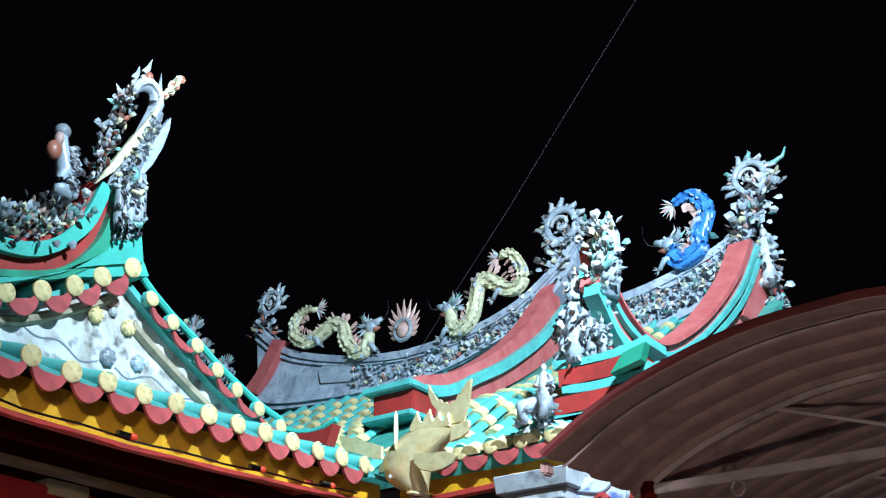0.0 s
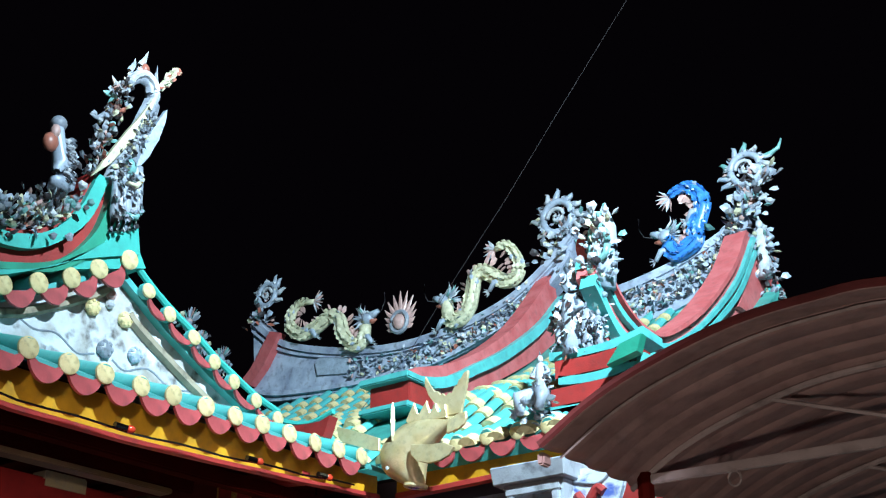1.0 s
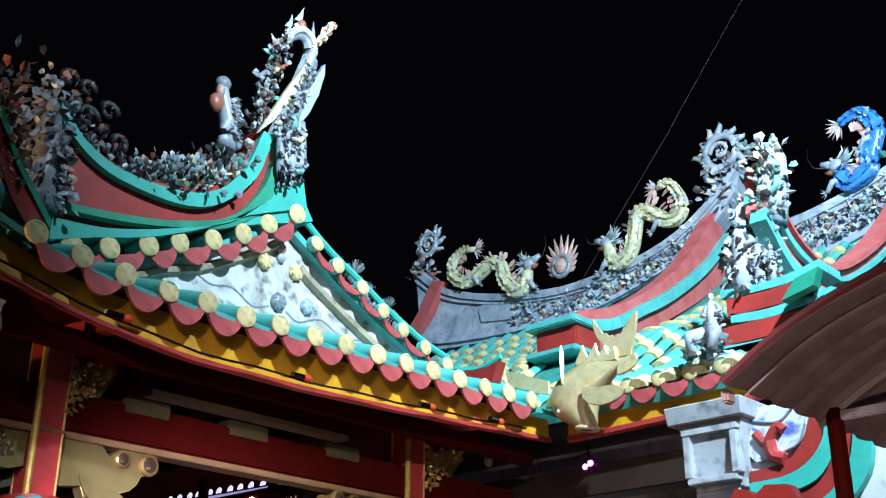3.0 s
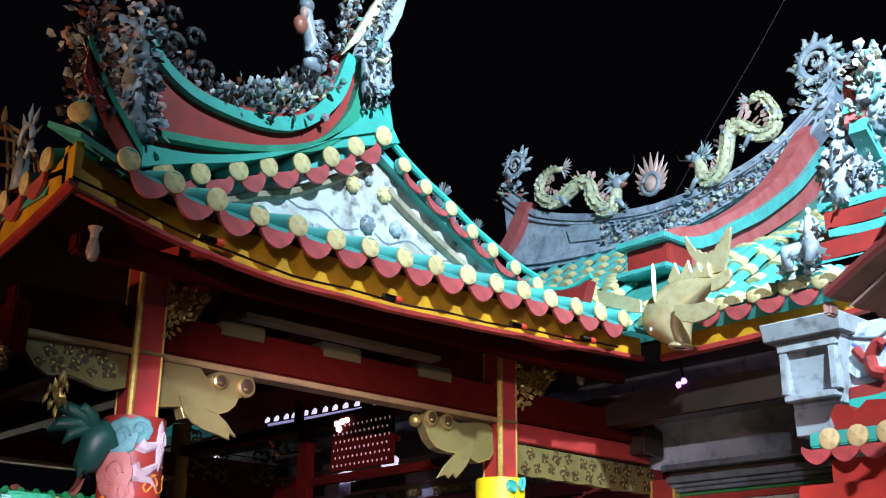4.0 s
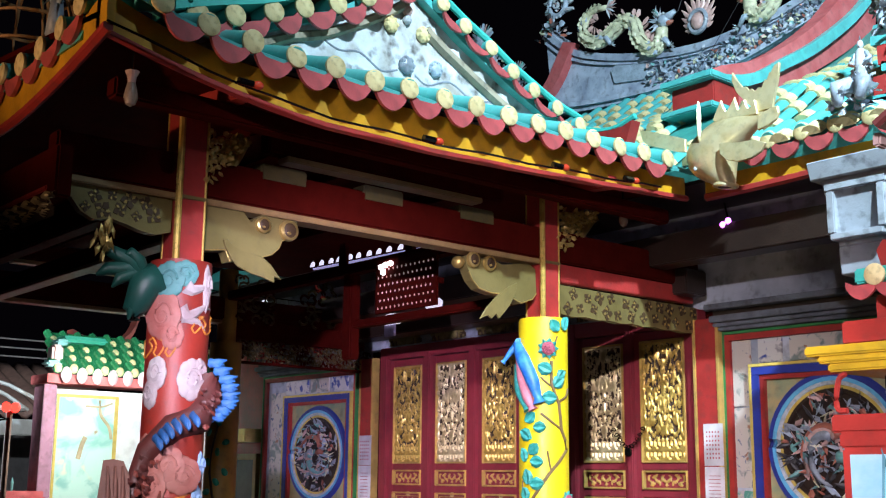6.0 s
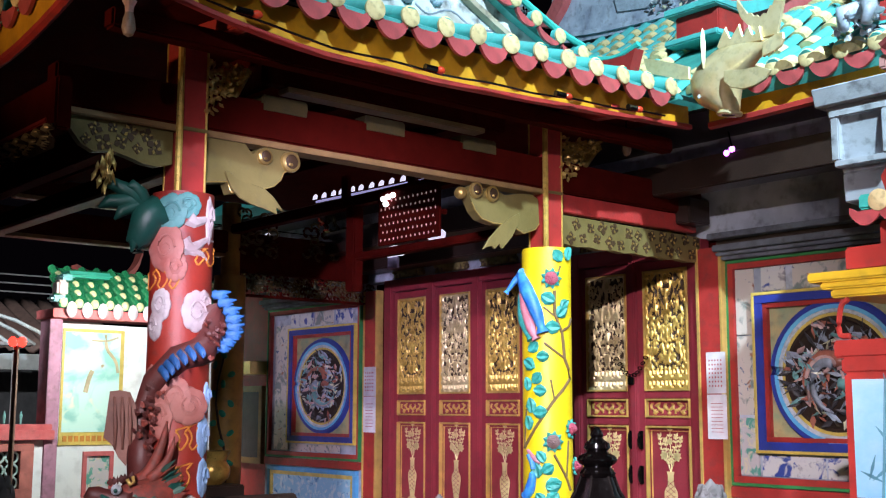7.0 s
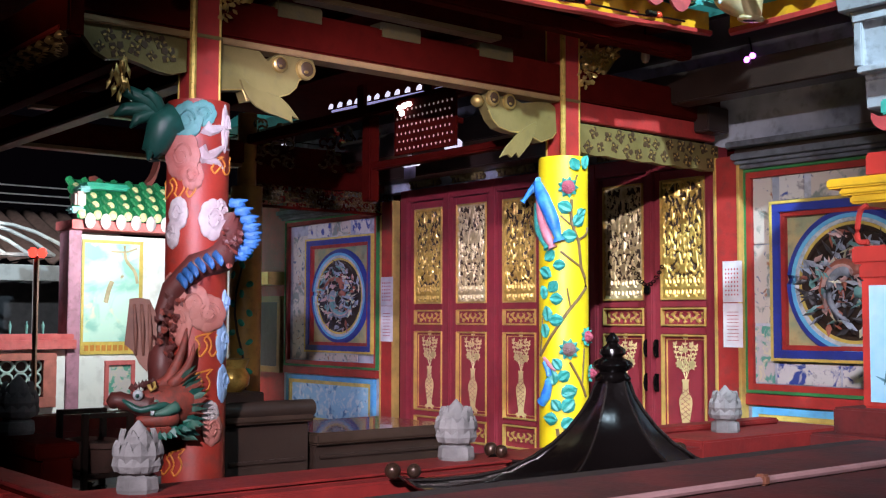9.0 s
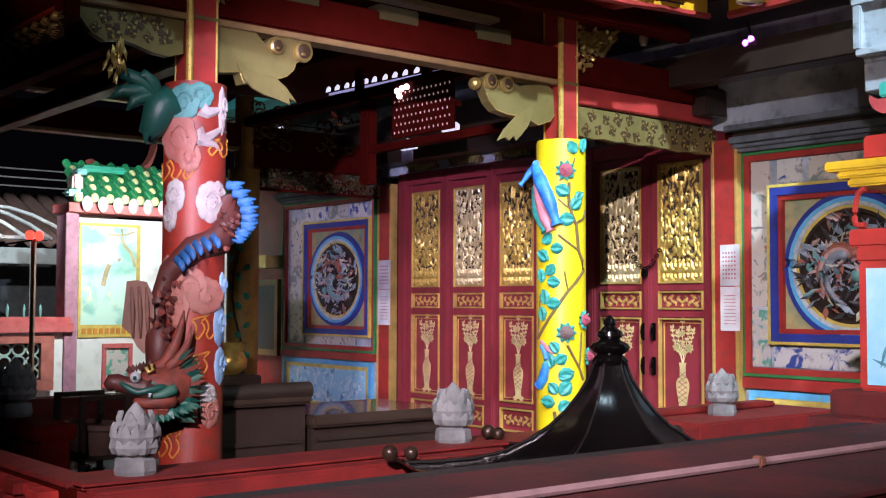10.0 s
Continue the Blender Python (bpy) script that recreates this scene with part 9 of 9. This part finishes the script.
for lo, hi, mm in (((-13.9, 5.36, 2.94), (-13.7, 5.56, 3.02), P_TEAL), ((-14.0, 5.46, 3.02), (-13.8, 5.60, 3.22), P_PINK), ((-14.2, 5.56, 3.24), (-13.95, 5.74, 3.31), P_TEAL), ((-14.5, 5.7, 3.30), (-14.1, 6.3, 3.38), GREEN)):
    b = bm_new()
    box(b, B0 + Vector(lo), B0 + Vector(hi), 0.03)
    part("ridge_end", b, mm, ob_)

# farther shed with a corrugated clay roof
shed = thing("far_shed", (-19.0, 5.5, 0.0), "far shed with a brown clay tile roof and white fascia", "building")
G0 = local(shed)
CLAY = mat("brown_clay_roof", (0.26, 0.15, 0.12), 0.7, second=(0.20, 0.11, 0.09), dirt=0.4)
b = bm_new()
rings = []
for j in range(121):
    y = -0.5 + j * 9.0 / 120
    w = 0.05 * math.sin(2 * math.pi * y / 0.3)
    rings.append([G0 + Vector((-18.2 - k * 0.5, y, 2.55 + k * 0.2 + w)) for k in range(6)])
ring_mesh(b, rings, closed=False, cap=False)
rf = part("roof", b, CLAY, shed, smooth=True)
rf.modifiers.new("thickness", "SOLIDIFY").thickness = 0.05
for nm, lo, hi, mm in (("fascia", (-18.3, -0.5, 2.25), (-18.2, 8.5, 2.5), OUT_WHITE), ("wall", (-19.2, -0.5, 0.0), (-19.0, 8.5, 2.5), mat("dim_shed_wall", (0.10, 0.10, 0.11), 0.8)), ("box_unit", (-18.6, 4.6, 1.25), (-18.3, 6.0, 1.75), OUT_WHITE), ("post", (-18.4, 5.7, 0.0), (-18.3, 5.85, 2.3), OUT_WHITE)):
    b = bm_new()
    box(b, G0 + Vector(lo), G0 + Vector(hi), 0.01)
    part(nm, b, mm, shed)
# ribbed white arches of a small canopy
can = thing("arched_canopy", (-15.5, 4.6, 2.6), "white arched canopy ribs before the clay roof", "canopy")
for k in range(7):
    b = bm_new()
    y0 = -1.6 + k * 0.33
    tube(b, [(0, y0 + 1.2 * s, 0.32 - 0.42 * s * s) for s in (0, 0.25, 0.5, 0.75, 1.0)], 0.025, 6)
    part("canopy_rib", b, OUT_WHITE, can)
b = bm_new()
tube(b, [(0, -1.8, -0.1), (0, 1.2, -0.10)], 0.03, 6)
part("canopy_rail", b, STEEL, can)
b = bm_new()
tube(b, [(0, 1.0, -0.1), (0, 1.0, -2.6)], 0.04, 6)
part("canopy_post", b, STEEL, can)
# red signal lamp on a pole
pole = thing("red_lamp_pole", (-12.5, 4.53, 0.0), "thin pole carrying a small glowing red lamp", "lamp post")
b = bm_new()
tube(b, [(0, 0, 0), (0, 0, 2.32)], 0.03, 8)
part("pole", b, mat("brown_pole_paint", (0.22, 0.13, 0.09), 0.6), pole)
for dy in (-0.05, 0.05):
    b = bm_new()
    ellipsoid(b, (0.02, dy, 2.36), (0.05, 0.05, 0.055), 12)
    part("red_lamp", b, glow("red_lamp_glow", (1.0, 0.03, 0.02), 5), pole, smooth=True)
fence = thing("spiked_fence", (-14.1, 4.2, 1.46), "dark iron fence with small spikes on the coping", "fence")
for k in range(12):
    b = bm_new()
    tube(b, [(0, -1.2 + k * 0.2, 0), (0, -1.2 + k * 0.2, 0.10), (0, -1.2 + k * 0.2, 0.16)], [0.012, 0.02, 0.003], 6)
    part("spike", b, P_TEAL, fence)
# lamp fixture added under the eave; outbuilding_lamp gives the painted wall its light
wl = thing("wall_lamp", (-13.85, 6.9, 2.65), "small unlit white lamp under the outbuilding eave", "lamp")
b = bm_new()
lathe(b, [(0.07, 0.0), (0.07, 0.05), (0.03, 0.1)], sides=14)
part("shade", b, OUT_WHITE, wl)

# ---- cable across the sky, wires ----
b = bm_new()
tube(b, [(-3.0, 9.0, 10.0), (-3.721, 9.0, 9.166), (-4.696, 9.0, 8.014), (-5.346, 9.0, 7.224), (-5.995, 9.0, 6.499), (-6.6, 9.05, 5.85), (-7.1, 8.9, 5.3)], 0.0028, 5)
solo("sky_cable", b, DARK, "thin steel cable running up into the night sky", "cable")
for z, s in ((3.9, 0.02), (4.05, 0.0), (3.75, 0.03)):
    b = bm_new()
    tube(b, [(-20.0, -3.0, z), (-20.0, 4.0, z - 0.1), (-20.0, 12.0, z - 0.1)], 0.012, 4)
    solo("overhead_wire", b, STEEL, "thin overhead wire behind the shed roof", "cable", "overhead wires")
rope = thing("hanging_line", (-6.0, 1.8, 1.9), "thin dark line strung in front of the dragon column", "cable")
b = bm_new()
tube(b, [(-0.6, 0.0, -0.03), (0.95, 0.05, 0.0)], 0.004, 4)
tube(b, [(0.35, 0.0, 0.0), (0.35, -0.15, -0.92)], 0.004, 4)
part("line", b, BLACK, rope)
